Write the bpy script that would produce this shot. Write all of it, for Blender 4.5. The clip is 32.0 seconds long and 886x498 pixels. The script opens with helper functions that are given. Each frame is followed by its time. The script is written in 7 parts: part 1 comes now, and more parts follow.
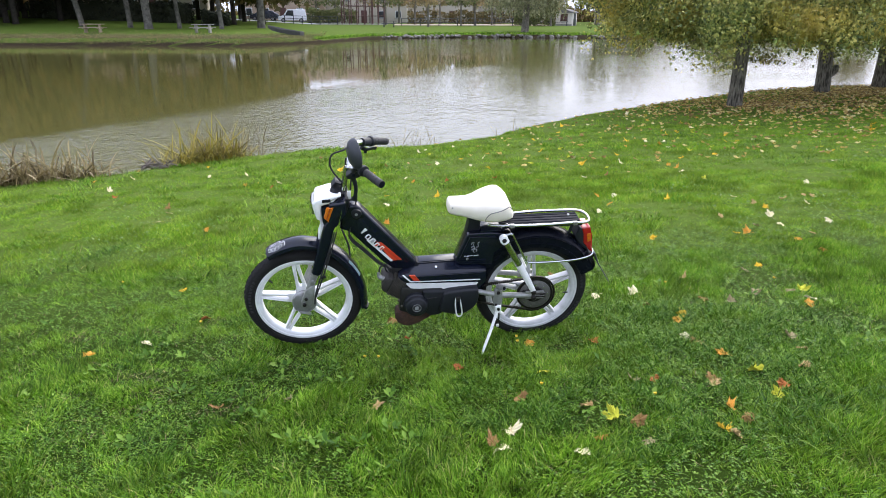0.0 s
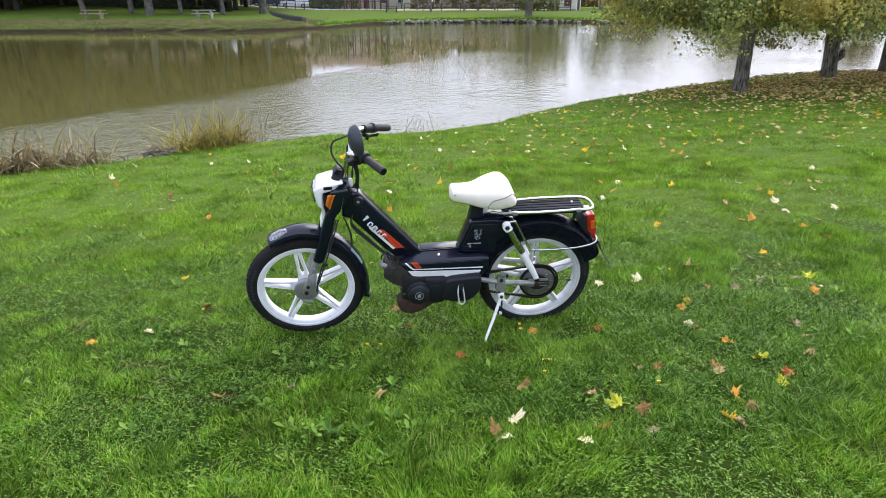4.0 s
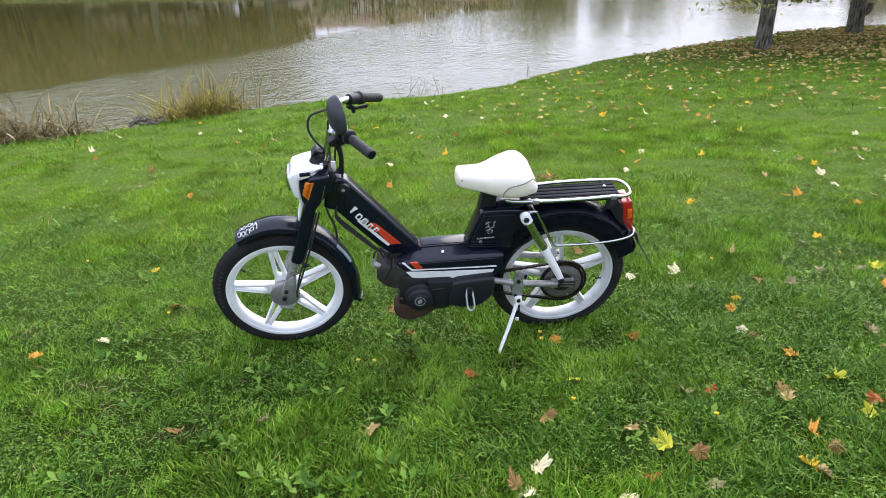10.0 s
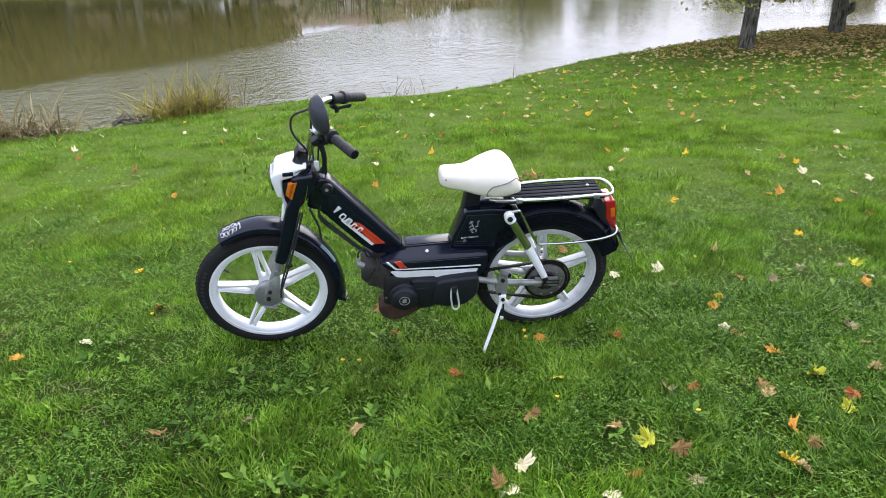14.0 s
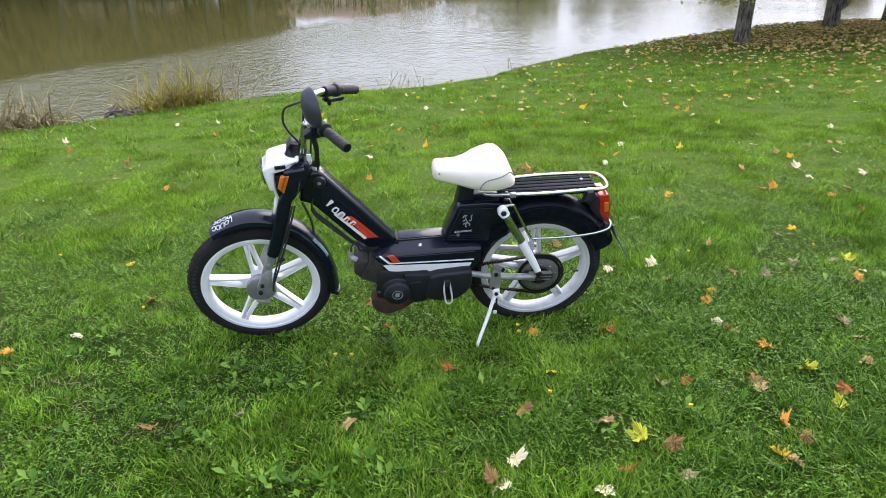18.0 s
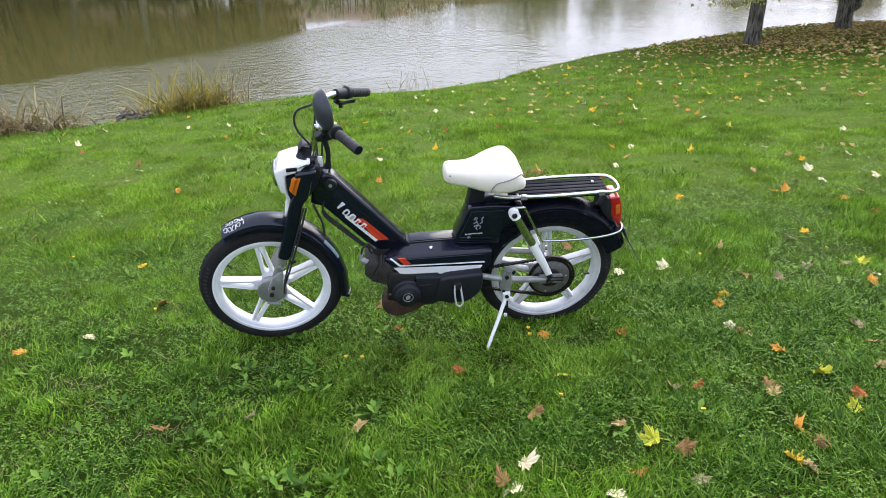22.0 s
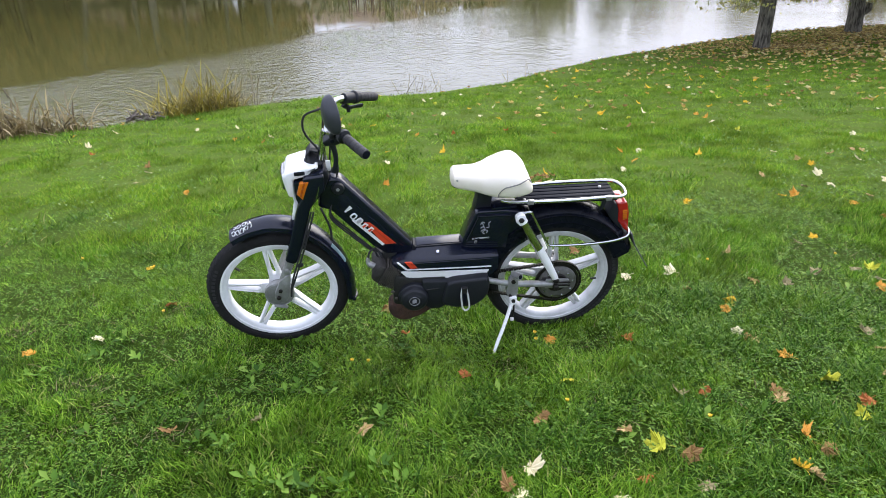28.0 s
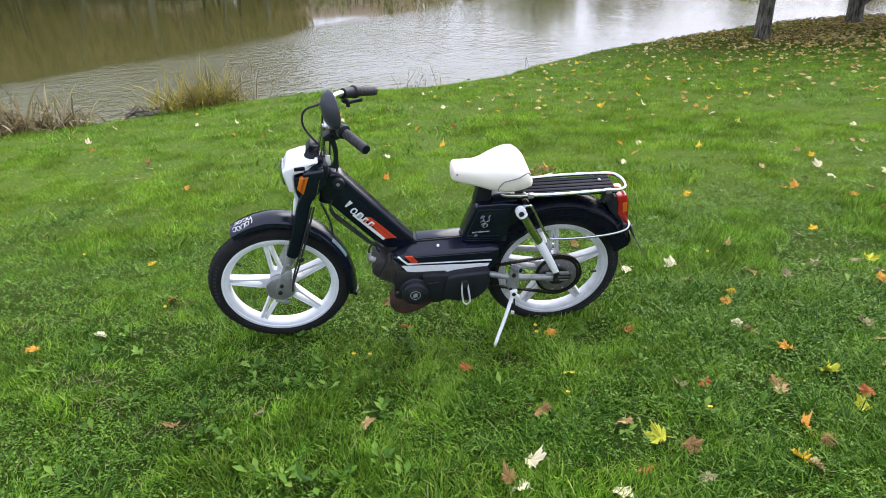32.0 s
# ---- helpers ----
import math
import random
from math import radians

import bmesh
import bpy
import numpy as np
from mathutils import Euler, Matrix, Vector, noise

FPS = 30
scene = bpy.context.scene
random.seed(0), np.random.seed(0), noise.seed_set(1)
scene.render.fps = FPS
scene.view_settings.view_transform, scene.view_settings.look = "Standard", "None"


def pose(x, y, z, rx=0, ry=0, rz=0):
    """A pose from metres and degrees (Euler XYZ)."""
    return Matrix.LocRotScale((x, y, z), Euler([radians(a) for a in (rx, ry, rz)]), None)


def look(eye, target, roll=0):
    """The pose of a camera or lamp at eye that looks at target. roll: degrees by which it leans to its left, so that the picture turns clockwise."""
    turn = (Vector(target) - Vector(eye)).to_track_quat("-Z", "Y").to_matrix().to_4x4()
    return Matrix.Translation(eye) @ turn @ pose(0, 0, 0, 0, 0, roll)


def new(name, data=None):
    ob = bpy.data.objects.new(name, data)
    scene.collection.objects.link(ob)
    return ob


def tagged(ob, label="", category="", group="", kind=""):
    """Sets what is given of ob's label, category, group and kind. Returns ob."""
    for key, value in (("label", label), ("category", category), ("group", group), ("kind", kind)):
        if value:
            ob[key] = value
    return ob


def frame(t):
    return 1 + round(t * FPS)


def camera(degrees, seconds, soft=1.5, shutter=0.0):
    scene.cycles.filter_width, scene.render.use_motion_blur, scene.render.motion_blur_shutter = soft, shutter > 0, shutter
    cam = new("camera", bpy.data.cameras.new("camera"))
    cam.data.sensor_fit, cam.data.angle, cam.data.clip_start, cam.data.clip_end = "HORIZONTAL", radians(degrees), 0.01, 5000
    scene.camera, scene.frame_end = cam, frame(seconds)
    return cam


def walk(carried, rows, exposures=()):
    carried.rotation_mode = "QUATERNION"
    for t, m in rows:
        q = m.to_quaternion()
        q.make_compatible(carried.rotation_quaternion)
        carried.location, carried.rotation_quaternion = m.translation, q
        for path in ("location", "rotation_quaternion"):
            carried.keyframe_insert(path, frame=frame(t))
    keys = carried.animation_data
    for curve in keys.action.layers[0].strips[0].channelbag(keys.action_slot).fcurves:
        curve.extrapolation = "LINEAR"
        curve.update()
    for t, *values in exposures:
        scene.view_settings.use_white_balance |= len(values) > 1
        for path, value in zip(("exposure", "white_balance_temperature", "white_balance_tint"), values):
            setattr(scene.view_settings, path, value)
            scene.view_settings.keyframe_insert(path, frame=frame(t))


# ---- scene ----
cam = camera(67.7, 32.0, soft=0.5)
PATH = [
    (0, (-0.073, -2.929, 1.476), (0.061, -1.048, 0.809), 0.15),
    (0.5, (-0.074, -2.928, 1.481), (0.055, -1.047, 0.813), -0.09),
    (1, (-0.077, -2.924, 1.480), (0.054, -1.045, 0.806), 0.41),
    (1.5, (-0.079, -2.925, 1.479), (0.057, -1.042, 0.816), 0.16),
    (2, (-0.079, -2.925, 1.481), (0.067, -1.044, 0.817), 0.45),
    (2.5, (-0.077, -2.926, 1.480), (0.079, -1.055, 0.791), 0.20),
    (3, (-0.071, -2.924, 1.476), (0.062, -1.053, 0.784), 0.04),
    (3.5, (-0.072, -2.918, 1.476), (0.057, -1.048, 0.781), -0.10),
    (5.5, (-0.054, -2.844, 1.455), (0.043, -0.985, 0.721), 0.41),
    (6, (-0.093, -2.780, 1.451), (0.095, -0.919, 0.742), -0.92),
    (6.5, (-0.035, -2.667, 1.433), (0.140, -0.806, 0.720), 0.85),
    (7, (-0.012, -2.630, 1.444), (0.004, -0.760, 0.736), -0.02),
    (7.5, (-0.083, -2.489, 1.431), (0.194, -0.636, 0.732), 0.70),
    (8, (-0.048, -2.405, 1.409), (0.161, -0.578, 0.622), 2.54),
    (8.5, (-0.034, -2.388, 1.415), (0.078, -0.552, 0.628), 0.06),
    (9, (-0.028, -2.388, 1.414), (0.074, -0.555, 0.620), 0.49),
    (9.5, (-0.023, -2.388, 1.407), (0.070, -0.561, 0.601), -0.57),
    (10, (-0.026, -2.396, 1.404), (0.072, -0.569, 0.598), -0.72),
    (10.5, (-0.030, -2.397, 1.410), (0.077, -0.572, 0.598), -0.49),
    (11, (-0.025, -2.401, 1.410), (0.089, -0.574, 0.604), -0.73),
    (11.5, (-0.027, -2.403, 1.411), (0.078, -0.573, 0.613), -0.44),
    (12, (-0.024, -2.406, 1.409), (0.079, -0.577, 0.606), -0.54),
    (12.5, (-0.023, -2.397, 1.409), (0.089, -0.572, 0.598), -0.60),
    (13, (-0.022, -2.396, 1.409), (0.091, -0.571, 0.600), -0.57),
    (13.5, (-0.019, -2.393, 1.404), (0.107, -0.565, 0.603), -0.64),
    (14, (-0.012, -2.399, 1.407), (0.122, -0.575, 0.597), -0.51),
    (14.5, (-0.010, -2.402, 1.405), (0.140, -0.579, 0.595), -0.29),
    (16.5, (-0.010, -2.392, 1.411), (0.134, -0.567, 0.606), -0.51),
    (17, (-0.014, -2.397, 1.409), (0.131, -0.574, 0.601), -0.23),
    (17.5, (-0.014, -2.396, 1.405), (0.137, -0.575, 0.591), 0.01),
    (18, (-0.007, -2.389, 1.406), (0.143, -0.575, 0.577), -0.16),
    (18.5, (-0.010, -2.393, 1.405), (0.135, -0.576, 0.581), -0.46),
    (19, (-0.010, -2.392, 1.404), (0.133, -0.574, 0.583), -0.42),
    (19.5, (-0.013, -2.387, 1.402), (0.127, -0.571, 0.577), -0.07),
    (20, (-0.010, -2.389, 1.403), (0.130, -0.572, 0.580), -0.15),
    (20.5, (-0.011, -2.384, 1.402), (0.129, -0.570, 0.571), -0.34),
    (21, (-0.013, -2.384, 1.401), (0.119, -0.569, 0.571), -0.33),
    (21.5, (-0.013, -2.387, 1.403), (0.115, -0.570, 0.579), -0.43),
    (22, (-0.014, -2.387, 1.404), (0.110, -0.568, 0.583), -0.40),
    (22.5, (-0.011, -2.386, 1.404), (0.114, -0.568, 0.581), -0.37),
    (23, (-0.014, -2.384, 1.407), (0.115, -0.564, 0.588), -0.40),
    (23.5, (-0.013, -2.387, 1.407), (0.116, -0.565, 0.592), -0.28),
    (24, (-0.011, -2.390, 1.407), (0.118, -0.568, 0.592), -0.30),
    (24.5, (-0.013, -2.388, 1.410), (0.116, -0.565, 0.597), -0.45),
    (25, (-0.011, -2.384, 1.409), (0.116, -0.561, 0.597), -0.39),
    (25.5, (-0.010, -2.386, 1.411), (0.115, -0.560, 0.604), -0.43),
    (27.5, (-0.015, -2.382, 1.413), (0.098, -0.561, 0.593), -0.25),
    (28, (-0.013, -2.388, 1.412), (0.090, -0.564, 0.597), -0.36),
    (28.5, (-0.017, -2.394, 1.417), (0.092, -0.570, 0.605), 0.04),
    (29, (-0.012, -2.385, 1.413), (0.112, -0.564, 0.594), -0.12),
    (29.5, (-0.013, -2.383, 1.411), (0.114, -0.568, 0.581), 0.18),
    (30, (-0.011, -2.388, 1.410), (0.103, -0.569, 0.586), -0.15),
    (30.5, (-0.017, -2.394, 1.413), (0.100, -0.579, 0.583), -0.05),
    (31, (-0.014, -2.390, 1.421), (0.107, -0.577, 0.584), -0.56),
    (31.5, (-0.012, -2.386, 1.416), (0.104, -0.573, 0.579), -0.30),
    (32, (-0.012, -2.393, 1.417), (0.088, -0.578, 0.584), -0.78),
]
walk(cam, [(t, look(eye, target, roll)) for t, eye, target, roll in PATH], exposures=[(0.0, 1.32), (32.0, 1.28)])

# ---- world, sun ----
world = bpy.data.worlds.new("overcast_sky")
scene.world = world
world.use_nodes = True
wn = world.node_tree
sky = wn.nodes.new("ShaderNodeTexSky")
sky.sky_type, sky.sun_disc = "NISHITA", False
sky.sun_elevation, sky.sun_rotation = radians(38), radians(35)
sky.air_density, sky.dust_density, sky.ozone_density = 1.0, 6.0, 1.0
grey = wn.nodes.new("ShaderNodeMix")
grey.data_type = "RGBA"
grey.inputs[0].default_value = 0.85
wtc = wn.nodes.new("ShaderNodeTexCoord")
wz = wn.nodes.new("ShaderNodeSeparateXYZ")
wn.links.new(wtc.outputs["Generated"], wz.inputs[0])
wgrad = wn.nodes.new("ShaderNodeMapRange")
wgrad.inputs[3].default_value, wgrad.inputs[4].default_value = 0.89, 1.20
wn.links.new(wz.outputs[2], wgrad.inputs[0])
wvec = wn.nodes.new("ShaderNodeVectorMath")
wvec.operation = "SCALE"
wvec.inputs[0].default_value = (7.25, 7.8, 10.2)
wn.links.new(wgrad.outputs[0], wvec.inputs[3])
wn.links.new(wvec.outputs[0], grey.inputs[7])
wn.links.new(sky.outputs[0], grey.inputs[6])
wn.links.new(grey.outputs[2], wn.nodes["Background"].inputs[0])
wn.nodes["Background"].inputs[1].default_value = 0.09
sun = new("sun", bpy.data.lights.new("sun", "SUN"))
sun.data.energy, sun.data.angle, sun.data.color = 1.5, radians(55), (1.0, 0.96, 0.9)
sun.matrix_world = look((6, 8, 9), (0, 0, 0))

# ---- materials ----
def mat(name, color, rough=0.5, metal=0.0, var=0.0, scale=8.0, bump=0.0, bscale=60.0, spec=0.5, second=None, coat=0.0):
    """A procedural surface: base colour with two scales of variation, and fine relief."""
    m = bpy.data.materials.new(name)
    m.use_nodes = True
    t = m.node_tree
    b = t.nodes["Principled BSDF"]
    b.inputs["Base Color"].default_value = (*color, 1)
    b.inputs["Roughness"].default_value = rough
    b.inputs["Metallic"].default_value = metal
    b.inputs["Specular IOR Level"].default_value = spec
    b.inputs["Coat Weight"].default_value = coat
    b.inputs["Coat Roughness"].default_value = 0.12
    tc = t.nodes.new("ShaderNodeTexCoord")
    if var or second:
        n1 = t.nodes.new("ShaderNodeTexNoise")
        n1.inputs["Scale"].default_value, n1.inputs["Detail"].default_value = scale, 6
        n1.inputs["Roughness"].default_value = 0.65
        t.links.new(tc.outputs["Object"], n1.inputs["Vector"])
        mix = t.nodes.new("ShaderNodeMix")
        mix.data_type = "RGBA"
        c2 = second or tuple(c * (1 - var) for c in color)
        mix.inputs[6].default_value, mix.inputs[7].default_value = (*color, 1), (*c2, 1)
        ramp = t.nodes.new("ShaderNodeMapRange")
        ramp.inputs[1].default_value, ramp.inputs[2].default_value = 0.35, 0.7
        t.links.new(n1.outputs["Fac"], ramp.inputs[0])
        t.links.new(ramp.outputs[0], mix.inputs[0])
        t.links.new(mix.outputs[2], b.inputs["Base Color"])
        rr = t.nodes.new("ShaderNodeMapRange")
        rr.inputs[3].default_value, rr.inputs[4].default_value = max(rough - 0.08, 0.02), min(rough + 0.12, 1)
        t.links.new(n1.outputs["Fac"], rr.inputs[0])
        t.links.new(rr.outputs[0], b.inputs["Roughness"])
    if bump:
        n2 = t.nodes.new("ShaderNodeTexNoise")
        n2.inputs["Scale"].default_value, n2.inputs["Detail"].default_value = bscale, 4
        t.links.new(tc.outputs["Object"], n2.inputs["Vector"])
        bp = t.nodes.new("ShaderNodeBump")
        bp.inputs["Strength"].default_value, bp.inputs["Distance"].default_value = bump, 0.01
        t.links.new(n2.outputs["Fac"], bp.inputs["Height"])
        t.links.new(bp.outputs[0], b.inputs["Normal"])
    return m

def mesh(name, verts, faces, material, parent=None, smooth=True):
    me = bpy.data.meshes.new(name)
    me.from_pydata([tuple(v) for v in verts], [], faces)
    if smooth:
        me.polygons.foreach_set("use_smooth", [True] * len(me.polygons))
    me.materials.append(material)
    ob = new(name, me)
    if parent is not None:
        ob.parent = parent
    return ob

# ---- the ground, one sheet with the lake bed in it ----
WATER = -0.78
NEAR_SHORE = [(-60, -14), (-30, -2), (-16, 1.6), (-9, 3.6), (-4.8, 5.0), (-4.2, 5.2), (-3.65, 5.5), (-3.05, 5.95), (-2.2, 6.8), (-1.0, 7.2),
              (-0.1, 7.1), (0.8, 7.45), (1.4, 7.9), (1.75, 8.4), (2.6, 9.5), (4.2, 11.4), (6.2, 13.1), (8.4, 14.9), (11.0, 16.7), (12.8, 17.3), (15.5, 17.5), (24, 18.2), (36, 24)]
FAR_SHORE = [(44, 36), (39.5, 50), (31, 62), (20.5, 69.5), (12.2, 71.5), (3.6, 69.5), (-2.7, 66), (-6.6, 56.5), (-8.9, 53), (-11.7, 50), (-19, 51), (-29, 51.3), (-60, 48), (-90, 20), (-80, -10)]
LAKE = np.array(NEAR_SHORE + FAR_SHORE, float)

def lake_distance(px, py):
    """Signed distance to the lake's edge, positive on land."""
    best = np.full(px.shape, 1e9)
    inside = np.zeros(px.shape, bool)
    for (ax, ay), (bx, by) in zip(LAKE, np.roll(LAKE, -1, 0)):
        ex, ey = bx - ax, by - ay
        k = np.clip(((px - ax) * ex + (py - ay) * ey) / (ex * ex + ey * ey), 0, 1)
        best = np.minimum(best, np.hypot(px - ax - k * ex, py - ay - k * ey))
        cross = (ay > py) != (by > py)
        inside ^= cross & (px < (bx - ax) * (py - ay) / (by - ay + 1e-12) + ax)
    return np.where(inside, -best, best)

def wobble(px, py):
    return (np.sin(px * 1.7 + 0.6 * np.sin(py * 1.3)) * np.sin(py * 1.9 + 0.8 * np.sin(px * 1.1)) + 0.5 * np.sin(px * 4.1 + py * 2.3) * np.sin(py * 3.7 - px * 1.9))

def land(px, py):
    """Height of the lawn, near the lake's bank and behind it."""
    px, py = np.asarray(px, float), np.asarray(py, float)
    near = 0.027 * np.clip(px, -14, 14) - 0.058 * np.clip(py, -9, 17)
    near = -0.66 + np.logaddexp(0, (near + 0.66) * 14) / 14 - 0.003
    far = np.clip((py - 30) / 15, 0, 1)
    left = np.clip((-px - 12) / 40, 0, 1)
    edge = np.interp(px, [-60, -29, -19, -11.7, -8.9, -6.6, -2.7, 3.6, 12.2, 20.5, 31, 39.5], [48, 51.3, 51, 50, 53, 56.5, 66, 69.5, 71.5, 69.5, 62, 50])
    steep_bank = 0.3 * np.clip((-px - 6.5) / 3, 0, 1)
    rise = np.clip((py - edge) / 0.7, 0, 1) * steep_bank + np.clip((py - edge) / 10, 0, 1) * (0.42 - steep_bank) + np.clip((py - 60) / 42, 0, 1) * (0.30 + 2.2 * left)
    return near * (1 - far) + (-0.55 + rise) * far

def ground_height(px, py):
    px, py = np.asarray(px, float), np.asarray(py, float)
    d = lake_distance(px, py) + 0.07 * wobble(px * 1.3, py * 1.3)
    up = land(px, py) + 0.008 * wobble(px, py) * np.clip(d, 0, 1)
    k = np.clip((d + 0.42) / 0.44, 0, 1)
    k = k * k * (3 - 2 * k)
    return up * k + (WATER - 0.35) * (1 - k)

gx = np.concatenate([[-2500, -900, -400, -200, -130, -90, -70], np.arange(-55, -12, 1.5), np.arange(-12, 20, 0.16), np.arange(20, 60, 1.5), [64, 75, 100, 160, 300, 700, 2500]])
gy = np.concatenate([[-2500, -800, -300, -120, -60, -30, -20, -14, -10, -8, -6.5, -5.5], np.arange(-5, 21, 0.16), np.arange(21, 46, 1.6), np.arange(46, 76, 0.35), [78, 82, 88, 96, 106, 120, 150, 200, 300, 600, 2500]])
GX, GY = np.meshgrid(gx, gy)
GZ = ground_height(GX, GY)
nx, ny = len(gx), len(gy)
idx = np.arange(nx * ny).reshape(ny, nx)
quads = np.stack([idx[:-1, :-1], idx[:-1, 1:], idx[1:, 1:], idx[1:, :-1]], -1).reshape(-1, 4)
M_LAWN = mat("gap_shaded_soil_and_turf", (0.072, 0.122, 0.018), 0.95, second=(0.092, 0.122, 0.026), scale=3.0, bump=0.6, bscale=40)
lt = M_LAWN.node_tree
lb = lt.nodes["Principled BSDF"]
lb.inputs["Specular IOR Level"].default_value = 0.02
steep = lt.nodes.new("ShaderNodeSeparateXYZ")
lgeo = lt.nodes.new("ShaderNodeNewGeometry")
lt.links.new(lgeo.outputs["True Normal"], steep.inputs[0])
lmr = lt.nodes.new("ShaderNodeMapRange")
lmr.inputs[1].default_value, lmr.inputs[2].default_value, lmr.inputs[3].default_value, lmr.inputs[4].default_value = 0.75, 0.93, 1.0, 0.0
lt.links.new(steep.outputs[2], lmr.inputs[0])
# steep faces: brown earth, its colour darkened for the undercut bank's shade
lmx = lt.nodes.new("ShaderNodeMix")
lmx.data_type = "RGBA"
lmx.inputs[7].default_value = (0.034, 0.026, 0.017, 1)
lt.links.new(lmr.outputs[0], lmx.inputs[0])
# near soil colour deepened for the shade between blades, grading to turf further off
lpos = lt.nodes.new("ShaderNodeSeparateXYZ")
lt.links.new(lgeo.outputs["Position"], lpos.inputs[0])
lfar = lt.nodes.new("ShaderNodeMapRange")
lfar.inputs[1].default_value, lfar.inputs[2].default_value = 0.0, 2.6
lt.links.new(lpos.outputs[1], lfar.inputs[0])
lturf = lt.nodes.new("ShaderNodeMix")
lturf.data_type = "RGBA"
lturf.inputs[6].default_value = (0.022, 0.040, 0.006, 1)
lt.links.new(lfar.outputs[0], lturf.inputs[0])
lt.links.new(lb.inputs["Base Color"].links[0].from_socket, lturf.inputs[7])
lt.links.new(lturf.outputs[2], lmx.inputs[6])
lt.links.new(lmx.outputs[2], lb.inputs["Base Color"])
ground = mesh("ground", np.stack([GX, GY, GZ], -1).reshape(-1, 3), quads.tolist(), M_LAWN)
tagged(ground, "mown green lawn sloping gently down to the lake", "ground", kind="structure")

M_WATER = bpy.data.materials.new("murky_lake_water")
M_WATER.use_nodes = True
wt = M_WATER.node_tree
wb = wt.nodes["Principled BSDF"]
wb.inputs["Base Color"].default_value = (0.092, 0.087, 0.027, 1)
wb.inputs["Roughness"].default_value = 0.04
wb.inputs["IOR"].default_value = 1.33
wc = wt.nodes.new("ShaderNodeTexCoord")
def ripple(scale, stretch, turn, distance, mask_scale=None, lo=0.45, hi=0.65):
    """Height of one set of wind ripples, long across the wind, in patches."""
    mp = wt.nodes.new("ShaderNodeMapping")
    mp.vector_type = "TEXTURE"
    mp.inputs["Rotation"].default_value = (0, 0, radians(turn))
    mp.inputs["Scale"].default_value = (stretch / scale, 1 / scale, 1 / scale)
    wt.links.new(wc.outputs["Object"], mp.inputs["Vector"])
    ns = wt.nodes.new("ShaderNodeTexNoise")
    ns.inputs["Scale"].default_value, ns.inputs["Detail"].default_value = 1.0, 3
    ns.inputs["Distortion"].default_value = 0.4
    wt.links.new(mp.outputs[0], ns.inputs["Vector"])
    out = ns.outputs["Fac"]
    if mask_scale:
        mk = wt.nodes.new("ShaderNodeTexNoise")
        mk.inputs["Scale"].default_value, mk.inputs["Detail"].default_value = mask_scale, 3
        wt.links.new(wc.outputs["Object"], mk.inputs["Vector"])
        mr = wt.nodes.new("ShaderNodeMapRange")
        mr.inputs[1].default_value, mr.inputs[2].default_value = lo, hi
        mr.inputs[3].default_value = 0.35
        wt.links.new(mk.outputs["Fac"], mr.inputs[0])
        ml = wt.nodes.new("ShaderNodeMath")
        ml.operation = "MULTIPLY"
        wt.links.new(out, ml.inputs[0])
        wt.links.new(mr.outputs[0], ml.inputs[1])
        out = ml.outputs[0]
    sc = wt.nodes.new("ShaderNodeMath")
    sc.operation = "MULTIPLY"
    sc.inputs[1].default_value = distance
    wt.links.new(out, sc.inputs[0])
    return sc.outputs[0]
wsum = wt.nodes.new("ShaderNodeMath")
wt.links.new(ripple(5.6, 1.9, 34, 0.066, 0.10), wsum.inputs[0])
wt.links.new(ripple(12.0, 1.5, 72, 0.030, 0.12), wsum.inputs[1])
# wind ripples off the near bank, a calm bay, and a breeze again along the far shore
wsep = wt.nodes.new("ShaderNodeSeparateXYZ")
wt.links.new(wc.outputs["Object"], wsep.inputs[0])
def ramp_over(kx, ky, a, b, lo, hi):
    """A soft step over kx * x + ky * y, from lo at a to hi at b."""
    m1, m2 = wt.nodes.new("ShaderNodeMath"), wt.nodes.new("ShaderNodeMath")
    m1.operation, m1.inputs[1].default_value = "MULTIPLY", kx
    wt.links.new(wsep.outputs[0], m1.inputs[0])
    m2.operation, m2.inputs[1].default_value = "MULTIPLY_ADD", ky
    wt.links.new(wsep.outputs[1], m2.inputs[0])
    wt.links.new(m1.outputs[0], m2.inputs[2])
    mr = wt.nodes.new("ShaderNodeMapRange")
    mr.interpolation_type = "SMOOTHSTEP"
    mr.inputs[1].default_value, mr.inputs[2].default_value, mr.inputs[3].default_value, mr.inputs[4].default_value = a, b, lo, hi
    wt.links.new(m2.outputs[0], mr.inputs[0])
    return mr.outputs[0]
def joined(op, a, b):
    m = wt.nodes.new("ShaderNodeMath")
    m.operation = op
    wt.links.new(a, m.inputs[0])
    wt.links.new(b, m.inputs[1])
    return m.outputs[0]
near_wind = joined("MULTIPLY", ramp_over(-1.75, 1.0, 20.5, 24.5, 1.0, 0.025), ramp_over(1.0, 0.12, -4.0, 3.0, 1.45, 0.24))
far_wind = ramp_over(0.78, 1.0, 39.0, 44.0, 0.0, 0.20)
wind = joined("MAXIMUM", near_wind, far_wind)
wmul = wt.nodes.new("ShaderNodeMath")
wmul.operation = "MULTIPLY"
wt.links.new(wsum.outputs[0], wmul.inputs[0])
wt.links.new(wind, wmul.inputs[1])
wbump = wt.nodes.new("ShaderNodeBump")
wbump.inputs["Strength"].default_value, wbump.inputs["Distance"].default_value = 1.0, 1.0
wt.links.new(wmul.outputs[0], wbump.inputs["Height"])
wt.links.new(wbump.outputs[0], wb.inputs["Normal"])
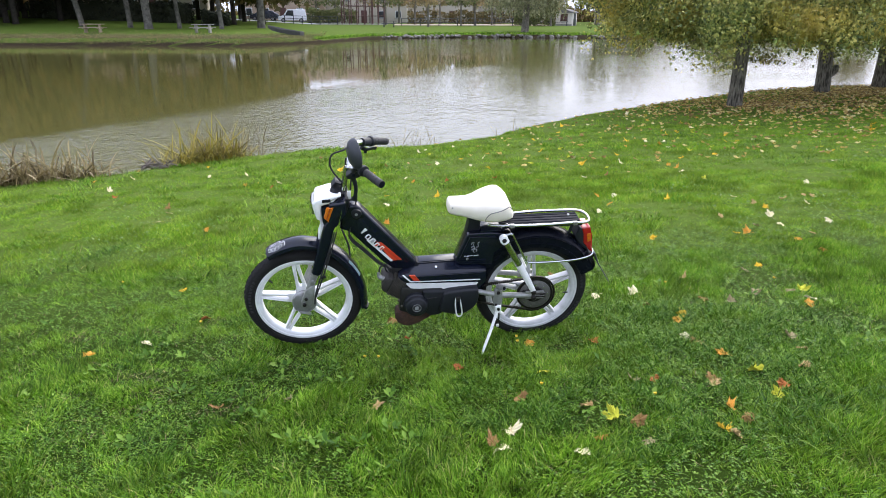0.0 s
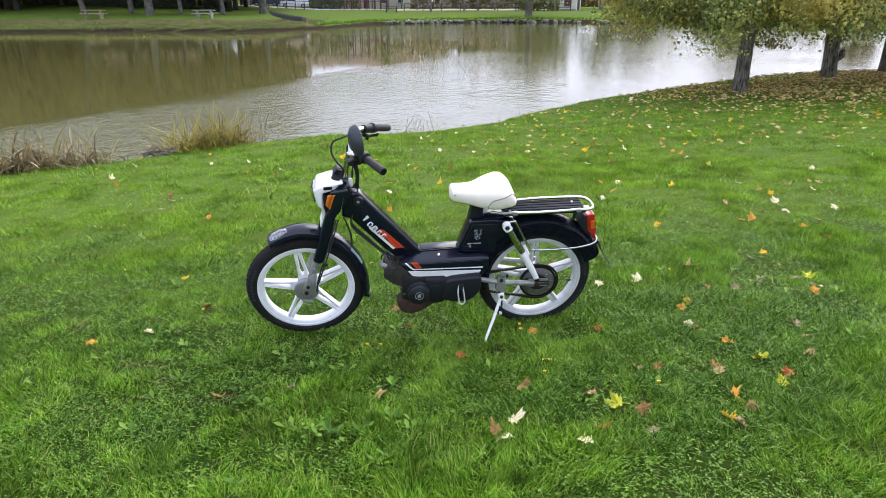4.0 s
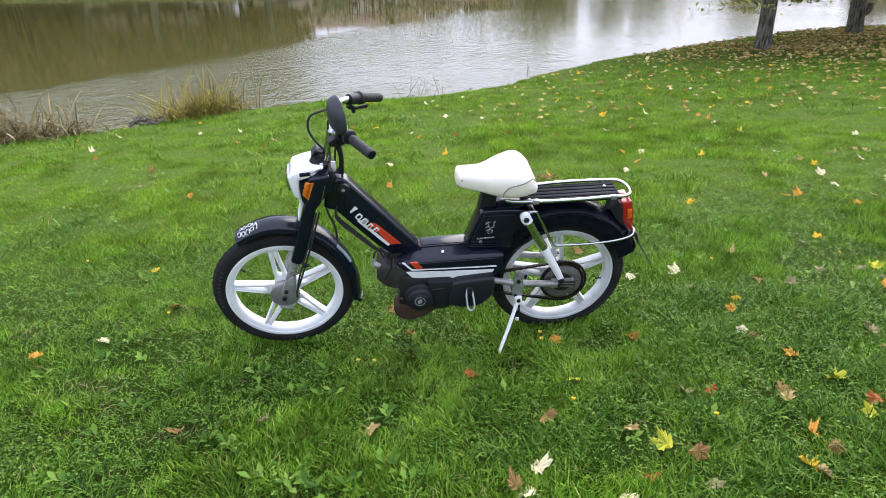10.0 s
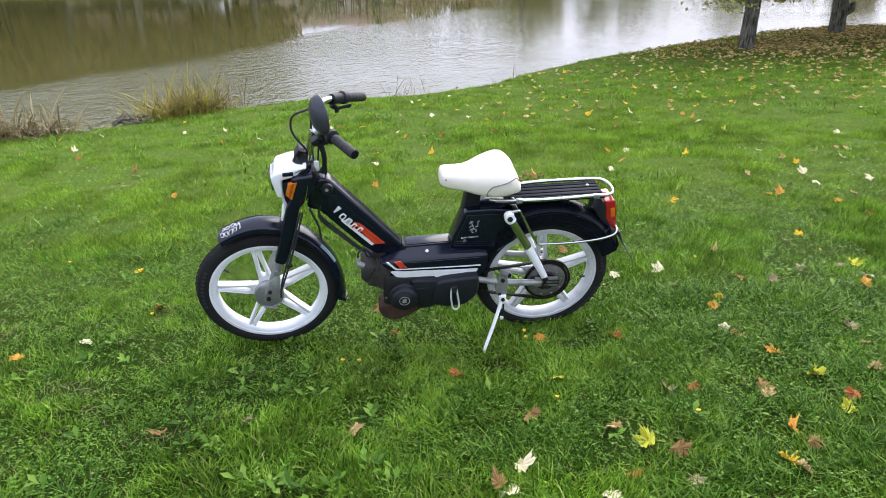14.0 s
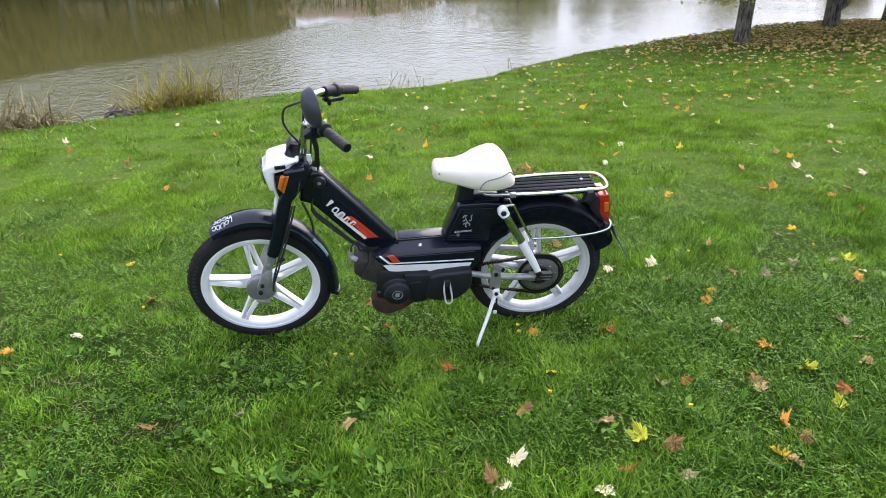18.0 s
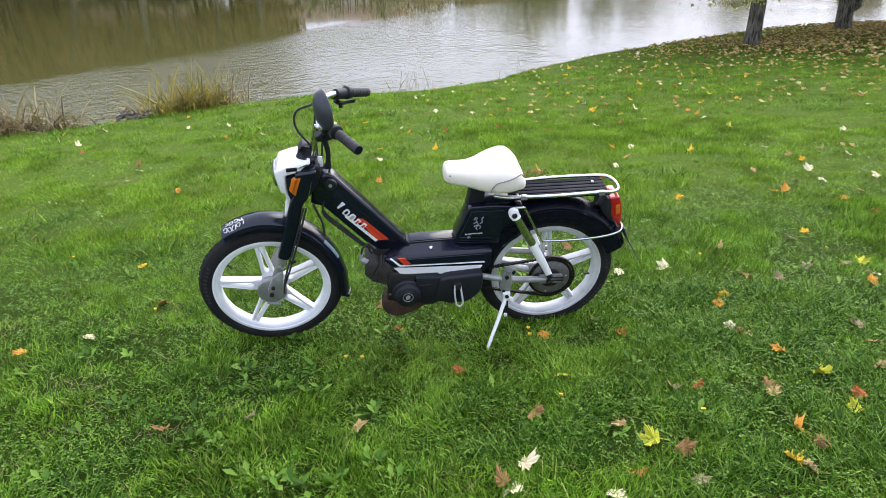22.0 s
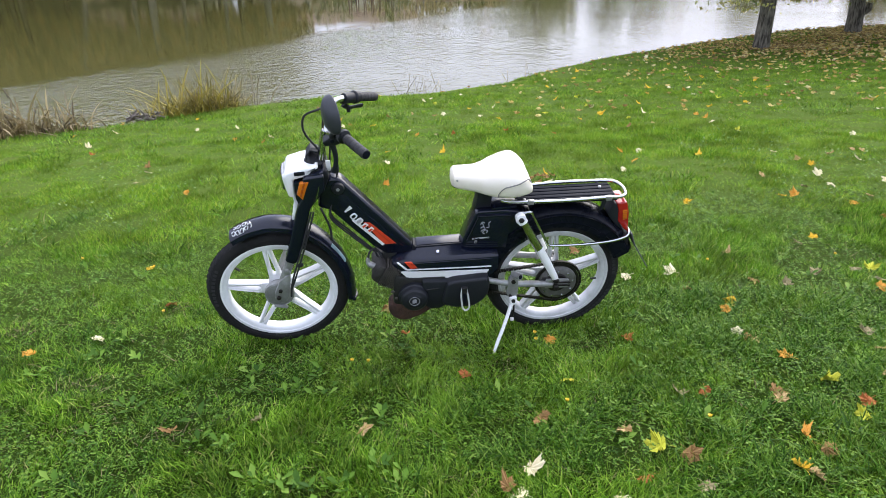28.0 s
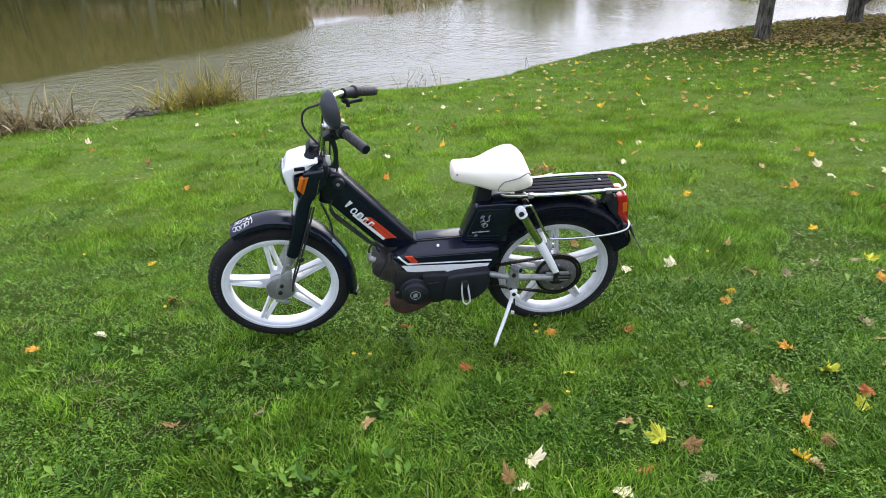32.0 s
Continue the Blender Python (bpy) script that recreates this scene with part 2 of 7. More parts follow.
water = mesh("water", [(-95, -20, WATER), (60, -20, WATER), (60, 80, WATER), (-95, 80, WATER)], [(0, 1, 2, 3)], M_WATER, smooth=False)
tagged(water, "murky olive-brown lake water with small wind ripples", "water", kind="structure")

# ---- mesh helpers ----
def part(name, bm, material, parent, label="", smooth=True):
    """One bmesh as ONE mesh object under its thing or part."""
    me = bpy.data.meshes.new(name)
    bm.to_mesh(me)
    bm.free()
    if smooth:
        me.polygons.foreach_set("use_smooth", [True] * len(me.polygons))
        me.set_sharp_from_angle(angle=radians(38))
    me.materials.append(material)
    ob = new(name, me)
    ob.parent = parent
    if label:
        ob["label"] = label
    return ob

def from_lists(verts, faces):
    bm = bmesh.new()
    vs = [bm.verts.new(v) for v in verts]
    for f in faces:
        bm.faces.new([vs[i] for i in f])
    bmesh.ops.recalc_face_normals(bm, faces=bm.faces)
    return bm

def plate(outline, y0, y1, bevel=0.004, seg=2):
    """A profile in x and z, drawn out from y0 to y1, with rounded edges."""
    n = len(outline)
    verts = [(x, y0, z) for x, z in outline] + [(x, y1, z) for x, z in outline]
    faces = [tuple(range(n)), tuple(range(2 * n - 1, n - 1, -1))] + [(i, (i + 1) % n, n + (i + 1) % n, n + i) for i in range(n)]
    bm = from_lists(verts, faces)
    if bevel:
        bmesh.ops.bevel(bm, geom=list(bm.edges), offset=bevel, segments=seg, affect="EDGES", profile=0.5)
    return bm

def smooth_path(points, steps=6):
    p = [Vector(q) for q in points]
    if len(p) < 3:
        return p
    out = []
    for i in range(len(p) - 1):
        a, b, c, d = p[max(i - 1, 0)], p[i], p[i + 1], p[min(i + 2, len(p) - 1)]
        for k in range(steps):
            t = k / steps
            out.append(0.5 * ((2 * b) + (c - a) * t + (2 * a - 5 * b + 4 * c - d) * t * t + (3 * b - 3 * c + d - a) * t ** 3))
    return out + [p[-1]]

def tube(points, r, n=10, steps=6, closed=False, flat=1.0):
    """A round bar along a smooth line; r may be a list of radii at the given points."""
    path = smooth_path(points, steps)
    if isinstance(r, (int, float)):
        radii = [r] * len(path)
    else:
        radii = [float(v) for v in np.interp(np.linspace(0, len(r) - 1, len(path)), range(len(r)), r)]
    verts, faces = [], []
    side = None
    for i, q in enumerate(path):
        d = (path[min(i + 1, len(path) - 1)] - path[max(i - 1, 0)]).normalized()
        if side is None:
            side = d.cross(Vector((0, 1, 0)))
            if side.length < 0.1:
                side = d.cross(Vector((1, 0, 0)))
        side = (side - d * side.dot(d)).normalized()
        up = d.cross(side)
        for k in range(n):
            a = 2 * math.pi * k / n
            verts.append(q + (side * math.cos(a) + up * math.sin(a) * flat) * radii[i])
    m = len(path)
    for i in range(m - 1):
        for k in range(n):
            faces.append((i * n + k, i * n + (k + 1) % n, (i + 1) * n + (k + 1) % n, (i + 1) * n + k))
    faces += [tuple(range(n))[::-1], tuple(range((m - 1) * n, m * n))]
    return from_lists(verts, faces)

def lathe(profile, center, axis=(0, 1, 0), n=32):
    """A body turned about an axis through center: profile of (radius, distance along the axis)."""
    ax = Vector(axis).normalized()
    e1 = ax.cross(Vector((0, 0, 1)) if abs(ax.z) < 0.9 else Vector((1, 0, 0))).normalized()
    e2 = ax.cross(e1)
    verts, faces = [], []
    for r, h in profile:
        for k in range(n):
            a = 2 * math.pi * k / n
            verts.append(Vector(center) + ax * h + (e1 * math.cos(a) + e2 * math.sin(a)) * max(r, 1e-4))
    for i in range(len(profile) - 1):
        for k in range(n):
            faces.append((i * n + k, i * n + (k + 1) % n, (i + 1) * n + (k + 1) % n, (i + 1) * n + k))
    faces += [tuple(range(n))[::-1], tuple(range((len(profile) - 1) * n, len(profile) * n))]
    return from_lists(verts, faces)

def turned_ring(profile, center, n=64):
    """A closed profile of (radius, y) turned about the y axis through center."""
    m = len(profile)
    verts = [(center[0] + r * math.cos(2 * math.pi * i / n), center[1] + y, center[2] + r * math.sin(2 * math.pi * i / n)) for i in range(n) for r, y in profile]
    faces = [(i * m + k, i * m + (k + 1) % m, ((i + 1) % n) * m + (k + 1) % m, ((i + 1) % n) * m + k) for i in range(n) for k in range(m)]
    return from_lists(verts, faces)

def arc_strip(center, a0, a1, section, n=40, lift=None):
    """A closed section of (radius, y) swept round center from angle a0 to a1 in degrees."""
    m = len(section)
    verts, faces = [], []
    for i in range(n + 1):
        a = radians(a0 + (a1 - a0) * i / n)
        k = lift(i / n) if lift else 0.0
        for r, y in section:
            verts.append((center[0] + (r + k) * math.cos(a), y, center[2] + (r + k) * math.sin(a)))
    for i in range(n):
        for k in range(m):
            faces.append((i * m + k, i * m + (k + 1) % m, (i + 1) * m + (k + 1) % m, (i + 1) * m + k))
    faces += [tuple(range(m)), tuple(range(n * m, (n + 1) * m))[::-1]]
    return from_lists(verts, faces)

def loft(rings):
    n = len(rings[0])
    verts = [v for r in rings for v in r]
    faces = [(i * n + k, i * n + (k + 1) % n, (i + 1) * n + (k + 1) % n, (i + 1) * n + k) for i in range(len(rings) - 1) for k in range(n)]
    faces += [tuple(range(n)), tuple(range((len(rings) - 1) * n, len(rings) * n))]
    return from_lists(verts, faces)

def block(x0, x1, y0, y1, z0, z1, bevel=0.003):
    return plate([(x0, z0), (x1, z0), (x1, z1), (x0, z1)], y0, y1, bevel, 2)

# ---- moped ----
M_BLACK = mat("black_gloss_paint", (0.0050, 0.0072, 0.017), 0.18, var=0.3, scale=14, coat=0.22, spec=0.3)
M_GUARD = mat("black_moulded_plastic", (0.005, 0.0062, 0.011), 0.26, var=0.3, scale=20, bump=0.03, bscale=200, spec=0.13)
M_DULL = mat("dull_black_plastic", (0.010, 0.0115, 0.016), 0.5, var=0.35, scale=25, bump=0.08, bscale=300, spec=0.36)
M_ENGINE = mat("sooty_cast_metal", (0.022, 0.021, 0.02), 0.55, metal=0.3, var=0.5, scale=30, bump=0.2, bscale=120)
M_FIN = mat("dusty_cylinder_fins", (0.10, 0.09, 0.075), 0.7, metal=0.35, second=(0.03, 0.026, 0.022), scale=40, bump=0.2, bscale=200)
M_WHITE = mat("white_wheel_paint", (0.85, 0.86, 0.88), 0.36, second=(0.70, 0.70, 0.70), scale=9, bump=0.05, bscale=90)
M_WHITER = mat("greyer_wheel_paint", (0.64, 0.65, 0.66), 0.40, second=(0.46, 0.46, 0.45), scale=11, bump=0.08, bscale=90)
M_COWL = mat("white_gloss_plastic", (0.86, 0.86, 0.85), 0.28, var=0.06, scale=10)
M_SEAT = mat("cream_vinyl", (0.83, 0.775, 0.66), 0.5, second=(0.76, 0.69, 0.56), scale=7, bump=0.10, bscale=260)
M_RUBBER = mat("worn_tyre_rubber", (0.010, 0.010, 0.011), 0.8, var=0.35, second=(0.019, 0.018, 0.017), scale=22, bump=0.3, bscale=140, spec=0.25)
M_GRIP = mat("black_grip_rubber", (0.018, 0.018, 0.02), 0.62, var=0.2, scale=30, bump=0.2, bscale=400)
M_CHROME = mat("pitted_chrome", (0.62, 0.63, 0.64), 0.16, metal=1.0, var=0.25, scale=60)
M_ALU = mat("dull_aluminium", (0.34, 0.345, 0.34), 0.42, metal=0.5, second=(0.22, 0.218, 0.205), scale=26, bump=0.12, bscale=160)
M_RUST = mat("rusty_exhaust_box", (0.075, 0.036, 0.022), 0.8, metal=0.2, second=(0.03, 0.018, 0.014), scale=30, bump=0.4, bscale=120)
M_RED = mat("red_decal_film", (0.62, 0.055, 0.02), 0.35, var=0.12, scale=20)
M_DECAL = mat("white_decal_film", (0.78, 0.78, 0.77), 0.35, var=0.1, scale=24)
M_SILVER = mat("silver_decal_film", (0.5, 0.5, 0.52), 0.35, metal=0.5, var=0.2, scale=60)
M_AMBER = mat("amber_lens", (0.66, 0.17, 0.012), 0.2, var=0.2, scale=90, coat=0.4)
M_AMBERD = mat("dark_amber_lens", (0.36, 0.07, 0.012), 0.25, var=0.2, scale=90)
M_REDD = mat("dark_red_decal_film", (0.40, 0.035, 0.018), 0.35, var=0.12, scale=20)
M_SIDEWALL = mat("raised_sidewall_rubber", (0.030, 0.030, 0.032), 0.65, var=0.3, scale=60, spec=0.3)
M_HEAD = mat("sooty_cylinder_head", (0.035, 0.032, 0.028), 0.7, metal=0.2, second=(0.02, 0.018, 0.016), scale=40, bump=0.3, bscale=120)
M_MIRRORB = mat("grey_black_mirror_shell", (0.038, 0.041, 0.049), 0.42, var=0.3, scale=30, bump=0.05, bscale=300)
M_LENS = mat("red_lens", (0.42, 0.012, 0.012), 0.14, var=0.25, scale=80, coat=0.5)
M_CHAIN = mat("oily_chain_steel", (0.03, 0.027, 0.023), 0.5, metal=0.7, var=0.5, scale=120)
M_DRUM = mat("greasy_drum_metal", (0.15, 0.147, 0.138), 0.5, metal=0.4, second=(0.07, 0.067, 0.06), scale=25, bump=0.15, bscale=90)
M_TRAY = mat("matt_black_tray_plastic", (0.006, 0.008, 0.014), 0.65, var=0.3, scale=25, bump=0.08, bscale=300, spec=0.14)
M_ZINC = mat("bright_zinc_wire", (0.75, 0.75, 0.74), 0.35, metal=0.4, var=0.15, scale=60)
M_MIRROR = mat("mirror_glass", (0.9, 0.9, 0.9), 0.02, metal=1.0)

moped = new("moped")
BX, BY, BZ = (0.99939, 0.0287, 0.01985), (-0.03204, 0.98009, 0.19596), (-0.01383, -0.19648, 0.98041)
moped.matrix_world = Matrix(((BX[0], BY[0], BZ[0], 0.0019), (BX[1], BY[1], BZ[1], -0.0487), (BX[2], BY[2], BZ[2], 0.0015), (0, 0, 0, 1)))
tagged(moped, "black moped with white wheels and cream saddle leaning on its stand", "moped")
HEAD = Vector((-0.2874, 0.0, 0.78))
STEER = Matrix.Translation(HEAD) @ Matrix.Rotation(radians(3.5), 4, Vector((math.sin(radians(24)), 0, math.cos(radians(24))))) @ Matrix.Translation(-HEAD)

def steered(ob):
    """What turns with the fork."""
    ob.matrix_basis = STEER @ ob.matrix_basis
    return ob

def wheel(cx, cz, phase, front):
    w = new("front_wheel" if front else "rear_wheel")
    w.parent = moped
    w["label"] = "white five-spoke cast wheel with black tyre"
    # the rear wheel takes the greyer of the two paints
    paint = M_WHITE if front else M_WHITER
    turn = steered if front else (lambda o: o)
    turn(w)
    tread = [(0.209, -0.021), (0.217, -0.027), (0.230, -0.031), (0.245, -0.030), (0.257, -0.021), (0.2642, -0.008), (0.2642, 0.008), (0.257, 0.021), (0.245, 0.030), (0.230, 0.031), (0.217, 0.027), (0.209, 0.021)]
    tyre = part("tyre", turned_ring(tread, (cx, 0, cz), 96), M_RUBBER, w)
    # slanted tread bars over the crown and down the shoulder
    v, f = [], []
    for i in range(56):
        for sgn in (-1, 1):
            a = 2 * math.pi * (i + 0.25 * sgn) / 56
            b = len(v)
            for da, yy, rr in ((-0.012, 0.002, 0.2645), (0.026, 0.002, 0.2645), (0.078, 0.0235, 0.2535), (0.048, 0.0235, 0.2535)):
                for top in (0.0, 0.0026):
                    v.append((cx + (rr + top) * math.cos(a + da), sgn * (yy + (0.5 * top if yy > 0.01 else 0)), cz + (rr + top) * math.sin(a + da)))
            f += [(b + 1, b + 3, b + 5, b + 7), (b, b + 1, b + 7, b + 6), (b, b + 2, b + 3, b + 1), (b + 2, b + 4, b + 5, b + 3), (b + 4, b + 6, b + 7, b + 5)]
    part("tread_pattern", from_lists(v, f), M_RUBBER, tyre, smooth=False)
    # raised bead line and the maker's lettering on the sidewall as plain bars
    part("sidewall_bead", turned_ring([(0.2225, -0.029), (0.2245, -0.0312), (0.2265, -0.0305), (0.2245, -0.028)], (cx, 0, cz), 80), M_RUBBER, tyre)
    for k0 in ((-58, 2) if not front else (150,)):
        for j in range(10):
            a = radians(k0 + 4.3 * j)
            ca, sa = math.cos(a), math.sin(a)
            q = [(cx + r * ca - t * sa, cz + r * sa + t * ca) for r, t in ((0.234, -0.0055), (0.234, 0.0055), (0.2455, 0.0055), (0.2455, -0.0055))]
            part("sidewall_bar", plate(q, -0.0316, -0.030, 0), M_SIDEWALL, tyre)
    rim = [(0.187, -0.011), (0.191, -0.019), (0.197, -0.0225), (0.205, -0.0235), (0.2075, -0.0265), (0.2165, -0.0270), (0.2192, -0.0255), (0.2185, -0.021), (0.214, -0.017), (0.214, 0.017), (0.2185, 0.021), (0.2192, 0.0255), (0.2165, 0.027), (0.2075, 0.0265), (0.205, 0.0235), (0.197, 0.0225), (0.191, 0.019), (0.187, 0.011)]
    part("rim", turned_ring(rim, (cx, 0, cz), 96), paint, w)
    for k in range(5):
        a = radians(phase + 72 * k)
        ca, sa = math.cos(a), math.sin(a)
        def at(r, t):
            return (cx + r * ca - t * sa, cz + r * sa + t * ca)
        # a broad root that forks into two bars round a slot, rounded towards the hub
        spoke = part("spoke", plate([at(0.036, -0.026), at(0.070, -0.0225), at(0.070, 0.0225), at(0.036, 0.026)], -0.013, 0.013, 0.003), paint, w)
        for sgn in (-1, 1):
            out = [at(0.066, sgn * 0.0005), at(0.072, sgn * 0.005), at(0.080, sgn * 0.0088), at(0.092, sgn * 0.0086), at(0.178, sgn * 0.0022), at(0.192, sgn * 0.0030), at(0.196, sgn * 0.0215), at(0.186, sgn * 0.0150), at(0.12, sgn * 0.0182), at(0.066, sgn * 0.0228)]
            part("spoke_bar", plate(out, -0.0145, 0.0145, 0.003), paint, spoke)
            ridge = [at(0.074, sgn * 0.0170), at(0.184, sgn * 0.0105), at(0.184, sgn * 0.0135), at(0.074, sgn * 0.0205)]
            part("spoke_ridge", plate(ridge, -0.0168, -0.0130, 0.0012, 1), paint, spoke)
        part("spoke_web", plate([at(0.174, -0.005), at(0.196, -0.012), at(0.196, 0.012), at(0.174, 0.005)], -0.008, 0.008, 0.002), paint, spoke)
    part("hub", lathe([(0.03, -0.045), (0.042, -0.043), (0.046, -0.035), (0.049, -0.015), (0.049, 0.015), (0.046, 0.035), (0.03, 0.045)], (cx, 0, cz)), paint if not front else M_ALU, w)
    va = radians(phase + (118 if front else -32))
    part("valve", tube([(cx + 0.192 * math.cos(va), 0, cz + 0.192 * math.sin(va)), (cx + 0.164 * math.cos(va), -0.006, cz + 0.164 * math.sin(va))], 0.0045, 6), M_GRIP, w)
    return w

FW, RW = (-0.505, 0.273), (0.545, 0.258)
wheel(FW[0], FW[1], 25, True)
wheel(RW[0], RW[1], 20, False)
# front brake plate, on the camera side of the hub
brake = steered(part("brake_plate", lathe([(0.012, -0.062), (0.03, -0.060), (0.046, -0.056), (0.0535, -0.053), (0.0545, -0.048), (0.0545, -0.036), (0.05, -0.034)], (FW[0] + 0.001, 0, FW[1] + 0.006), n=40), M_ALU, moped, "grey cast front brake plate"))
part("brake_arm", tube([(FW[0] - 0.022, -0.066, FW[1] - 0.034), (FW[0] + 0.026, -0.068, FW[1] - 0.046)], 0.0055, 8), M_ALU, brake)
part("brake_rim", turned_ring([(0.0485, -0.0555), (0.0505, -0.0575), (0.0525, -0.0560), (0.0505, -0.054)], (FW[0] + 0.001, 0, FW[1] + 0.006), 40), M_ALU, brake)
part("axle_nut", lathe([(0.006, -0.100), (0.0085, -0.098), (0.0085, -0.088), (0.008, -0.087)], (FW[0] + 0.004, 0, FW[1] + 0.024), n=6), M_CHAIN, brake)
part("axle_nut", lathe([(0.005, -0.099), (0.0075, -0.097), (0.0075, -0.088), (0.007, -0.087)], (FW[0] + 0.014, 0, FW[1] + 0.054), n=6), M_CHAIN, brake)

# fork: black sleeve over a grey cast leg
for sgn in (-1, 1):
    cover = steered(part("fork_leg_cover", plate([(-0.352, 0.786), (-0.283, 0.792), (-0.287, 0.73), (-0.341, 0.667), (-0.393, 0.4935), (-0.417, 0.441), (-0.430, 0.438), (-0.452, 0.449), (-0.456, 0.458), (-0.441, 0.499), (-0.385, 0.672), (-0.362, 0.712)], sgn * 0.050, sgn * 0.088, 0.008, 3), M_BLACK, moped))
    lower = steered(part("fork_lower_leg", tube([(-0.440, sgn * 0.069, 0.446), (-0.474, sgn * 0.069, 0.362), (-0.498, sgn * 0.069, 0.296)], [0.0165, 0.0160, 0.0175], 16), M_ALU, moped, "grey aluminium lower fork leg"))
    part("fork_end", plate([(-0.462, 0.392), (-0.446, 0.388), (-0.462, 0.300), (-0.478, 0.268), (-0.496, 0.266), (-0.516, 0.282), (-0.514, 0.312), (-0.490, 0.365)], sgn * 0.070, sgn * 0.090, 0.005), M_ALU, lower)
    part("fork_lug", plate([(-0.462, 0.418), (-0.449, 0.421), (-0.444, 0.399), (-0.457, 0.395)], sgn * 0.074, sgn * 0.092, 0.003), M_ALU, lower)
    for q in range(2):
        part("fork_cable", tube([(-0.332 - 0.009 * q, sgn * 0.088, 0.655), (-0.373 - 0.009 * q, sgn * 0.090, 0.532), (-0.404 - 0.010 * q, sgn * 0.091, 0.446), (-0.438 - 0.006 * q, sgn * 0.092, 0.359), (-0.4515 - 0.004 * q, sgn * 0.092, 0.327 - 0.03 * q)], 0.0034, 8), M_GRIP, lower)
    part("cable_clip", plate([(-0.417, 0.440), (-0.396, 0.444), (-0.394, 0.434), (-0.415, 0.430)], sgn * 0.086, sgn * 0.097, 0.002), M_DULL, lower)
steered(part("fork_yoke", plate([(-0.354, 0.789), (-0.274, 0.796), (-0.268, 0.765), (-0.292, 0.708), (-0.362, 0.707)], -0.06, 0.06, 0.008, 3), M_DULL, moped))
# chrome sliver standing in for the glint along the cover's crease
steered(part("fork_crease_glint", tube([(-0.302, -0.0885, 0.757), (-0.317, -0.0890, 0.705), (-0.330, -0.0890, 0.682)], [0.0012, 0.0024, 0.0012], 6), M_CHROME, moped))

# front mudguard, standing off the tyre ahead and closing in behind it
GUARD_LIFT = ([0.0, 0.2, 0.35, 0.6, 0.78, 0.92, 1.0], [0.007, 0.020, 0.017, -0.005, -0.014, -0.013, -0.006])
sec = [(0.268, -0.046), (0.281, -0.0435), (0.292, -0.030), (0.298, 0.0), (0.292, 0.030), (0.281, 0.0435), (0.268, 0.046), (0.270, 0.042), (0.287, 0.028), (0.293, 0.0), (0.287, -0.028), (0.270, -0.042)]
guard = steered(part("front_mudguard", arc_strip((FW[0], 0, FW[1]), 117, -13, sec, 52, lambda k: float(np.interp(k, *GUARD_LIFT))), M_BLACK, moped))
part("guard_edge", arc_strip((FW[0], 0, FW[1]), 117, -13, [(0.2655, -0.0485), (0.2655, -0.0455), (0.2705, -0.0455), (0.2705, -0.0485)], 52, lambda k: float(np.interp(k, *GUARD_LIFT))), M_BLACK, guard)
part("guard_tip", tube([(FW[0] + 0.280 * math.cos(radians(-12)), -0.045, FW[1] + 0.280 * math.sin(radians(-12))), (FW[0] + 0.290 * math.cos(radians(-14)), 0.0, FW[1] + 0.290 * math.sin(radians(-14))), (FW[0] + 0.280 * math.cos(radians(-12)), 0.045, FW[1] + 0.280 * math.sin(radians(-12)))], 0.008, 8), M_BLACK, guard)
def on_guard(ang, y):
    k = (117 - ang) / 130
    r = 0.2995 + float(np.interp(k, *GUARD_LIFT)) - 0.006 * (abs(y) / 0.03) ** 2 - (0.011 * max(abs(y) - 0.03, 0) / 0.0135)
    return (FW[0] + r * math.cos(radians(ang)), y, FW[1] + r * math.sin(radians(ang)))
for i, (ang, y0, wa, wy, ph, n) in enumerate(((113.0, -0.026, 1.3, 0.008, 0.3, 7), (109.8, -0.030, 1.4, 0.007, 2.0, 9), (106.4, -0.030, 1.5, 0.008, 4.0, 8), (103.2, -0.027, 1.2, 0.007, 5.2, 7), (112.0, -0.004, 1.2, 0.007, 1.1, 6), (108.6, -0.006, 1.6, 0.008, 3.1, 8), (105.0, -0.004, 1.3, 0.009, 0.2, 7), (101.8, -0.006, 1.1, 0.008, 2.4, 6), (100.2, -0.02, 0.5, 0.011, 1.0, 5))):
    loop = [on_guard(ang + wa * math.cos(ph + k * 0.9) * (1 + 0.3 * math.sin(k * 2.1 + ph)), y0 + wy * math.sin(ph + k * 0.9)) for k in range(n)]
    part("sticker_mark", tube(loop, 0.0014, 6, 3), M_DECAL, guard, "white scrawled sticker marks")
M_TAPE = mat("pale_tape", (0.20, 0.30, 0.32), 0.3, second=(0.11, 0.17, 0.18), scale=60)
v, f = [], []
for i in range(9):
    for y in (-0.0438, -0.037, -0.030, -0.022):
        p = on_guard(42.5 - 2.3 * i, y)
        v.append((p[0], p[1], p[2]))
for i in range(8):
    for j in range(3):
        f.append((4 * i + j, 4 * i + j + 1, 4 * i + j + 5, 4 * i + j + 4))
part("reflective_tape", from_lists(v, f), M_TAPE, guard, "pale reflective tape")

# headlamp mask
mask = steered(part("headlamp_mask", plate([(-0.4165, 0.782), (-0.408, 0.796), (-0.360, 0.809), (-0.303, 0.816), (-0.300, 0.806), (-0.319, 0.799), (-0.338, 0.7805), (-0.3857, 0.770), (-0.387, 0.742), (-0.3865, 0.700), (-0.409, 0.707), (-0.4155, 0.756)], -0.068, 0.068, 0.008, 3), M_COWL, moped, "white plastic headlamp mask"))
part("mask_front", plate([(-0.422, 0.779), (-0.405, 0.790), (-0.398, 0.77), (-0.400, 0.715), (-0.412, 0.71), (-0.421, 0.755)], -0.052, 0.052, 0.006, 3), M_COWL, mask)
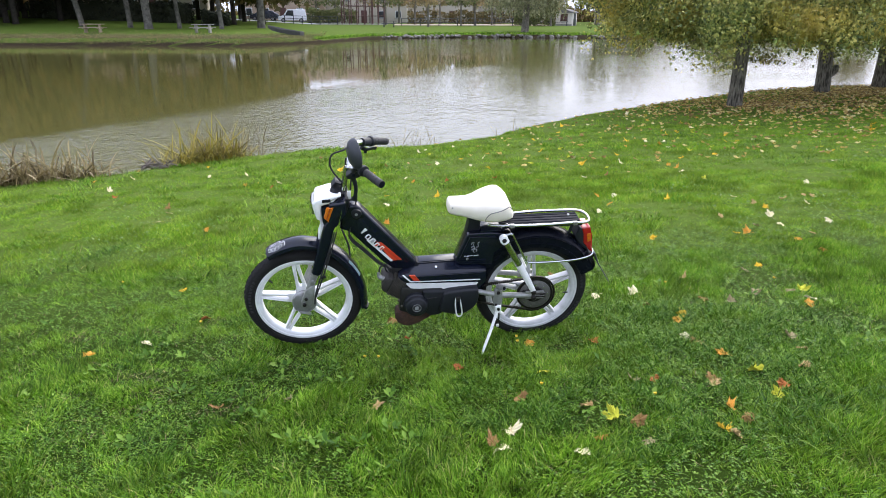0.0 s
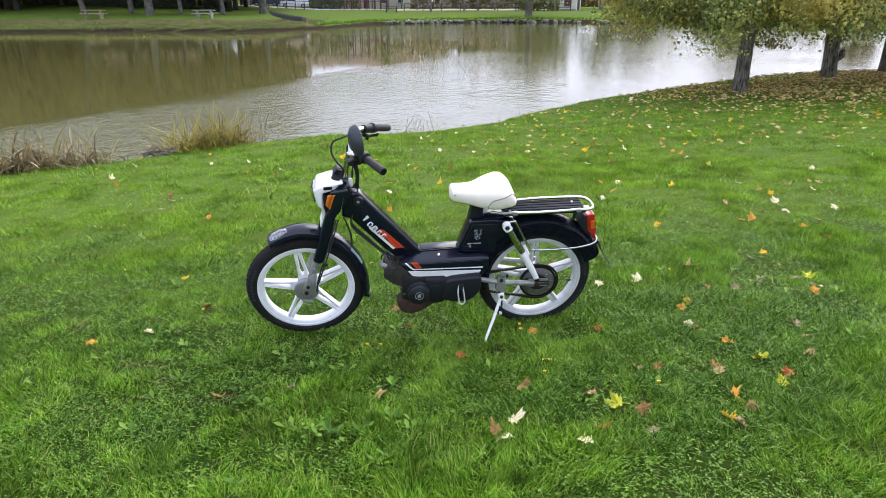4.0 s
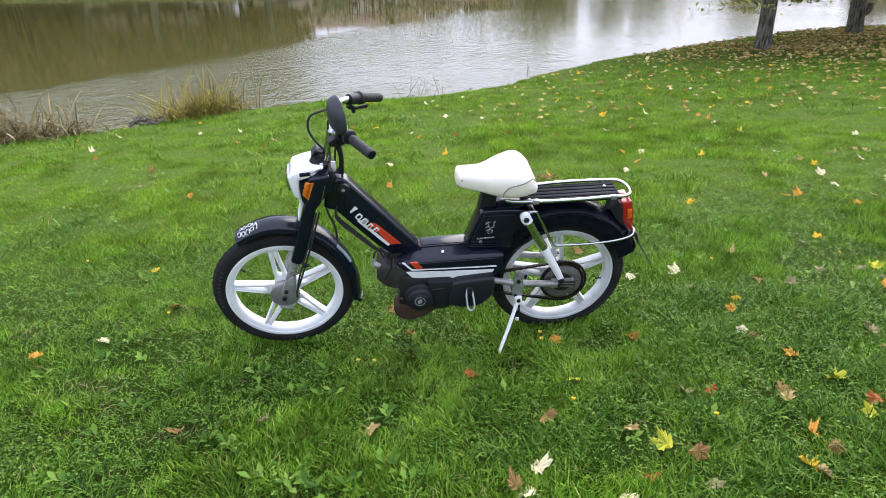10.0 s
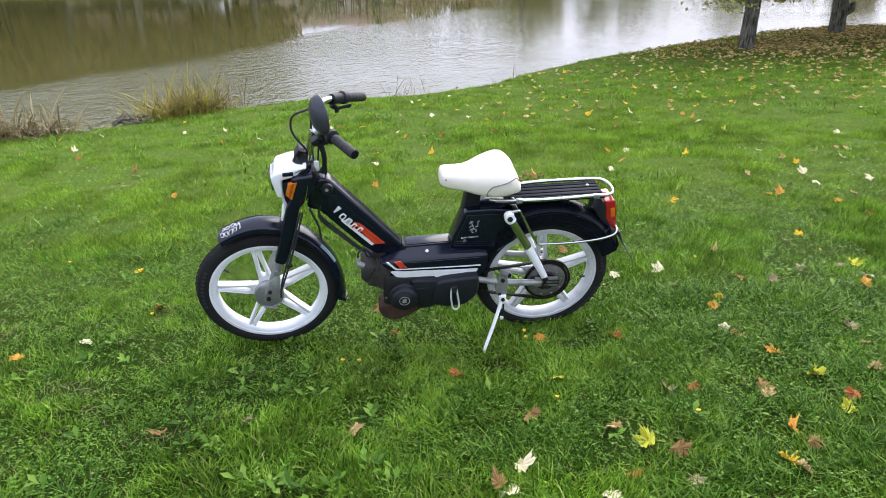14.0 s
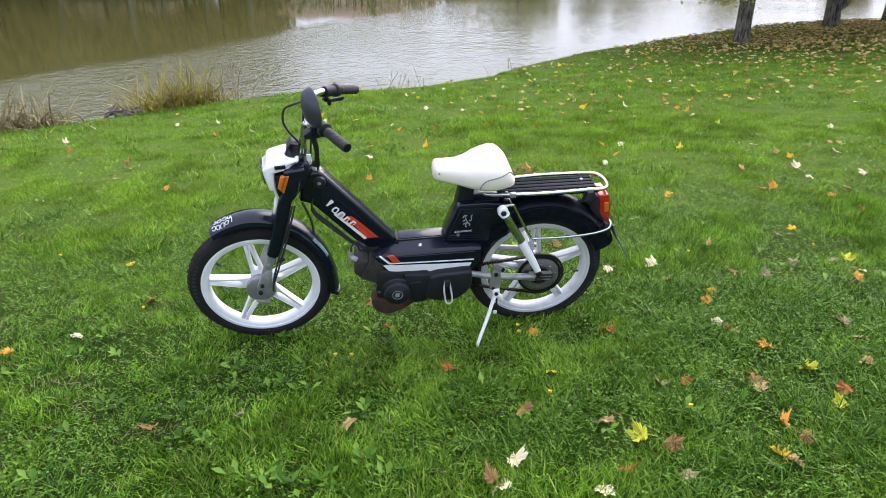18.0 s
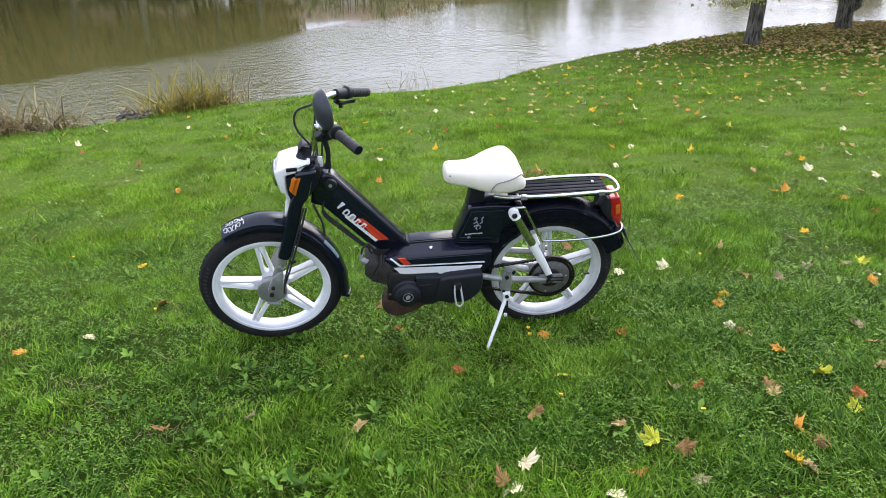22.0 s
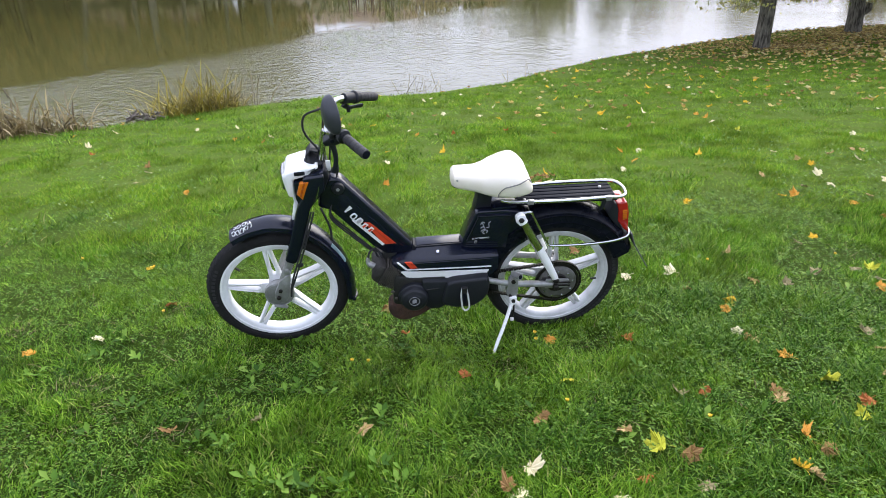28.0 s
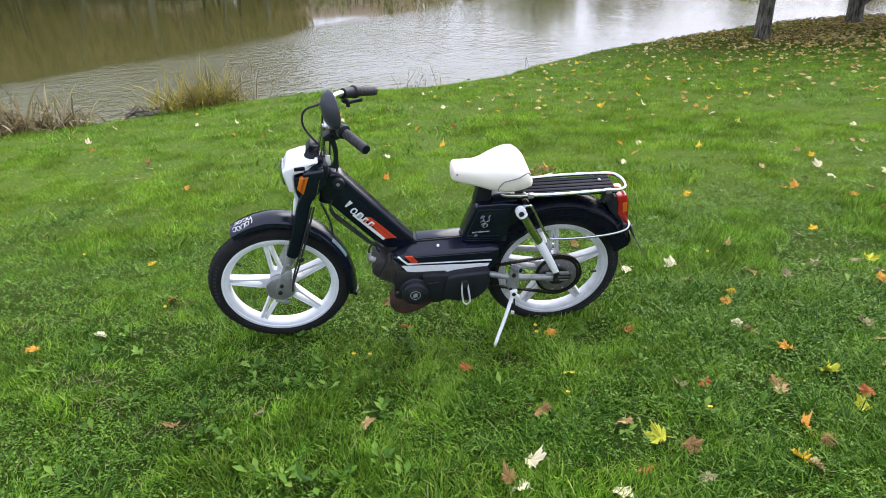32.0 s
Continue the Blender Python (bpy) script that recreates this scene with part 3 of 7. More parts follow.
part("mask_skirt", plate([(-0.379, 0.705), (-0.384, 0.66), (-0.3885, 0.631), (-0.409, 0.596), (-0.414, 0.601), (-0.402, 0.632), (-0.396, 0.665), (-0.400, 0.712)], -0.045, 0.045, 0.004, 2), M_COWL, mask)
part("headlamp_glass", lathe([(0.048, 0.0), (0.046, 0.006), (0.036, 0.012), (0.02, 0.016)], (-0.418, 0.0, 0.752), (-1, 0, 0.05)), M_CHROME, mask, "round headlamp glass")
part("mask_slot", plate([(-0.3797, 0.8004), (-0.3445, 0.8020), (-0.3446, 0.7878), (-0.3804, 0.7871)], -0.0700, -0.062, 0.0015), M_DULL, mask, "dark vent slot")
part("slot_bar", plate([(-0.375, 0.7945), (-0.350, 0.7957), (-0.350, 0.7935), (-0.375, 0.7923)], -0.0708, -0.069, 0), M_TRAY, mask)
side = steered(part("mask_side_panel", plate([(-0.3855, 0.762), (-0.338, 0.772), (-0.318, 0.790), (-0.283, 0.796), (-0.300, 0.745), (-0.338, 0.669), (-0.378, 0.673), (-0.3855, 0.700)], -0.0735, 0.0735, 0.004, 2), M_BLACK, moped))
for sgn in (-1, 1):
    ind = part("indicator", plate([(-0.3650, 0.7690), (-0.3340, 0.7735), (-0.3450, 0.7460), (-0.3607, 0.7046), (-0.3789, 0.7286)], sgn * 0.072, sgn * 0.0905, 0.003, 2), M_AMBER, side, "orange indicator lens")
    part("lens_band", plate([(-0.3520, 0.7700), (-0.3450, 0.7712), (-0.3660, 0.7140), (-0.3705, 0.7200)], sgn * 0.0900, sgn * 0.0915, 0.0), M_AMBERD, ind, "dark orange slanted band")
part("panel_gap", tube([(-0.2905, -0.0735, 0.792), (-0.302, -0.0742, 0.742), (-0.338, -0.0742, 0.671)], 0.0022, 6), M_TRAY, side)
dial = steered(part("speedometer", lathe([(0.024, -0.045), (0.028, -0.02), (0.030, 0.0), (0.0305, 0.016), (0.028, 0.018), (0.026, 0.014)], (-0.313, -0.012, 0.812), (0.50, -0.42, 0.76), 28), M_DULL, moped, "round black speedometer housing"))
part("dial_face", lathe([(0.026, 0.013), (0.02, 0.0135), (0.001, 0.014)], (-0.313, -0.012, 0.812), (0.50, -0.42, 0.76), 28), mat("grey_dial_face", (0.34, 0.35, 0.36), 0.2, var=0.5, scale=60), dial, "pale grey dial under glass")
part("dial_hood", plate([(-0.341, 0.815), (-0.338, 0.836), (-0.321, 0.858), (-0.296, 0.848), (-0.298, 0.842), (-0.320, 0.850), (-0.331, 0.834), (-0.333, 0.812)], -0.028, 0.026, 0.002), M_DULL, dial)

# handlebar
stem = steered(part("stem", tube([(-0.302, -0.012, 0.770), (-0.2991, -0.012, 0.782), (-0.2742, -0.012, 0.885), (-0.266, -0.012, 0.917)], 0.0120, 16), M_CHROME, moped, "chrome handlebar stem"))
part("stem_collar", lathe([(0.015, -0.014), (0.019, -0.008), (0.019, 0.004), (0.0135, 0.012)], (-0.300, -0.012, 0.784), (0.24, 0, 0.97), 18), M_ALU, stem)
bar = steered(part("handlebar", tube([(-0.143, -0.243, 0.9420), (-0.202, -0.135, 0.9490), (-0.240, -0.060, 0.926), (-0.258, -0.01, 0.912), (-0.252, 0.030, 0.950), (-0.232, 0.065, 0.977), (-0.190, 0.12, 0.966), (-0.154, 0.15, 0.9535), (-0.087, 0.22, 0.920)], 0.0112, 14), M_CHROME, moped, "bent chrome handlebar"))
part("clamp", plate([(-0.276, 0.904), (-0.255, 0.918), (-0.231, 0.926), (-0.207, 0.928), (-0.204, 0.905), (-0.224, 0.893), (-0.243, 0.889), (-0.268, 0.889)], -0.075, -0.028, 0.005), M_DULL, bar, "black lever perch")
part("clamp_slot", lathe([(0.007, -0.004), (0.007, 0.002), (0.004, 0.003)], (-0.243, -0.0765, 0.908), (0, -1, 0), 8), M_TRAY, bar)
for p, q, col in (((-0.142, -0.245, 0.9418), (-0.196, -0.146, 0.9485), (-0.205, -0.129, 0.9490)), ((-0.0865, 0.2205, 0.9198), (-0.150, 0.1535, 0.9522), (-0.158, 0.1465, 0.955))):
    a, b = Vector(p), Vector(q)
    grip = part("grip", tube([a, b], 0.0148, 16), M_GRIP, bar, "ribbed black rubber grip")
    for k in range(5):
        c = a.lerp(b, 0.12 + 0.19 * k)
        part("grip_rib", lathe([(0.0146, -0.0075), (0.0158, -0.006), (0.0158, 0.006), (0.0146, 0.0075)], c, b - a, 16), M_GRIP, grip)
    part("grip_end", lathe([(0.0115, -0.003), (0.0125, -0.001), (0.0125, 0.002)], a, a - b, 16), M_TRAY, grip)
    part("grip_collar", lathe([(0.018, -0.010), (0.0225, -0.007), (0.0225, 0.007), (0.018, 0.012)], Vector(col), b - a, 18), M_DULL, bar)
part("switch_box", tube([(-0.160, 0.145, 0.955), (-0.196, 0.112, 0.967)], [0.0185, 0.0180], 14), M_DULL, bar, "black throttle housing")
part("lever_far", tube([(-0.200, 0.125, 0.940), (-0.183, 0.14, 0.921), (-0.160, 0.165, 0.913), (-0.137, 0.19, 0.904)], [0.010, 0.0095, 0.008, 0.0095], 8, flat=0.6), M_DULL, bar, "black brake lever")
part("lever_stop", block(-0.191, -0.177, 0.125, 0.14, 0.909, 0.93, 0.003), M_DULL, bar)
part("lever_near", tube([(-0.250, -0.058, 0.898), (-0.241, -0.060, 0.868), (-0.2385, -0.060, 0.836), (-0.243, -0.058, 0.805), (-0.250, -0.055, 0.782)], [0.012, 0.0088, 0.0078, 0.0078, 0.009], 10, flat=0.6), M_DULL, bar, "black brake lever pointing down")
mir = steered(part("mirror", lathe([(0.004, -0.020), (0.03, -0.018), (0.048, -0.008), (0.054, 0.004), (0.0545, 0.011), (0.052, 0.014), (0.046, 0.013)], (0, 0, 0), (1, 0, 0), 36), M_MIRRORB, moped, "oval black mirror seen from behind"))
MT = Matrix.Translation((-0.2376, -0.14, 1.0265)) @ Matrix.Rotation(radians(24), 4, "Z") @ Matrix.Rotation(radians(-17), 4, "X") @ Matrix.Diagonal((1.1, 0.74, 1.14, 1))
mir.data.transform(MT)
glass = part("mirror_glass", lathe([(0.046, 0.0125), (0.02, 0.0135), (0.001, 0.014)], (0, 0, 0), (1, 0, 0), 28), M_MIRROR, mir)
glass.data.transform(MT)
part("mirror_stalk", tube([(-0.243, -0.062, 0.912), (-0.242, -0.095, 0.938), (-0.228, -0.135, 0.985)], 0.0085, 8), M_DULL, mir)
part("front_brake_cable", tube([(-0.200, 0.125, 0.945), (-0.240, 0.06, 0.985), (-0.2733, 0.01, 0.983), (-0.3225, 0.0, 0.9688), (-0.3357, 0.0, 0.9284), (-0.3242, 0.0, 0.889), (-0.2919, -0.004, 0.8407), (-0.279, -0.01, 0.80)], 0.0038, 8), M_GRIP, bar, "looped black cable")
for q in range(2):
    part("throttle_cable", tube([(-0.245 - 0.016 * q, 0.015, 0.93), (-0.255 - 0.014 * q, 0.02, 0.945 - 0.006 * q), (-0.268 - 0.006 * q, 0.02, 0.90), (-0.274, 0.02, 0.85), (-0.280, 0.02, 0.78)], 0.0032, 8), M_GRIP, bar)
part("lever_cable", tube([(-0.250, -0.03, 0.889), (-0.256, -0.02, 0.85), (-0.262, -0.01, 0.80), (-0.268, -0.01, 0.76)], 0.0034, 8), M_GRIP, bar)
part("key_tag", block(-0.275, -0.260, -0.034, -0.028, 0.777, 0.815, 0.001), M_DECAL, bar, "white tag on the key")
for k in range(3):
    part("ignition_wire", tube([(-0.262, -0.03 - 0.006 * k, 0.775), (-0.247 + 0.004 * k, -0.034, 0.79 + 0.006 * k), (-0.238, -0.03, 0.772), (-0.245, -0.02, 0.75)], 0.0034, 6), M_GRIP, bar)

# frame
beam = part("main_beam", plate([(-0.278, 0.752), (-0.246, 0.754), (-0.232, 0.749), (-0.112, 0.604), (0.006, 0.460), (0.0, 0.428), (-0.091, 0.424), (-0.139, 0.464), (-0.210, 0.547), (-0.276, 0.626), (-0.318, 0.640), (-0.308, 0.70)], -0.043, 0.016, 0.012, 3), M_BLACK, moped, "black pressed-steel main beam")
part("beam_recess", plate([(-0.243, 0.678), (-0.234, 0.692), (-0.222, 0.688), (-0.012, 0.448), (-0.040, 0.437), (-0.088, 0.437), (-0.245, 0.629)], -0.0462, -0.040, 0.003), M_BLACK, beam)
# silver line laid on as the highlight of the beam's far edge
part("beam_edge_highlight", tube([(-0.241, 0.010, 0.7345), (-0.12, 0.010, 0.586), (0.0085, 0.010, 0.432)], 0.0032, 8), M_SILVER, beam, "thin pale line for the highlight on the beam's edge")
part("beam_foot", plate([(0.006, 0.462), (0.016, 0.450), (0.012, 0.436), (-0.004, 0.432)], -0.040, 0.014, 0.003), M_DULL, beam)
lock = part("lock", lathe([(0.0155, -0.056), (0.0205, -0.054), (0.0215, -0.048), (0.0215, -0.042)], (-0.241, 0, 0.7155), n=24), M_DULL, beam, "round steering lock boss")
part("keyhole", lathe([(0.0045, -0.0568), (0.0055, -0.0575), (0.0065, -0.0558)], (-0.241, 0, 0.7155), n=12), M_ALU, lock)
part("red_stripe", plate([(-0.1648, 0.5743), (-0.1440, 0.5710), (-0.1268, 0.5549), (-0.0553, 0.4763), (-0.1001, 0.4749)], -0.0470, -0.0425, 0), M_RED, beam, "red-orange slanted decal")
part("red_stripe_line", plate([(-0.1530, 0.5680), (-0.1495, 0.5675), (-0.0700, 0.4768), (-0.0750, 0.4766)], -0.0474, -0.0465, 0), M_REDD, beam)
part("white_stripe", plate([(-0.2055, 0.5830), (-0.2000, 0.5900), (-0.1930, 0.5860), (-0.0959, 0.4760), (-0.1055, 0.4703)], -0.0472, -0.0425, 0.0), M_DECAL, beam, "white slanted decal")
# the model badge along the beam, as five plain slanted blocks
for i, (x, z, w, h) in enumerate(((-0.2150, 0.6300, 0.0075, 0.0150), (-0.1979, 0.6010, 0.0105, 0.0125), (-0.1805, 0.5790, 0.0110, 0.0145), (-0.1640, 0.5590, 0.0085, 0.0135), (-0.1445, 0.5410, 0.0085, 0.0135))):
    c, d, nrm = Vector((x, 0, z)), Vector((0.64, 0, -0.77)), Vector((0.77, 0, 0.64))
    ends = ((-0.35, -1), (0.35, -1), (1, 1), (-1, 1)) if i == 0 else ((-0.7, -1), (0.7, -1), (1, -0.4), (1, 0.4), (0.7, 1), (-0.7, 1), (-1, 0.4), (-1, -0.4)) if i < 3 else ((-1, -1), (0.8, -1), (1, 1), (-0.8, 1))
    q = [c + d * a * w + nrm * k * h for a, k in ends]
    outer = part("badge_block", plate([(p.x, p.z) for p in q], -0.0480, -0.0425, 0.0006, 1), M_DECAL, beam, "plain white badge block")
    if i:
        q = [c + d * (a * w * 0.48 + (0.0 if i < 3 else 0.001)) + nrm * k * h * (0.62 if i < 3 else 0.55) for a, k in ends]
        part("badge_core", plate([(p.x, p.z) for p in q], -0.0488, -0.0470, 0.0), M_RED if i > 2 else M_SILVER if i == 2 else M_BLACK, outer)

# step-through body over the engine
def body_ring(x, top, shoulder, low, wt, wsd):
    return [(x, -wt, top), (x, -wt - 0.008, top - 0.006), (x, -wsd + 0.014, shoulder + 0.010), (x, -wsd + 0.003, shoulder + 0.002), (x, -wsd, shoulder - 0.008), (x, -wsd, low), (x, 0.06, low), (x, 0.05, shoulder - 0.03), (x, 0.042, shoulder), (x, wt + 0.004, top - 0.006), (x, wt, top)]
body = part("engine_shroud", loft([body_ring(-0.076, 0.419, 0.402, 0.370, 0.026, 0.075), body_ring(-0.055, 0.431, 0.412, 0.36, 0.028, 0.092), body_ring(0.0, 0.444, 0.422, 0.345, 0.029, 0.098), body_ring(0.1, 0.447, 0.424, 0.34, 0.029, 0.098), body_ring(0.2, 0.450, 0.426, 0.335, 0.029, 0.098), body_ring(0.285, 0.449, 0.426, 0.338, 0.029, 0.096), body_ring(0.315, 0.440, 0.418, 0.366, 0.026, 0.085)]), M_BLACK, moped, "black engine shroud with step-through top")
part("shroud_mat", plate([(0.020, 0.4450), (0.188, 0.4495), (0.188, 0.4530), (0.020, 0.4490)], -0.026, 0.026, 0.001), M_BLACK, body)
part("shroud_step", plate([(0.012, 0.442), (0.186, 0.447), (0.186, 0.4515), (0.012, 0.4465)], -0.0330, -0.0265, 0.0015), M_DULL, body)
part("shroud_fold", tube([(-0.050, -0.0970, 0.416), (0.08, -0.0995, 0.4185), (0.288, -0.0985, 0.4205)], 0.0018, 6), M_BLACK, body)
part("shroud_stripe", plate([(-0.0439, 0.3840), (0.2786, 0.3705), (0.2671, 0.3536), (0.1475, 0.3448), (0.1238, 0.3336), (0.040, 0.3400), (-0.0085, 0.3490), (-0.0250, 0.3600)], -0.1015, -0.096, 0.0), M_DECAL, body, "broad white stripe")
part("shroud_pinstripe", plate([(-0.0262, 0.3930), (-0.022, 0.3902), (0.2872, 0.3842), (0.2872, 0.3872), (-0.020, 0.3935)], -0.1015, -0.096, 0.0), M_DECAL, body)
part("shroud_flash_edge", plate([(-0.0575, 0.4265), (-0.0505, 0.4265), (-0.0195, 0.3930), (-0.0262, 0.3915)], -0.1015, -0.096, 0.0), M_DECAL, body)
part("shroud_flash", plate([(-0.0290, 0.4260), (-0.0135, 0.4260), (0.0085, 0.3975), (-0.0086, 0.3970)], -0.1015, -0.096, 0.0), M_RED, body, "small red flash")
part("shroud_flash", plate([(-0.0112, 0.4260), (-0.0045, 0.4260), (0.0165, 0.3978), (0.0108, 0.3974)], -0.1015, -0.096, 0.0), M_RED, body, "small red flash")
part("shroud_screw", lathe([(0.006, 0.0), (0.006, 0.003), (0.004, 0.004)], (0.0929, -0.066, 0.4405), (0, -0.4, 0.9), 12), M_CHROME, body)
# the maker's raised lettering low on the shroud, as plain bars
for k in range(7):
    x = 0.128 + 0.0205 * k
    part("raised_bar", plate([(x, 0.3985), (x + 0.0150, 0.3982), (x + 0.0165, 0.4075), (x + 0.0015, 0.4078)], -0.0992, -0.096, 0.0), M_BLACK, body)

# seat column and side panel
col = part("side_panel", plate([(0.181, 0.452), (0.183, 0.472), (0.2305, 0.590), (0.240, 0.598), (0.33, 0.600), (0.43, 0.585), (0.42, 0.455), (0.35, 0.41), (0.25, 0.43)], -0.058, 0.022, 0.007, 3), M_BLACK, moped, "black ribbed side panel")
part("panel_face", plate([(0.196, 0.474), (0.2375, 0.578), (0.246, 0.585), (0.362, 0.582), (0.345, 0.44), (0.205, 0.454)], -0.0655, -0.055, 0.004, 2), M_BLACK, col)
for i in range(3):
    z = 0.456 + 0.0095 * i
    part("panel_rib", tube([(0.193 + 0.004 * i, -0.0655, z), (0.25, -0.0665, z - 0.003), (0.315, -0.0655, z - 0.008)], 0.0026, 6), M_BLACK, col)
part("panel_rim", tube([(0.199, -0.066, 0.482), (0.238, -0.066, 0.577), (0.247, -0.066, 0.583), (0.355, -0.066, 0.581)], 0.0020, 6, 2), M_DULL, col)
# heraldic badge as a plain silver shape
for pts in ([(0.262, 0.572), (0.27, 0.585), (0.28, 0.58)], [(0.27, 0.58), (0.278, 0.56), (0.285, 0.545)], [(0.262, 0.555), (0.272, 0.562), (0.277, 0.56)], [(0.264, 0.54), (0.276, 0.548), (0.283, 0.545)], [(0.283, 0.546), (0.293, 0.54), (0.288, 0.53)], [(0.28, 0.545), (0.272, 0.533), (0.28, 0.526)], [(0.288, 0.556), (0.299, 0.56), (0.297, 0.578), (0.305, 0.585)]):
    part("badge_stroke", tube([(x * 0.84 + 0.028, -0.0665, z * 0.86 + 0.056) for x, z in pts], 0.0014, 6, 4), M_SILVER, col, "plain silver badge")
word = bpy.data.curves.new("panel_word", "FONT")
word.body, word.size, word.extrude, word.align_x = "ELECTRONIC", 0.0098, 0.0004, "CENTER"
tmp = new("panel_word", word)
bpy.context.view_layer.update()
wm = bpy.data.meshes.new_from_object(tmp.evaluated_get(bpy.context.evaluated_depsgraph_get()))
bpy.data.objects.remove(tmp)
wm.materials.clear()
wm.materials.append(M_DECAL)
wo = new("panel_word", wm)
wo.parent = col
wo.matrix_basis = pose(0.2500, -0.0662, 0.4880, 90, -2, 0) @ Matrix.Diagonal((1.08, 0.75, 1, 1))
wo["label"] = "small white lettering"
part("panel_screw", lathe([(0.0062, -0.0685), (0.0052, -0.064)], (0.2317, 0, 0.4765), n=12), M_ALU, col)
post = part("seat_post", plate([(0.226, 0.575), (0.238, 0.630), (0.246, 0.70), (0.30, 0.70), (0.291, 0.62), (0.289, 0.58)], -0.030, 0.026, 0.006), M_DULL, moped)
part("deck", plate([(0.288, 0.598), (0.376, 0.602), (0.382, 0.612), (0.290, 0.608)], -0.055, 0.05, 0.003), M_BLACK, moped)

def seat_ring(x, hw, bot, top):
    out = []
    for k in range(28):
        a = 2 * math.pi * k / 28
        c, q = math.cos(a), math.sin(a)
        y = hw * math.copysign(abs(c) ** 0.62, c)
        z = (bot + top) / 2 + (top - bot) / 2 * math.copysign(abs(q) ** (0.55 if q < 0 else 0.80), q)
        out.append((x, y, z))
    return out
SEAT = [(0.146, 0.018, 0.700, 0.722), (0.149, 0.036, 0.692, 0.735), (0.156, 0.046, 0.686, 0.742), (0.172, 0.050, 0.680, 0.7435), (0.20, 0.054, 0.674, 0.742), (0.232, 0.062, 0.668, 0.741), (0.262, 0.078, 0.662, 0.746), (0.292, 0.095, 0.658, 0.757), (0.325, 0.108, 0.656, 0.766), (0.352, 0.112, 0.657, 0.772), (0.372, 0.111, 0.660, 0.770), (0.392, 0.106, 0.664, 0.756), (0.410, 0.097, 0.669, 0.735), (0.422, 0.084, 0.674, 0.708), (0.427, 0.066, 0.680, 0.698)]
seat = part("saddle", loft([seat_ring(*q) for q in SEAT]), M_SEAT, moped, "cream vinyl single saddle")
part("saddle_piping", tube([(0.3025, -0.0995, 0.676), (0.303, -0.1035, 0.6935), (0.3196, -0.110, 0.717), (0.345, -0.1145, 0.727), (0.3672, -0.114, 0.733), (0.388, -0.1075, 0.7400), (0.402, -0.098, 0.7420), (0.417, -0.08, 0.7200)], 0.0021, 6), mat("grey_piping", (0.24, 0.23, 0.21), 0.6, var=0.2, scale=60), seat, "thin grey piping seam")
part("saddle_pan", loft([[(q[0], p[1] * 0.93, p[2]) for p in [(0, -q[1] * 0.6, q[2] + 0.012), (0, q[1] * 0.6, q[2] + 0.012), (0, q[1] * 0.5, q[2] - 0.004), (0, -q[1] * 0.5, q[2] - 0.004)]] for q in SEAT[1:-1]]), M_DULL, seat)
part("saddle_rivet", lathe([(0.0035, 0.0), (0.0035, 0.002)], (0.166, -0.0495, 0.7235), (-0.2, -1, 0), 10), M_ALU, seat)

# carrier
rack = part("carrier_loop", tube([(0.318, -0.066, 0.6440), (0.340, -0.068, 0.6395), (0.3544, -0.068, 0.6375), (0.4753, -0.068, 0.6317), (0.59, -0.068, 0.6317), (0.6917, -0.068, 0.6350), (0.745, -0.060, 0.6300), (0.775, -0.034, 0.6235), (0.785, 0.004, 0.6190), (0.783, 0.038, 0.6182), (0.765, 0.064, 0.6210), (0.7256, 0.068, 0.6253), (0.6047, 0.068, 0.6280), (0.5057, 0.068, 0.626), (0.40, 0.068, 0.618)], 0.0066, 12), M_CHROME, moped, "chrome luggage carrier")
tray = part("carrier_tray", plate([(0.382, 0.612), (0.742, 0.612), (0.742, 0.619), (0.382, 0.619)], -0.055, 0.058, 0.003), M_TRAY, rack, "black slatted plastic tray")
for k in range(5):
    y = -0.048 + 0.0245 * k
    part("tray_slat", block(0.386, 0.736, y - 0.0095, y + 0.0085, 0.618, 0.6285 - 0.0012 * k, 0.0025), M_TRAY, tray)
for x in (0.42, 0.70):
    part("carrier_stay", tube([(x, -0.066, 0.632), (x + 0.004, -0.035, 0.606), (x, 0.03, 0.604), (x - 0.004, 0.064, 0.624)], 0.006, 8), M_DULL, rack)
    part("stay_clip", plate([(x - 0.008, 0.626), (x + 0.014, 0.626), (x + 0.014, 0.6415), (x - 0.008, 0.6415)], -0.077, -0.060, 0.002), M_ALU, rack)
part("tray_bolt", lathe([(0.006, 0.0), (0.006, 0.004), (0.004, 0.005)], (0.695, 0.02, 0.627), (0, -0.2, 1), 8), M_ALU, tray)
part("tray_bolt", lathe([(0.006, 0.0), (0.006, 0.004), (0.004, 0.005)], (0.405, -0.045, 0.628), (0, -0.2, 1), 8), M_ALU, tray)
part("rear_stay", plate([(0.688, 0.632), (0.702, 0.632), (0.690, 0.585), (0.676, 0.58)], -0.066, -0.058, 0.002), M_DULL, rack)

# rear mudguard with deep sides
sec = [(0.247, -0.060), (0.272, -0.0625), (0.306, -0.057), (0.324, -0.036), (0.331, 0.0), (0.324, 0.036), (0.306, 0.057), (0.272, 0.0625), (0.247, 0.060), (0.249, 0.055), (0.29, 0.052), (0.318, 0.0), (0.29, -0.052), (0.249, -0.055)]
rguard = part("rear_mudguard", arc_strip((RW[0], 0, RW[1]), 178, 24, sec, 52, lambda k: 0.016 * math.sin(math.pi * min(max(k - 0.05, 0) * 1.15, 1)) - 0.008), M_GUARD, moped, "black deep-sided rear mudguard")
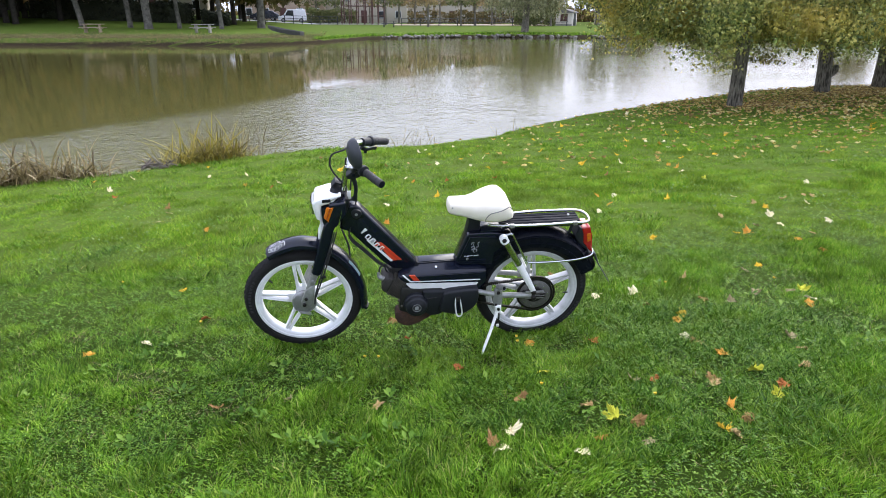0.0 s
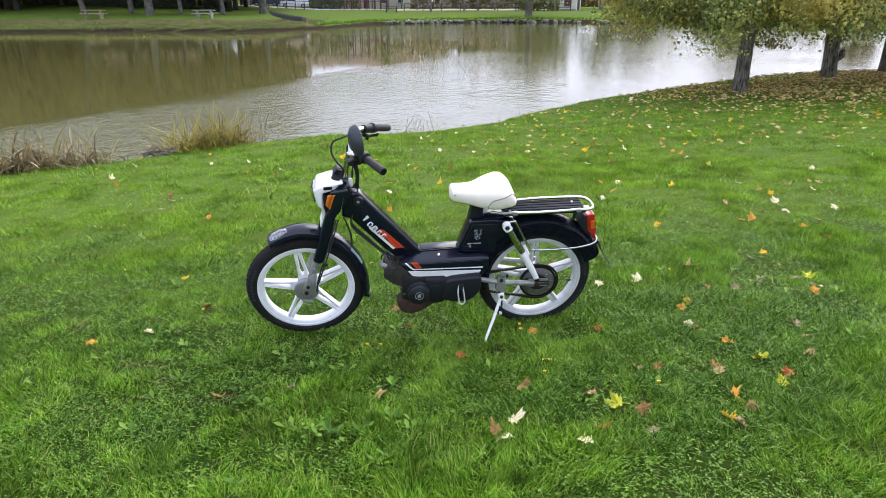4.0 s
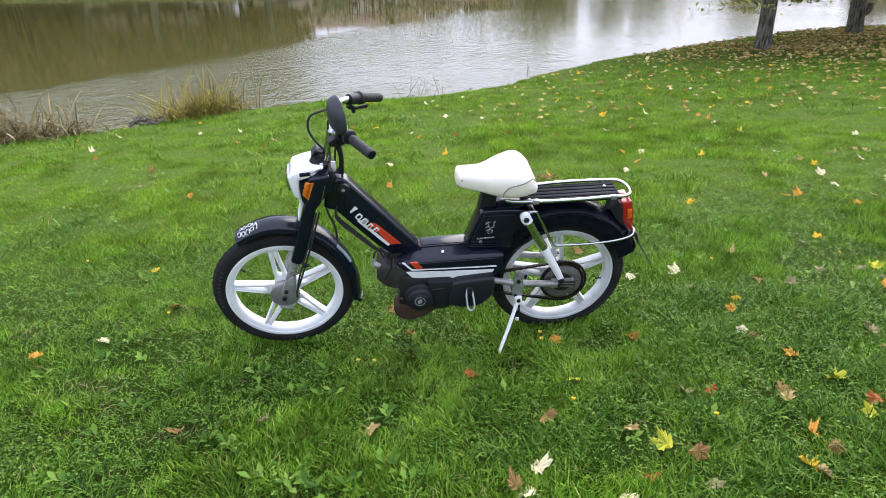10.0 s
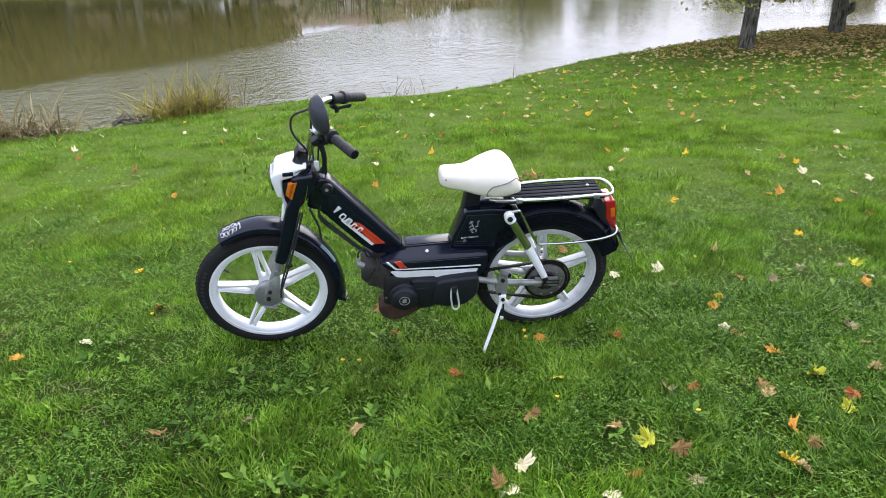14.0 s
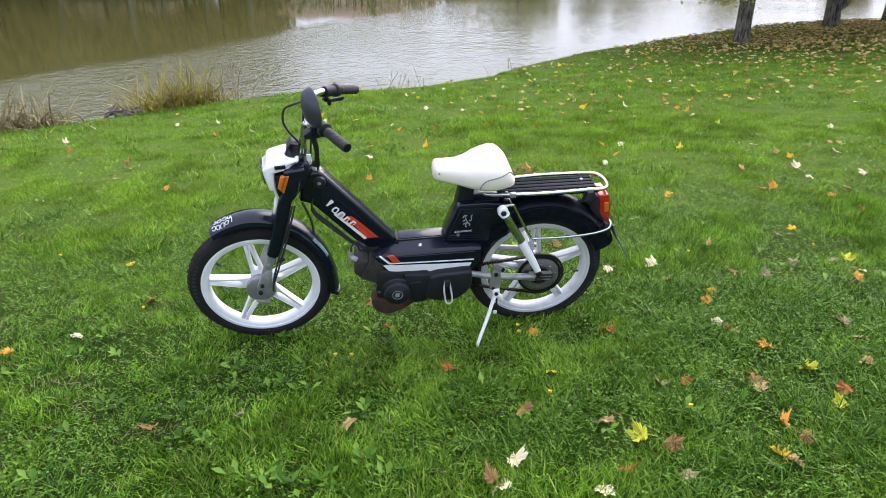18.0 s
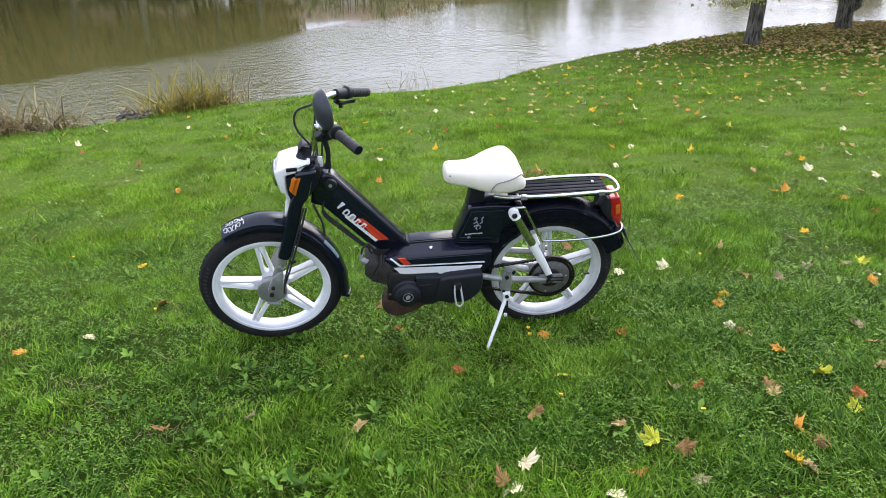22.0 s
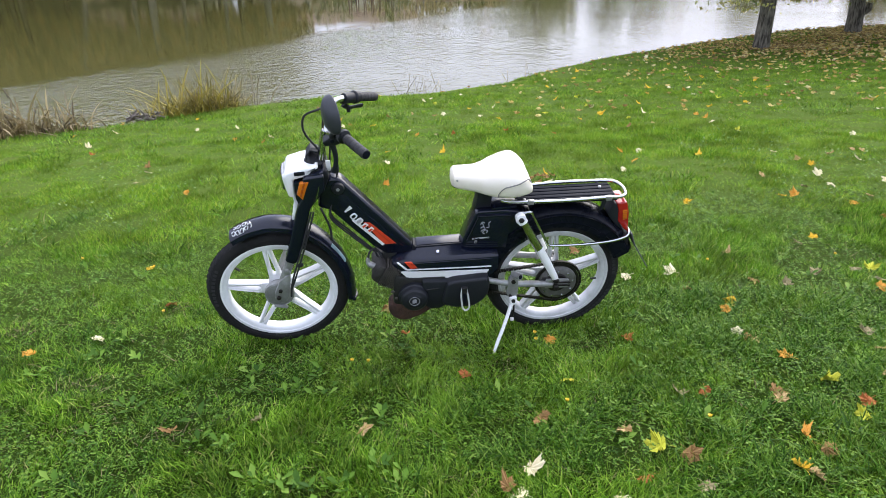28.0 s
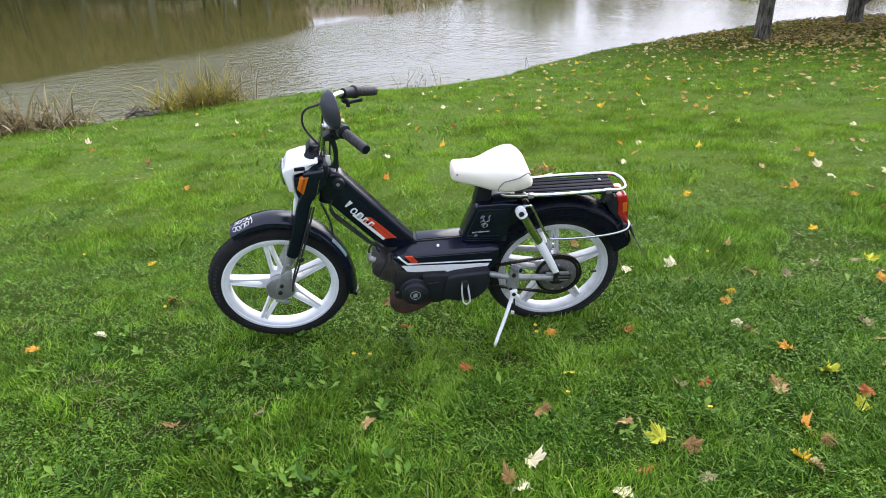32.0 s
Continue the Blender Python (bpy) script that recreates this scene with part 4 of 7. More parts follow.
for r, a0, a1 in ((0.266, 152, 40), (0.296, 140, 36)):
    part("guard_crease", arc_strip((RW[0], 0, RW[1]), a0, a1, [(r - 0.002, -0.0605), (r, -0.0652), (r + 0.002, -0.0605), (r, -0.059)], 36, lambda k: 0.012 * math.sin(math.pi * k)), M_GUARD, rguard)
part("mudflap", plate([(0.768, 0.446), (0.812, 0.452), (0.815, 0.386), (0.775, 0.380)], -0.05, 0.05, 0.003), M_RUBBER, rguard)
lamp = part("tail_lamp", plate([(0.7445, 0.5925), (0.7837, 0.5964), (0.7968, 0.5523), (0.8060, 0.4660), (0.7925, 0.4735), (0.7600, 0.5170), (0.7560, 0.562)], -0.046, 0.046, 0.005, 3), M_LENS, moped, "red tail lamp with amber side lens")
part("lamp_housing", plate([(0.7160, 0.552), (0.7369, 0.5925), (0.7500, 0.5900), (0.7590, 0.560), (0.7630, 0.512), (0.7900, 0.470), (0.7600, 0.492), (0.728, 0.53)], -0.044, 0.044, 0.005), M_DULL, lamp)
part("amber_side", plate([(0.7712, 0.5640), (0.7890, 0.5650), (0.7935, 0.5250), (0.7772, 0.5210)], -0.0485, 0.0485, 0.003), M_AMBER, lamp, "amber side lens")
for k in range(5):
    part("lens_rib", plate([(0.7725 + 0.0008 * k, 0.558 - 0.0075 * k), (0.7895 + 0.0008 * k, 0.5588 - 0.0075 * k), (0.7895 + 0.0008 * k, 0.5572 - 0.0075 * k), (0.7725 + 0.0008 * k, 0.5564 - 0.0075 * k)], -0.0492, -0.0480, 0), M_AMBERD, lamp)
nplate = part("number_plate", plate([(0.8144, 0.4646), (0.8184, 0.4664), (0.8405, 0.4095), (0.9016, 0.3104), (0.8985, 0.3075), (0.8365, 0.4067)], -0.06, 0.06, 0.001), mat("grey_plate_back", (0.2, 0.21, 0.23), 0.35, metal=0.6, var=0.2, scale=30), moped, "curved grey number plate seen edge-on")
part("plate_bracket", plate([(0.795, 0.452), (0.826, 0.452), (0.826, 0.428), (0.80, 0.43)], -0.03, 0.03, 0.003), M_DULL, nplate)
rail = part("side_rail", tube([(0.392, -0.088, 0.6020), (0.412, -0.09, 0.6045), (0.4221, -0.09, 0.6030), (0.430, -0.09, 0.590), (0.4863, -0.09, 0.4760), (0.4960, -0.09, 0.4605), (0.5120, -0.09, 0.4545), (0.617, -0.09, 0.452), (0.7221, -0.09, 0.4588), (0.782, -0.085, 0.4715), (0.798, -0.070, 0.482), (0.803, -0.045, 0.480), (0.805, 0.0, 0.470)], 0.0052, 10, 8), M_CHROME, moped, "chrome guard rail")

# suspension, chain and drive
for sgn in (-1, 1):
    shock = part("shock_absorber", tube([(0.392, sgn * 0.1, 0.575), (0.459, sgn * 0.1, 0.453)], 0.0162, 18), M_CHROME, moped, "chrome and white shock absorber")
    part("shock_lower", tube([(0.4585, sgn * 0.1, 0.455), (0.500, sgn * 0.1, 0.376), (0.535, sgn * 0.1, 0.306)], [0.0165, 0.0150, 0.0118], 16), M_COWL, shock)
    part("shock_cap", tube([(0.394, sgn * 0.1, 0.571), (0.386, sgn * 0.1, 0.586)], [0.0178, 0.0165], 18), M_COWL, shock)
    part("shock_eye", lathe([(0.012, -0.014), (0.0185, -0.012), (0.0185, 0.012), (0.012, 0.014)], (0.3844, sgn * 0.1, 0.5881), n=24), M_COWL, shock)
    part("shock_bolt", lathe([(0.0105, 0.0), (0.0105, 0.005), (0.006, 0.007)], (0.3844, sgn * 0.113, 0.5881), (0, sgn, 0), 6), M_ENGINE, shock)
    arm = part("swing_arm", tube([(0.262, sgn * 0.095, 0.322), (0.283, sgn * 0.095, 0.3165), (0.3658, sgn * 0.097, 0.2965), (0.45, sgn * 0.094, 0.286), (0.525, sgn * 0.092, 0.2785)], [0.0105, 0.0115, 0.0125, 0.0130, 0.0120], 14), M_ALU, moped, "grey tubular swing arm")
    part("axle_plate", plate([(0.50, 0.302), (0.585, 0.300), (0.590, 0.291), (0.565, 0.287), (0.565, 0.277), (0.590, 0.273), (0.585, 0.262), (0.50, 0.262)], sgn * 0.088, sgn * 0.099, 0.002), M_ALU, arm)
    part("axle_bolt", lathe([(0.0125, 0.0), (0.0125, 0.010), (0.008, 0.014)], (0.535, sgn * 0.101, 0.3035), (0, sgn, 0), 6), M_CHAIN, arm)
    part("axle_bolt", lathe([(0.0125, 0.0), (0.0125, 0.012), (0.008, 0.016)], (0.537, sgn * 0.099, 0.2720), (0, sgn, 0), 6), M_CHAIN, arm)
    for z in (0.2745, 0.2885):
        part("adjuster", tube([(0.545, sgn * 0.101, z + 0.002), (0.592, sgn * 0.101, z)], 0.0034, 6), M_CHAIN, arm)
bracket = part("stand_bracket", plate([(0.357, 0.325), (0.372, 0.336), (0.390, 0.322), (0.392, 0.27), (0.388, 0.232), (0.364, 0.230), (0.352, 0.252), (0.345, 0.27)], -0.112, -0.086, 0.003), M_ALU, moped, "grey lug carrying the stand")
part("lug_bolt", lathe([(0.0085, 0.0), (0.0085, 0.006), (0.005, 0.008)], (0.371, -0.112, 0.317), (0, -1, 0), 6), M_CHAIN, bracket)
part("lug_bolt", lathe([(0.006, 0.0), (0.006, 0.005)], (0.362, -0.112, 0.252), (0, -1, 0), 6), M_CHAIN, bracket)
part("foot_peg", tube([(0.372, -0.095, 0.340), (0.392, -0.130, 0.350)], [0.0125, 0.0125], 16), M_ALU, bracket)
part("foot_peg_end", lathe([(0.0085, 0.0), (0.0078, -0.006)], (0.3924, -0.1307, 0.3502), (0.5, -0.85, 0.25), 14), M_TRAY, bracket)
sprocket = part("sprocket", lathe([(0.02, -0.056), (0.06, -0.060), (0.086, -0.058), (0.086, -0.052), (0.06, -0.05), (0.02, -0.045)], (0.5525, 0, 0.2610), n=44), M_CHAIN, moped, "dark chainwheel with oily chain")
part("drum", lathe([(0.02, -0.076), (0.05, -0.074), (0.066, -0.070), (0.074, -0.064), (0.076, -0.056)], (0.5525, 0, 0.2610), n=36), M_DRUM, sprocket)
part("drum_plate", lathe([(0.012, -0.082), (0.038, -0.080), (0.042, -0.074)], (0.5473, 0, 0.270), n=28), M_CHAIN, sprocket)
part("drum_arm", plate([(0.475, 0.285), (0.49, 0.302), (0.535, 0.293), (0.535, 0.270)], -0.086, -0.078, 0.003), M_ENGINE, sprocket)
for k in range(9):
    a = radians(40 * k + 12)
    part("drum_bolt", lathe([(0.004, 0.0), (0.004, 0.003), (0.003, 0.004)], (0.5525 + 0.058 * math.cos(a), -0.0722, 0.2610 + 0.058 * math.sin(a)), (0, -1, 0), 6), M_CHROME, sprocket)
# chain links round both wheels
loopc, R0, R1 = [], 0.092, 0.032
c0, c1 = Vector((0.5525, -0.055, 0.2610)), Vector((0.2156, -0.055, 0.2800))
a0 = math.pi / 2 + 0.14
for k in range(22):
    loopc.append(c0 + Vector((R0 * math.cos(a0 - (math.pi + 0.28) * k / 21), 0, R0 * math.sin(a0 - (math.pi + 0.28) * k / 21))))
for k in range(8):
    a = -math.pi / 2 - 0.14 - (math.pi - 0.28) * k / 7
    loopc.append(c1 + Vector((R1 * math.cos(a), 0, R1 * math.sin(a))))
loopc.append(loopc[0])
v, f = [], []
acc = 0.0
for p, q in zip(loopc[:-1], loopc[1:]):
    n = max(1, round((q - p).length / 0.0095))
    d = (q - p) / n
    e = Vector((-d.z, 0, d.x)).normalized() * 0.0042
    for i in range(n):
        b = len(v)
        lo, hi = p + d * (i + 0.06), p + d * (i + 0.94)
        wy = 0.006 if (len(v) // 8) % 2 else 0.0045
        for base in (lo - e, hi - e * 1.0, hi + e, lo + e):
            v += [base + Vector((0, -wy, 0)), base + Vector((0, wy, 0))]
        f += [(b, b + 2, b + 4, b + 6), (b + 1, b + 7, b + 5, b + 3), (b, b + 1, b + 3, b + 2), (b + 2, b + 3, b + 5, b + 4), (b + 4, b + 5, b + 7, b + 6), (b + 6, b + 7, b + 1, b)]
part("chain", from_lists(v, f), M_CHAIN, sprocket, smooth=False)

# engine
eng = part("engine_case", plate([(-0.066, 0.369), (-0.075, 0.32), (-0.078, 0.240), (-0.040, 0.228), (0.033, 0.220), (0.108, 0.222), (0.1217, 0.2526), (0.1204, 0.3548), (0.0008, 0.3569)], -0.106, 0.08, 0.009, 2), M_ENGINE, moped, "dark cast engine case")
clutch = part("clutch_cover", lathe([(0.026, -0.1535), (0.0275, -0.1535), (0.030, -0.151), (0.041, -0.1495), (0.0465, -0.146), (0.0495, -0.138), (0.0515, -0.105)], (0.0005, 0, 0.2830), n=44), M_DULL, eng, "round black clutch cover")
part("clutch_flange", lathe([(0.053, -0.124), (0.0575, -0.120), (0.0585, -0.105)], (0.0005, 0, 0.2800), n=40), M_DULL, eng)
part("clutch_badge", lathe([(0.0175, -0.1532), (0.0178, -0.1550), (0.0192, -0.1550), (0.0195, -0.1532)], (-0.0002, 0, 0.2865), n=32), M_SILVER, clutch, "round badge with plain shape")
part("clutch_badge_core", plate([(-0.0085, 0.2785), (-0.0030, 0.2770), (0.0020, 0.2800), (0.0070, 0.2780), (0.0060, 0.2850), (0.0085, 0.2930), (0.0030, 0.2965), (-0.0040, 0.2950), (-0.0085, 0.2890)], -0.1552, -0.1535, 0.0), M_SILVER, clutch)
for bx_, bz_ in ((-0.078, 0.300), (-0.066, 0.268), (0.060, 0.246)):
    part("case_screw", lathe([(0.0062, 0.0), (0.0062, 0.005), (0.004, 0.006)], (bx_, -0.104, bz_), (0, -1, 0), 8), M_FIN, eng)
cov = part("drive_cover", plate([(0.120, 0.344), (0.146, 0.353), (0.262, 0.361), (0.276, 0.358), (0.2785, 0.335), (0.2780, 0.300), (0.272, 0.280), (0.260, 0.2615), (0.243, 0.245), (0.2257, 0.2330), (0.205, 0.2265), (0.154, 0.2270), (0.110, 0.2420), (0.100, 0.256)], -0.138, -0.09, 0.012, 3), M_DULL, moped, "dull black drive cover")
part("drive_cover_inner", plate([(0.030, 0.351), (0.135, 0.346), (0.135, 0.243), (0.097, 0.2215), (0.060, 0.219), (0.040, 0.236)], -0.126, -0.08, 0.008), M_DULL, cov)
part("cover_line", tube([(0.0479, -0.128, 0.3160), (0.0895, -0.128, 0.3200)], 0.0020, 6), M_ENGINE, cov)
latch = part("cover_latch", tube([(0.1760, -0.142, 0.3230), (0.1712, -0.150, 0.2950), (0.1755, -0.156, 0.2480), (0.1800, -0.157, 0.2370), (0.1870, -0.157, 0.2310), (0.1950, -0.157, 0.2340), (0.2010, -0.156, 0.2460), (0.1980, -0.152, 0.2800), (0.1920, -0.142, 0.3180)], 0.0034, 8), M_ZINC, cov, "chrome wire latch")
part("latch_clip", block(0.1735, 0.1945, -0.150, -0.136, 0.303, 0.330, 0.003), M_ENGINE, latch)
part("latch_tongue", plate([(0.1780, 0.310), (0.1900, 0.310), (0.1905, 0.255), (0.1820, 0.250)], -0.1465, -0.1400, 0.002), M_TRAY, latch)
ax = Vector((-0.80, 0, 0.42)).normalized()
e1 = Vector((-0.46, 0, -0.88)).normalized()
def along(k, t):
    p = Vector((-0.0585, 0, 0.3425)) + ax * k + e1 * t
    return (p.x, p.z)
cyl = part("cylinder", plate([along(0.0, -0.03), along(0.075, -0.03), along(0.075, 0.03), along(0.0, 0.03)], -0.085, 0.03, 0.004), M_FIN, moped, "dusty finned cylinder")
for k in range(9):
    q = 0.002 + 0.0066 * k
    part("fin", plate([along(q, -0.046), along(q + 0.0030, -0.046), along(q + 0.0030, 0.046), along(q, 0.046)], -0.098, 0.05, 0.0008, 1), M_FIN, cyl)
part("cylinder_head", plate([along(0.058, -0.036), along(0.082, -0.034), along(0.096, -0.010), along(0.098, 0.012), along(0.088, 0.036), along(0.058, 0.044)], -0.095, 0.045, 0.008), M_HEAD, cyl, "dark cylinder head")
part("spark_plug_cap", tube([(-0.120, -0.06, 0.377), (-0.1584, -0.06, 0.4000)], [0.0105, 0.0115], 12), M_ALU, cyl, "pale spark plug cap")
part("plug_elbow", tube([(-0.1570, -0.06, 0.3995), (-0.1615, -0.058, 0.4080), (-0.1600, -0.056, 0.4240)], [0.0105, 0.0085, 0.0060], 10), M_ALU, cyl)
part("plug_lead", tube([(-0.1600, -0.056, 0.4200), (-0.1540, -0.05, 0.4450), (-0.1350, -0.035, 0.4480), (-0.128, -0.03, 0.415), (-0.1096, -0.02, 0.3926)], 0.0038, 8), M_GRIP, cyl)
part("fuel_hose", tube([(-0.1355, -0.03, 0.4500), (-0.1200, -0.035, 0.4350), (-0.1090, -0.035, 0.4050), (-0.0960, -0.03, 0.3926)], 0.0045, 8), M_GRIP, cyl)
part("carburettor", block(-0.1045, -0.0555, -0.04, 0.03, 0.384, 0.4346, 0.006), M_ENGINE, cyl)
part("exhaust_box", plate([(-0.086, 0.222), (-0.0990, 0.205), (-0.0985, 0.186), (-0.085, 0.158), (-0.0658, 0.1440), (-0.0400, 0.1370), (-0.0154, 0.1410), (0.020, 0.1560), (0.0448, 0.1730), (0.064, 0.182), (0.070, 0.205), (0.05, 0.215), (-0.05, 0.222)], -0.088, -0.015, 0.012, 3), M_RUST, moped, "rusty brown exhaust box")
for k in range(3):
    part("bowden_cable", tube([(-0.268, -0.02 - 0.010 * k, 0.672 - 0.01 * k), (-0.276, -0.03 - 0.008 * k, 0.604 - 0.004 * k), (-0.215, -0.030 - 0.005 * k, 0.530 - 0.006 * k), (-0.150, -0.034, 0.459 - 0.006 * k), (-0.120, -0.032, 0.432), (-0.0848, -0.03, 0.402)], 0.0030, 8), M_GRIP, beam)
part("brake_hose", tube([(-0.307, -0.05, 0.645), (-0.2981, -0.055, 0.6200), (-0.2838, -0.05, 0.5622), (-0.2823, -0.05, 0.5099)], 0.0040, 8), M_GRIP, beam)

# side stand
stand = part("side_stand", tube([(0.3716, -0.115, 0.228), (0.338, -0.157, 0.150), (0.303, -0.200, 0.084), (0.290, -0.216, 0.052)], [0.0072, 0.0070, 0.0066, 0.0045], 12), M_COWL, moped, "white painted side stand")
part("stand_head", plate([(0.358, 0.249), (0.386, 0.249), (0.386, 0.222), (0.374, 0.210), (0.362, 0.216)], -0.126, -0.110, 0.003), M_COWL, stand)
part("stand_bolt", lathe([(0.0075, 0.0), (0.0075, 0.006), (0.0045, 0.007)], (0.3722, -0.126, 0.2365), (0, -1, 0), 6), M_CHAIN, stand)
part("stand_spring", tube([(0.376, -0.118, 0.222), (0.378, -0.119, 0.18), (0.3740, -0.120, 0.150)], 0.0036, 8), M_CHAIN, stand)
part("stand_peg", block(0.3665, 0.3800, -0.125, -0.115, 0.132, 0.146, 0.003), M_DECAL, stand)

# ---- grass, one sheet of blades ----
def blades_mesh(name, px, py, length, width, lean, material, label, category, seg=2, curl=0.5, seed=1, base=None, comb=None):
    """Many tapered blades in one mesh: each a strip of quads with a pointed tip."""
    rng = np.random.default_rng(seed)
    n = len(px)
    pz = ground_height(px, py) if base is None else base
    ang = rng.uniform(0, 2 * np.pi, n)
    la = rng.uniform(0, 2 * np.pi, n) if comb is None else comb + rng.normal(0, 1.3, n)
    dx, dy = np.cos(la) * lean, np.sin(la) * lean
    sx, sy = np.cos(ang) * width / 2, np.sin(ang) * width / 2
    k = 2 * seg + 1
    co = np.zeros((n, k, 3))
    for i in range(seg + 1):
        t = i / seg
        out = length * (t * (1 - curl) + curl * t * t)
        up = length * (t - 0.35 * curl * lean * t * t)
        cx, cy, cz = px + dx * out, py + dy * out, pz + up - 0.008
        wk = 1 - 0.25 * t if i else 0.8
        if i < seg:
            co[:, 2 * i] = np.stack([cx - sx * wk, cy - sy * wk, cz], -1)
            co[:, 2 * i + 1] = np.stack([cx + sx * wk, cy + sy * wk, cz], -1)
        else:
            co[:, 2 * i] = np.stack([cx, cy, cz], -1)
    me = bpy.data.meshes.new(name)
    me.vertices.add(n * k)
    me.vertices.foreach_set("co", co.ravel())
    off = (np.arange(n) * k)[:, None]
    quad = np.concatenate([[2 * i, 2 * i + 1, 2 * i + 3, 2 * i + 2] for i in range(seg - 1)] or [[]]).astype(int)
    tri = np.array([2 * seg - 2, 2 * seg - 1, 2 * seg])
    loops = np.concatenate([np.tile(quad, (n, 1)) + off, np.tile(tri, (n, 1)) + off], 1)
    sizes = np.tile([4] * (seg - 1) + [3], n)
    me.loops.add(loops.size)
    me.loops.foreach_set("vertex_index", loops.ravel())
    me.polygons.add(len(sizes))
    me.polygons.foreach_set("loop_start", np.concatenate([[0], np.cumsum(sizes)[:-1]]))
    me.polygons.foreach_set("use_smooth", np.ones(len(sizes), bool))
    me.update(calc_edges=True)
    me.materials.append(material)
    return tagged(new(name, me), label, category, kind="stuff")

def leafy(name, stops, rough=0.5, through_light=0.35, patch=None, spec=0.35, fine=0.0, worn_in=0.75):
    """Leaf material: colour from stops by each piece's own random number, with patches over the place."""
    m = bpy.data.materials.new(name)
    m.use_nodes = True
    t = m.node_tree
    b = t.nodes["Principled BSDF"]
    b.inputs["Roughness"].default_value = rough
    b.inputs["Specular IOR Level"].default_value = spec
    geo = t.nodes.new("ShaderNodeNewGeometry")
    ramp = t.nodes.new("ShaderNodeValToRGB")
    els = ramp.color_ramp.elements
    for i, (p, c) in enumerate(stops):
        e = els[i] if i < 2 else els.new(p)
        e.position, e.color = p, (*c, 1)
    t.links.new(geo.outputs["Random Per Island"], ramp.inputs[0])
    colour = ramp.outputs[0]
    if patch:
        ns = t.nodes.new("ShaderNodeTexNoise")
        ns.inputs["Scale"].default_value, ns.inputs["Detail"].default_value = 1.1, 5
        t.links.new(geo.outputs["Position"], ns.inputs["Vector"])
        mr = t.nodes.new("ShaderNodeMapRange")
        mr.inputs[1].default_value, mr.inputs[2].default_value, mr.inputs[4].default_value = 0.48, 0.68, worn_in
        t.links.new(ns.outputs["Fac"], mr.inputs[0])
        mx = t.nodes.new("ShaderNodeMix")
        mx.data_type = "RGBA"
        mx.inputs[7].default_value = (*patch, 1)
        t.links.new(mr.outputs[0], mx.inputs[0])
        t.links.new(colour, mx.inputs[6])
        colour = mx.outputs[2]
    if fine:
        nf = t.nodes.new("ShaderNodeTexNoise")
        nf.inputs["Scale"].default_value, nf.inputs["Detail"].default_value = fine, 4
        t.links.new(geo.outputs["Position"], nf.inputs["Vector"])
        mf = t.nodes.new("ShaderNodeMapRange")
        mf.inputs[1].default_value, mf.inputs[2].default_value, mf.inputs[3].default_value, mf.inputs[4].default_value = 0.36, 0.64, 0.62, 1.3
        t.links.new(nf.outputs["Fac"], mf.inputs[0])
        vs = t.nodes.new("ShaderNodeVectorMath")
        vs.operation = "SCALE"
        t.links.new(colour, vs.inputs[0])
        t.links.new(mf.outputs[0], vs.inputs[3])
        colour = vs.outputs[0]
    t.links.new(colour, b.inputs["Base Color"])
    if through_light:
        tr = t.nodes.new("ShaderNodeBsdfTranslucent")
        ms = t.nodes.new("ShaderNodeMixShader")
        ms.inputs[0].default_value = through_light
        t.links.new(colour, tr.inputs[0])
        t.links.new(b.outputs[0], ms.inputs[1])
        t.links.new(tr.outputs[0], ms.inputs[2])
        t.links.new(ms.outputs[0], t.nodes["Material Output"].inputs[0])
    return m

M_GRASS = leafy("grass_blades", [(0.0, (0.022, 0.056, 0.006)), (1.0, (0.48, 0.42, 0.18)), (0.2, (0.070, 0.165, 0.009)), (0.6, (0.148, 0.310, 0.022)), (0.85, (0.27, 0.430, 0.045)), (0.965, (0.31, 0.44, 0.06))], 0.45, 0.2, (0.20, 0.30, 0.028), 0.12, 5.0, 0.35)
M_GRASSF = leafy("distant_grass_blades", [(0.0, (0.075, 0.160, 0.006)), (1.0, (0.38, 0.42, 0.06)), (0.35, (0.142, 0.282, 0.018)), (0.75, (0.222, 0.385, 0.032))], 0.6, 0.26, (0.22, 0.31, 0.045), 0.10, 3.4, 0.5)
M_WEED = leafy("weed_leaves", [(0.0, (0.035, 0.090, 0.010)), (1.0, (0.22, 0.34, 0.055)), (0.5, (0.095, 0.200, 0.018)), (0.8, (0.145, 0.265, 0.032))], 0.5, 0.22, None, 0.14)
M_TUFT = leafy("rank_grass_blades", [(0.0, (0.018, 0.055, 0.006)), (1.0, (0.19, 0.30, 0.045)), (0.5, (0.060, 0.150, 0.010)), (0.8, (0.11, 0.215, 0.020))], 0.45, 0.2, None, 0.11)
M_WEEDG = leafy("grey_green_weed_leaves", [(0.0, (0.07, 0.13, 0.035)), (1.0, (0.27, 0.36, 0.14)), (0.5, (0.13, 0.22, 0.055)), (0.8, (0.19, 0.29, 0.09))], 0.6, 0.2, None, 0.12)
M_STRAW = leafy("dead_thatch", [(0.0, (0.12, 0.09, 0.045)), (1.0, (0.38, 0.31, 0.17)), (0.5, (0.24, 0.18, 0.09))], 0.7, 0.1)

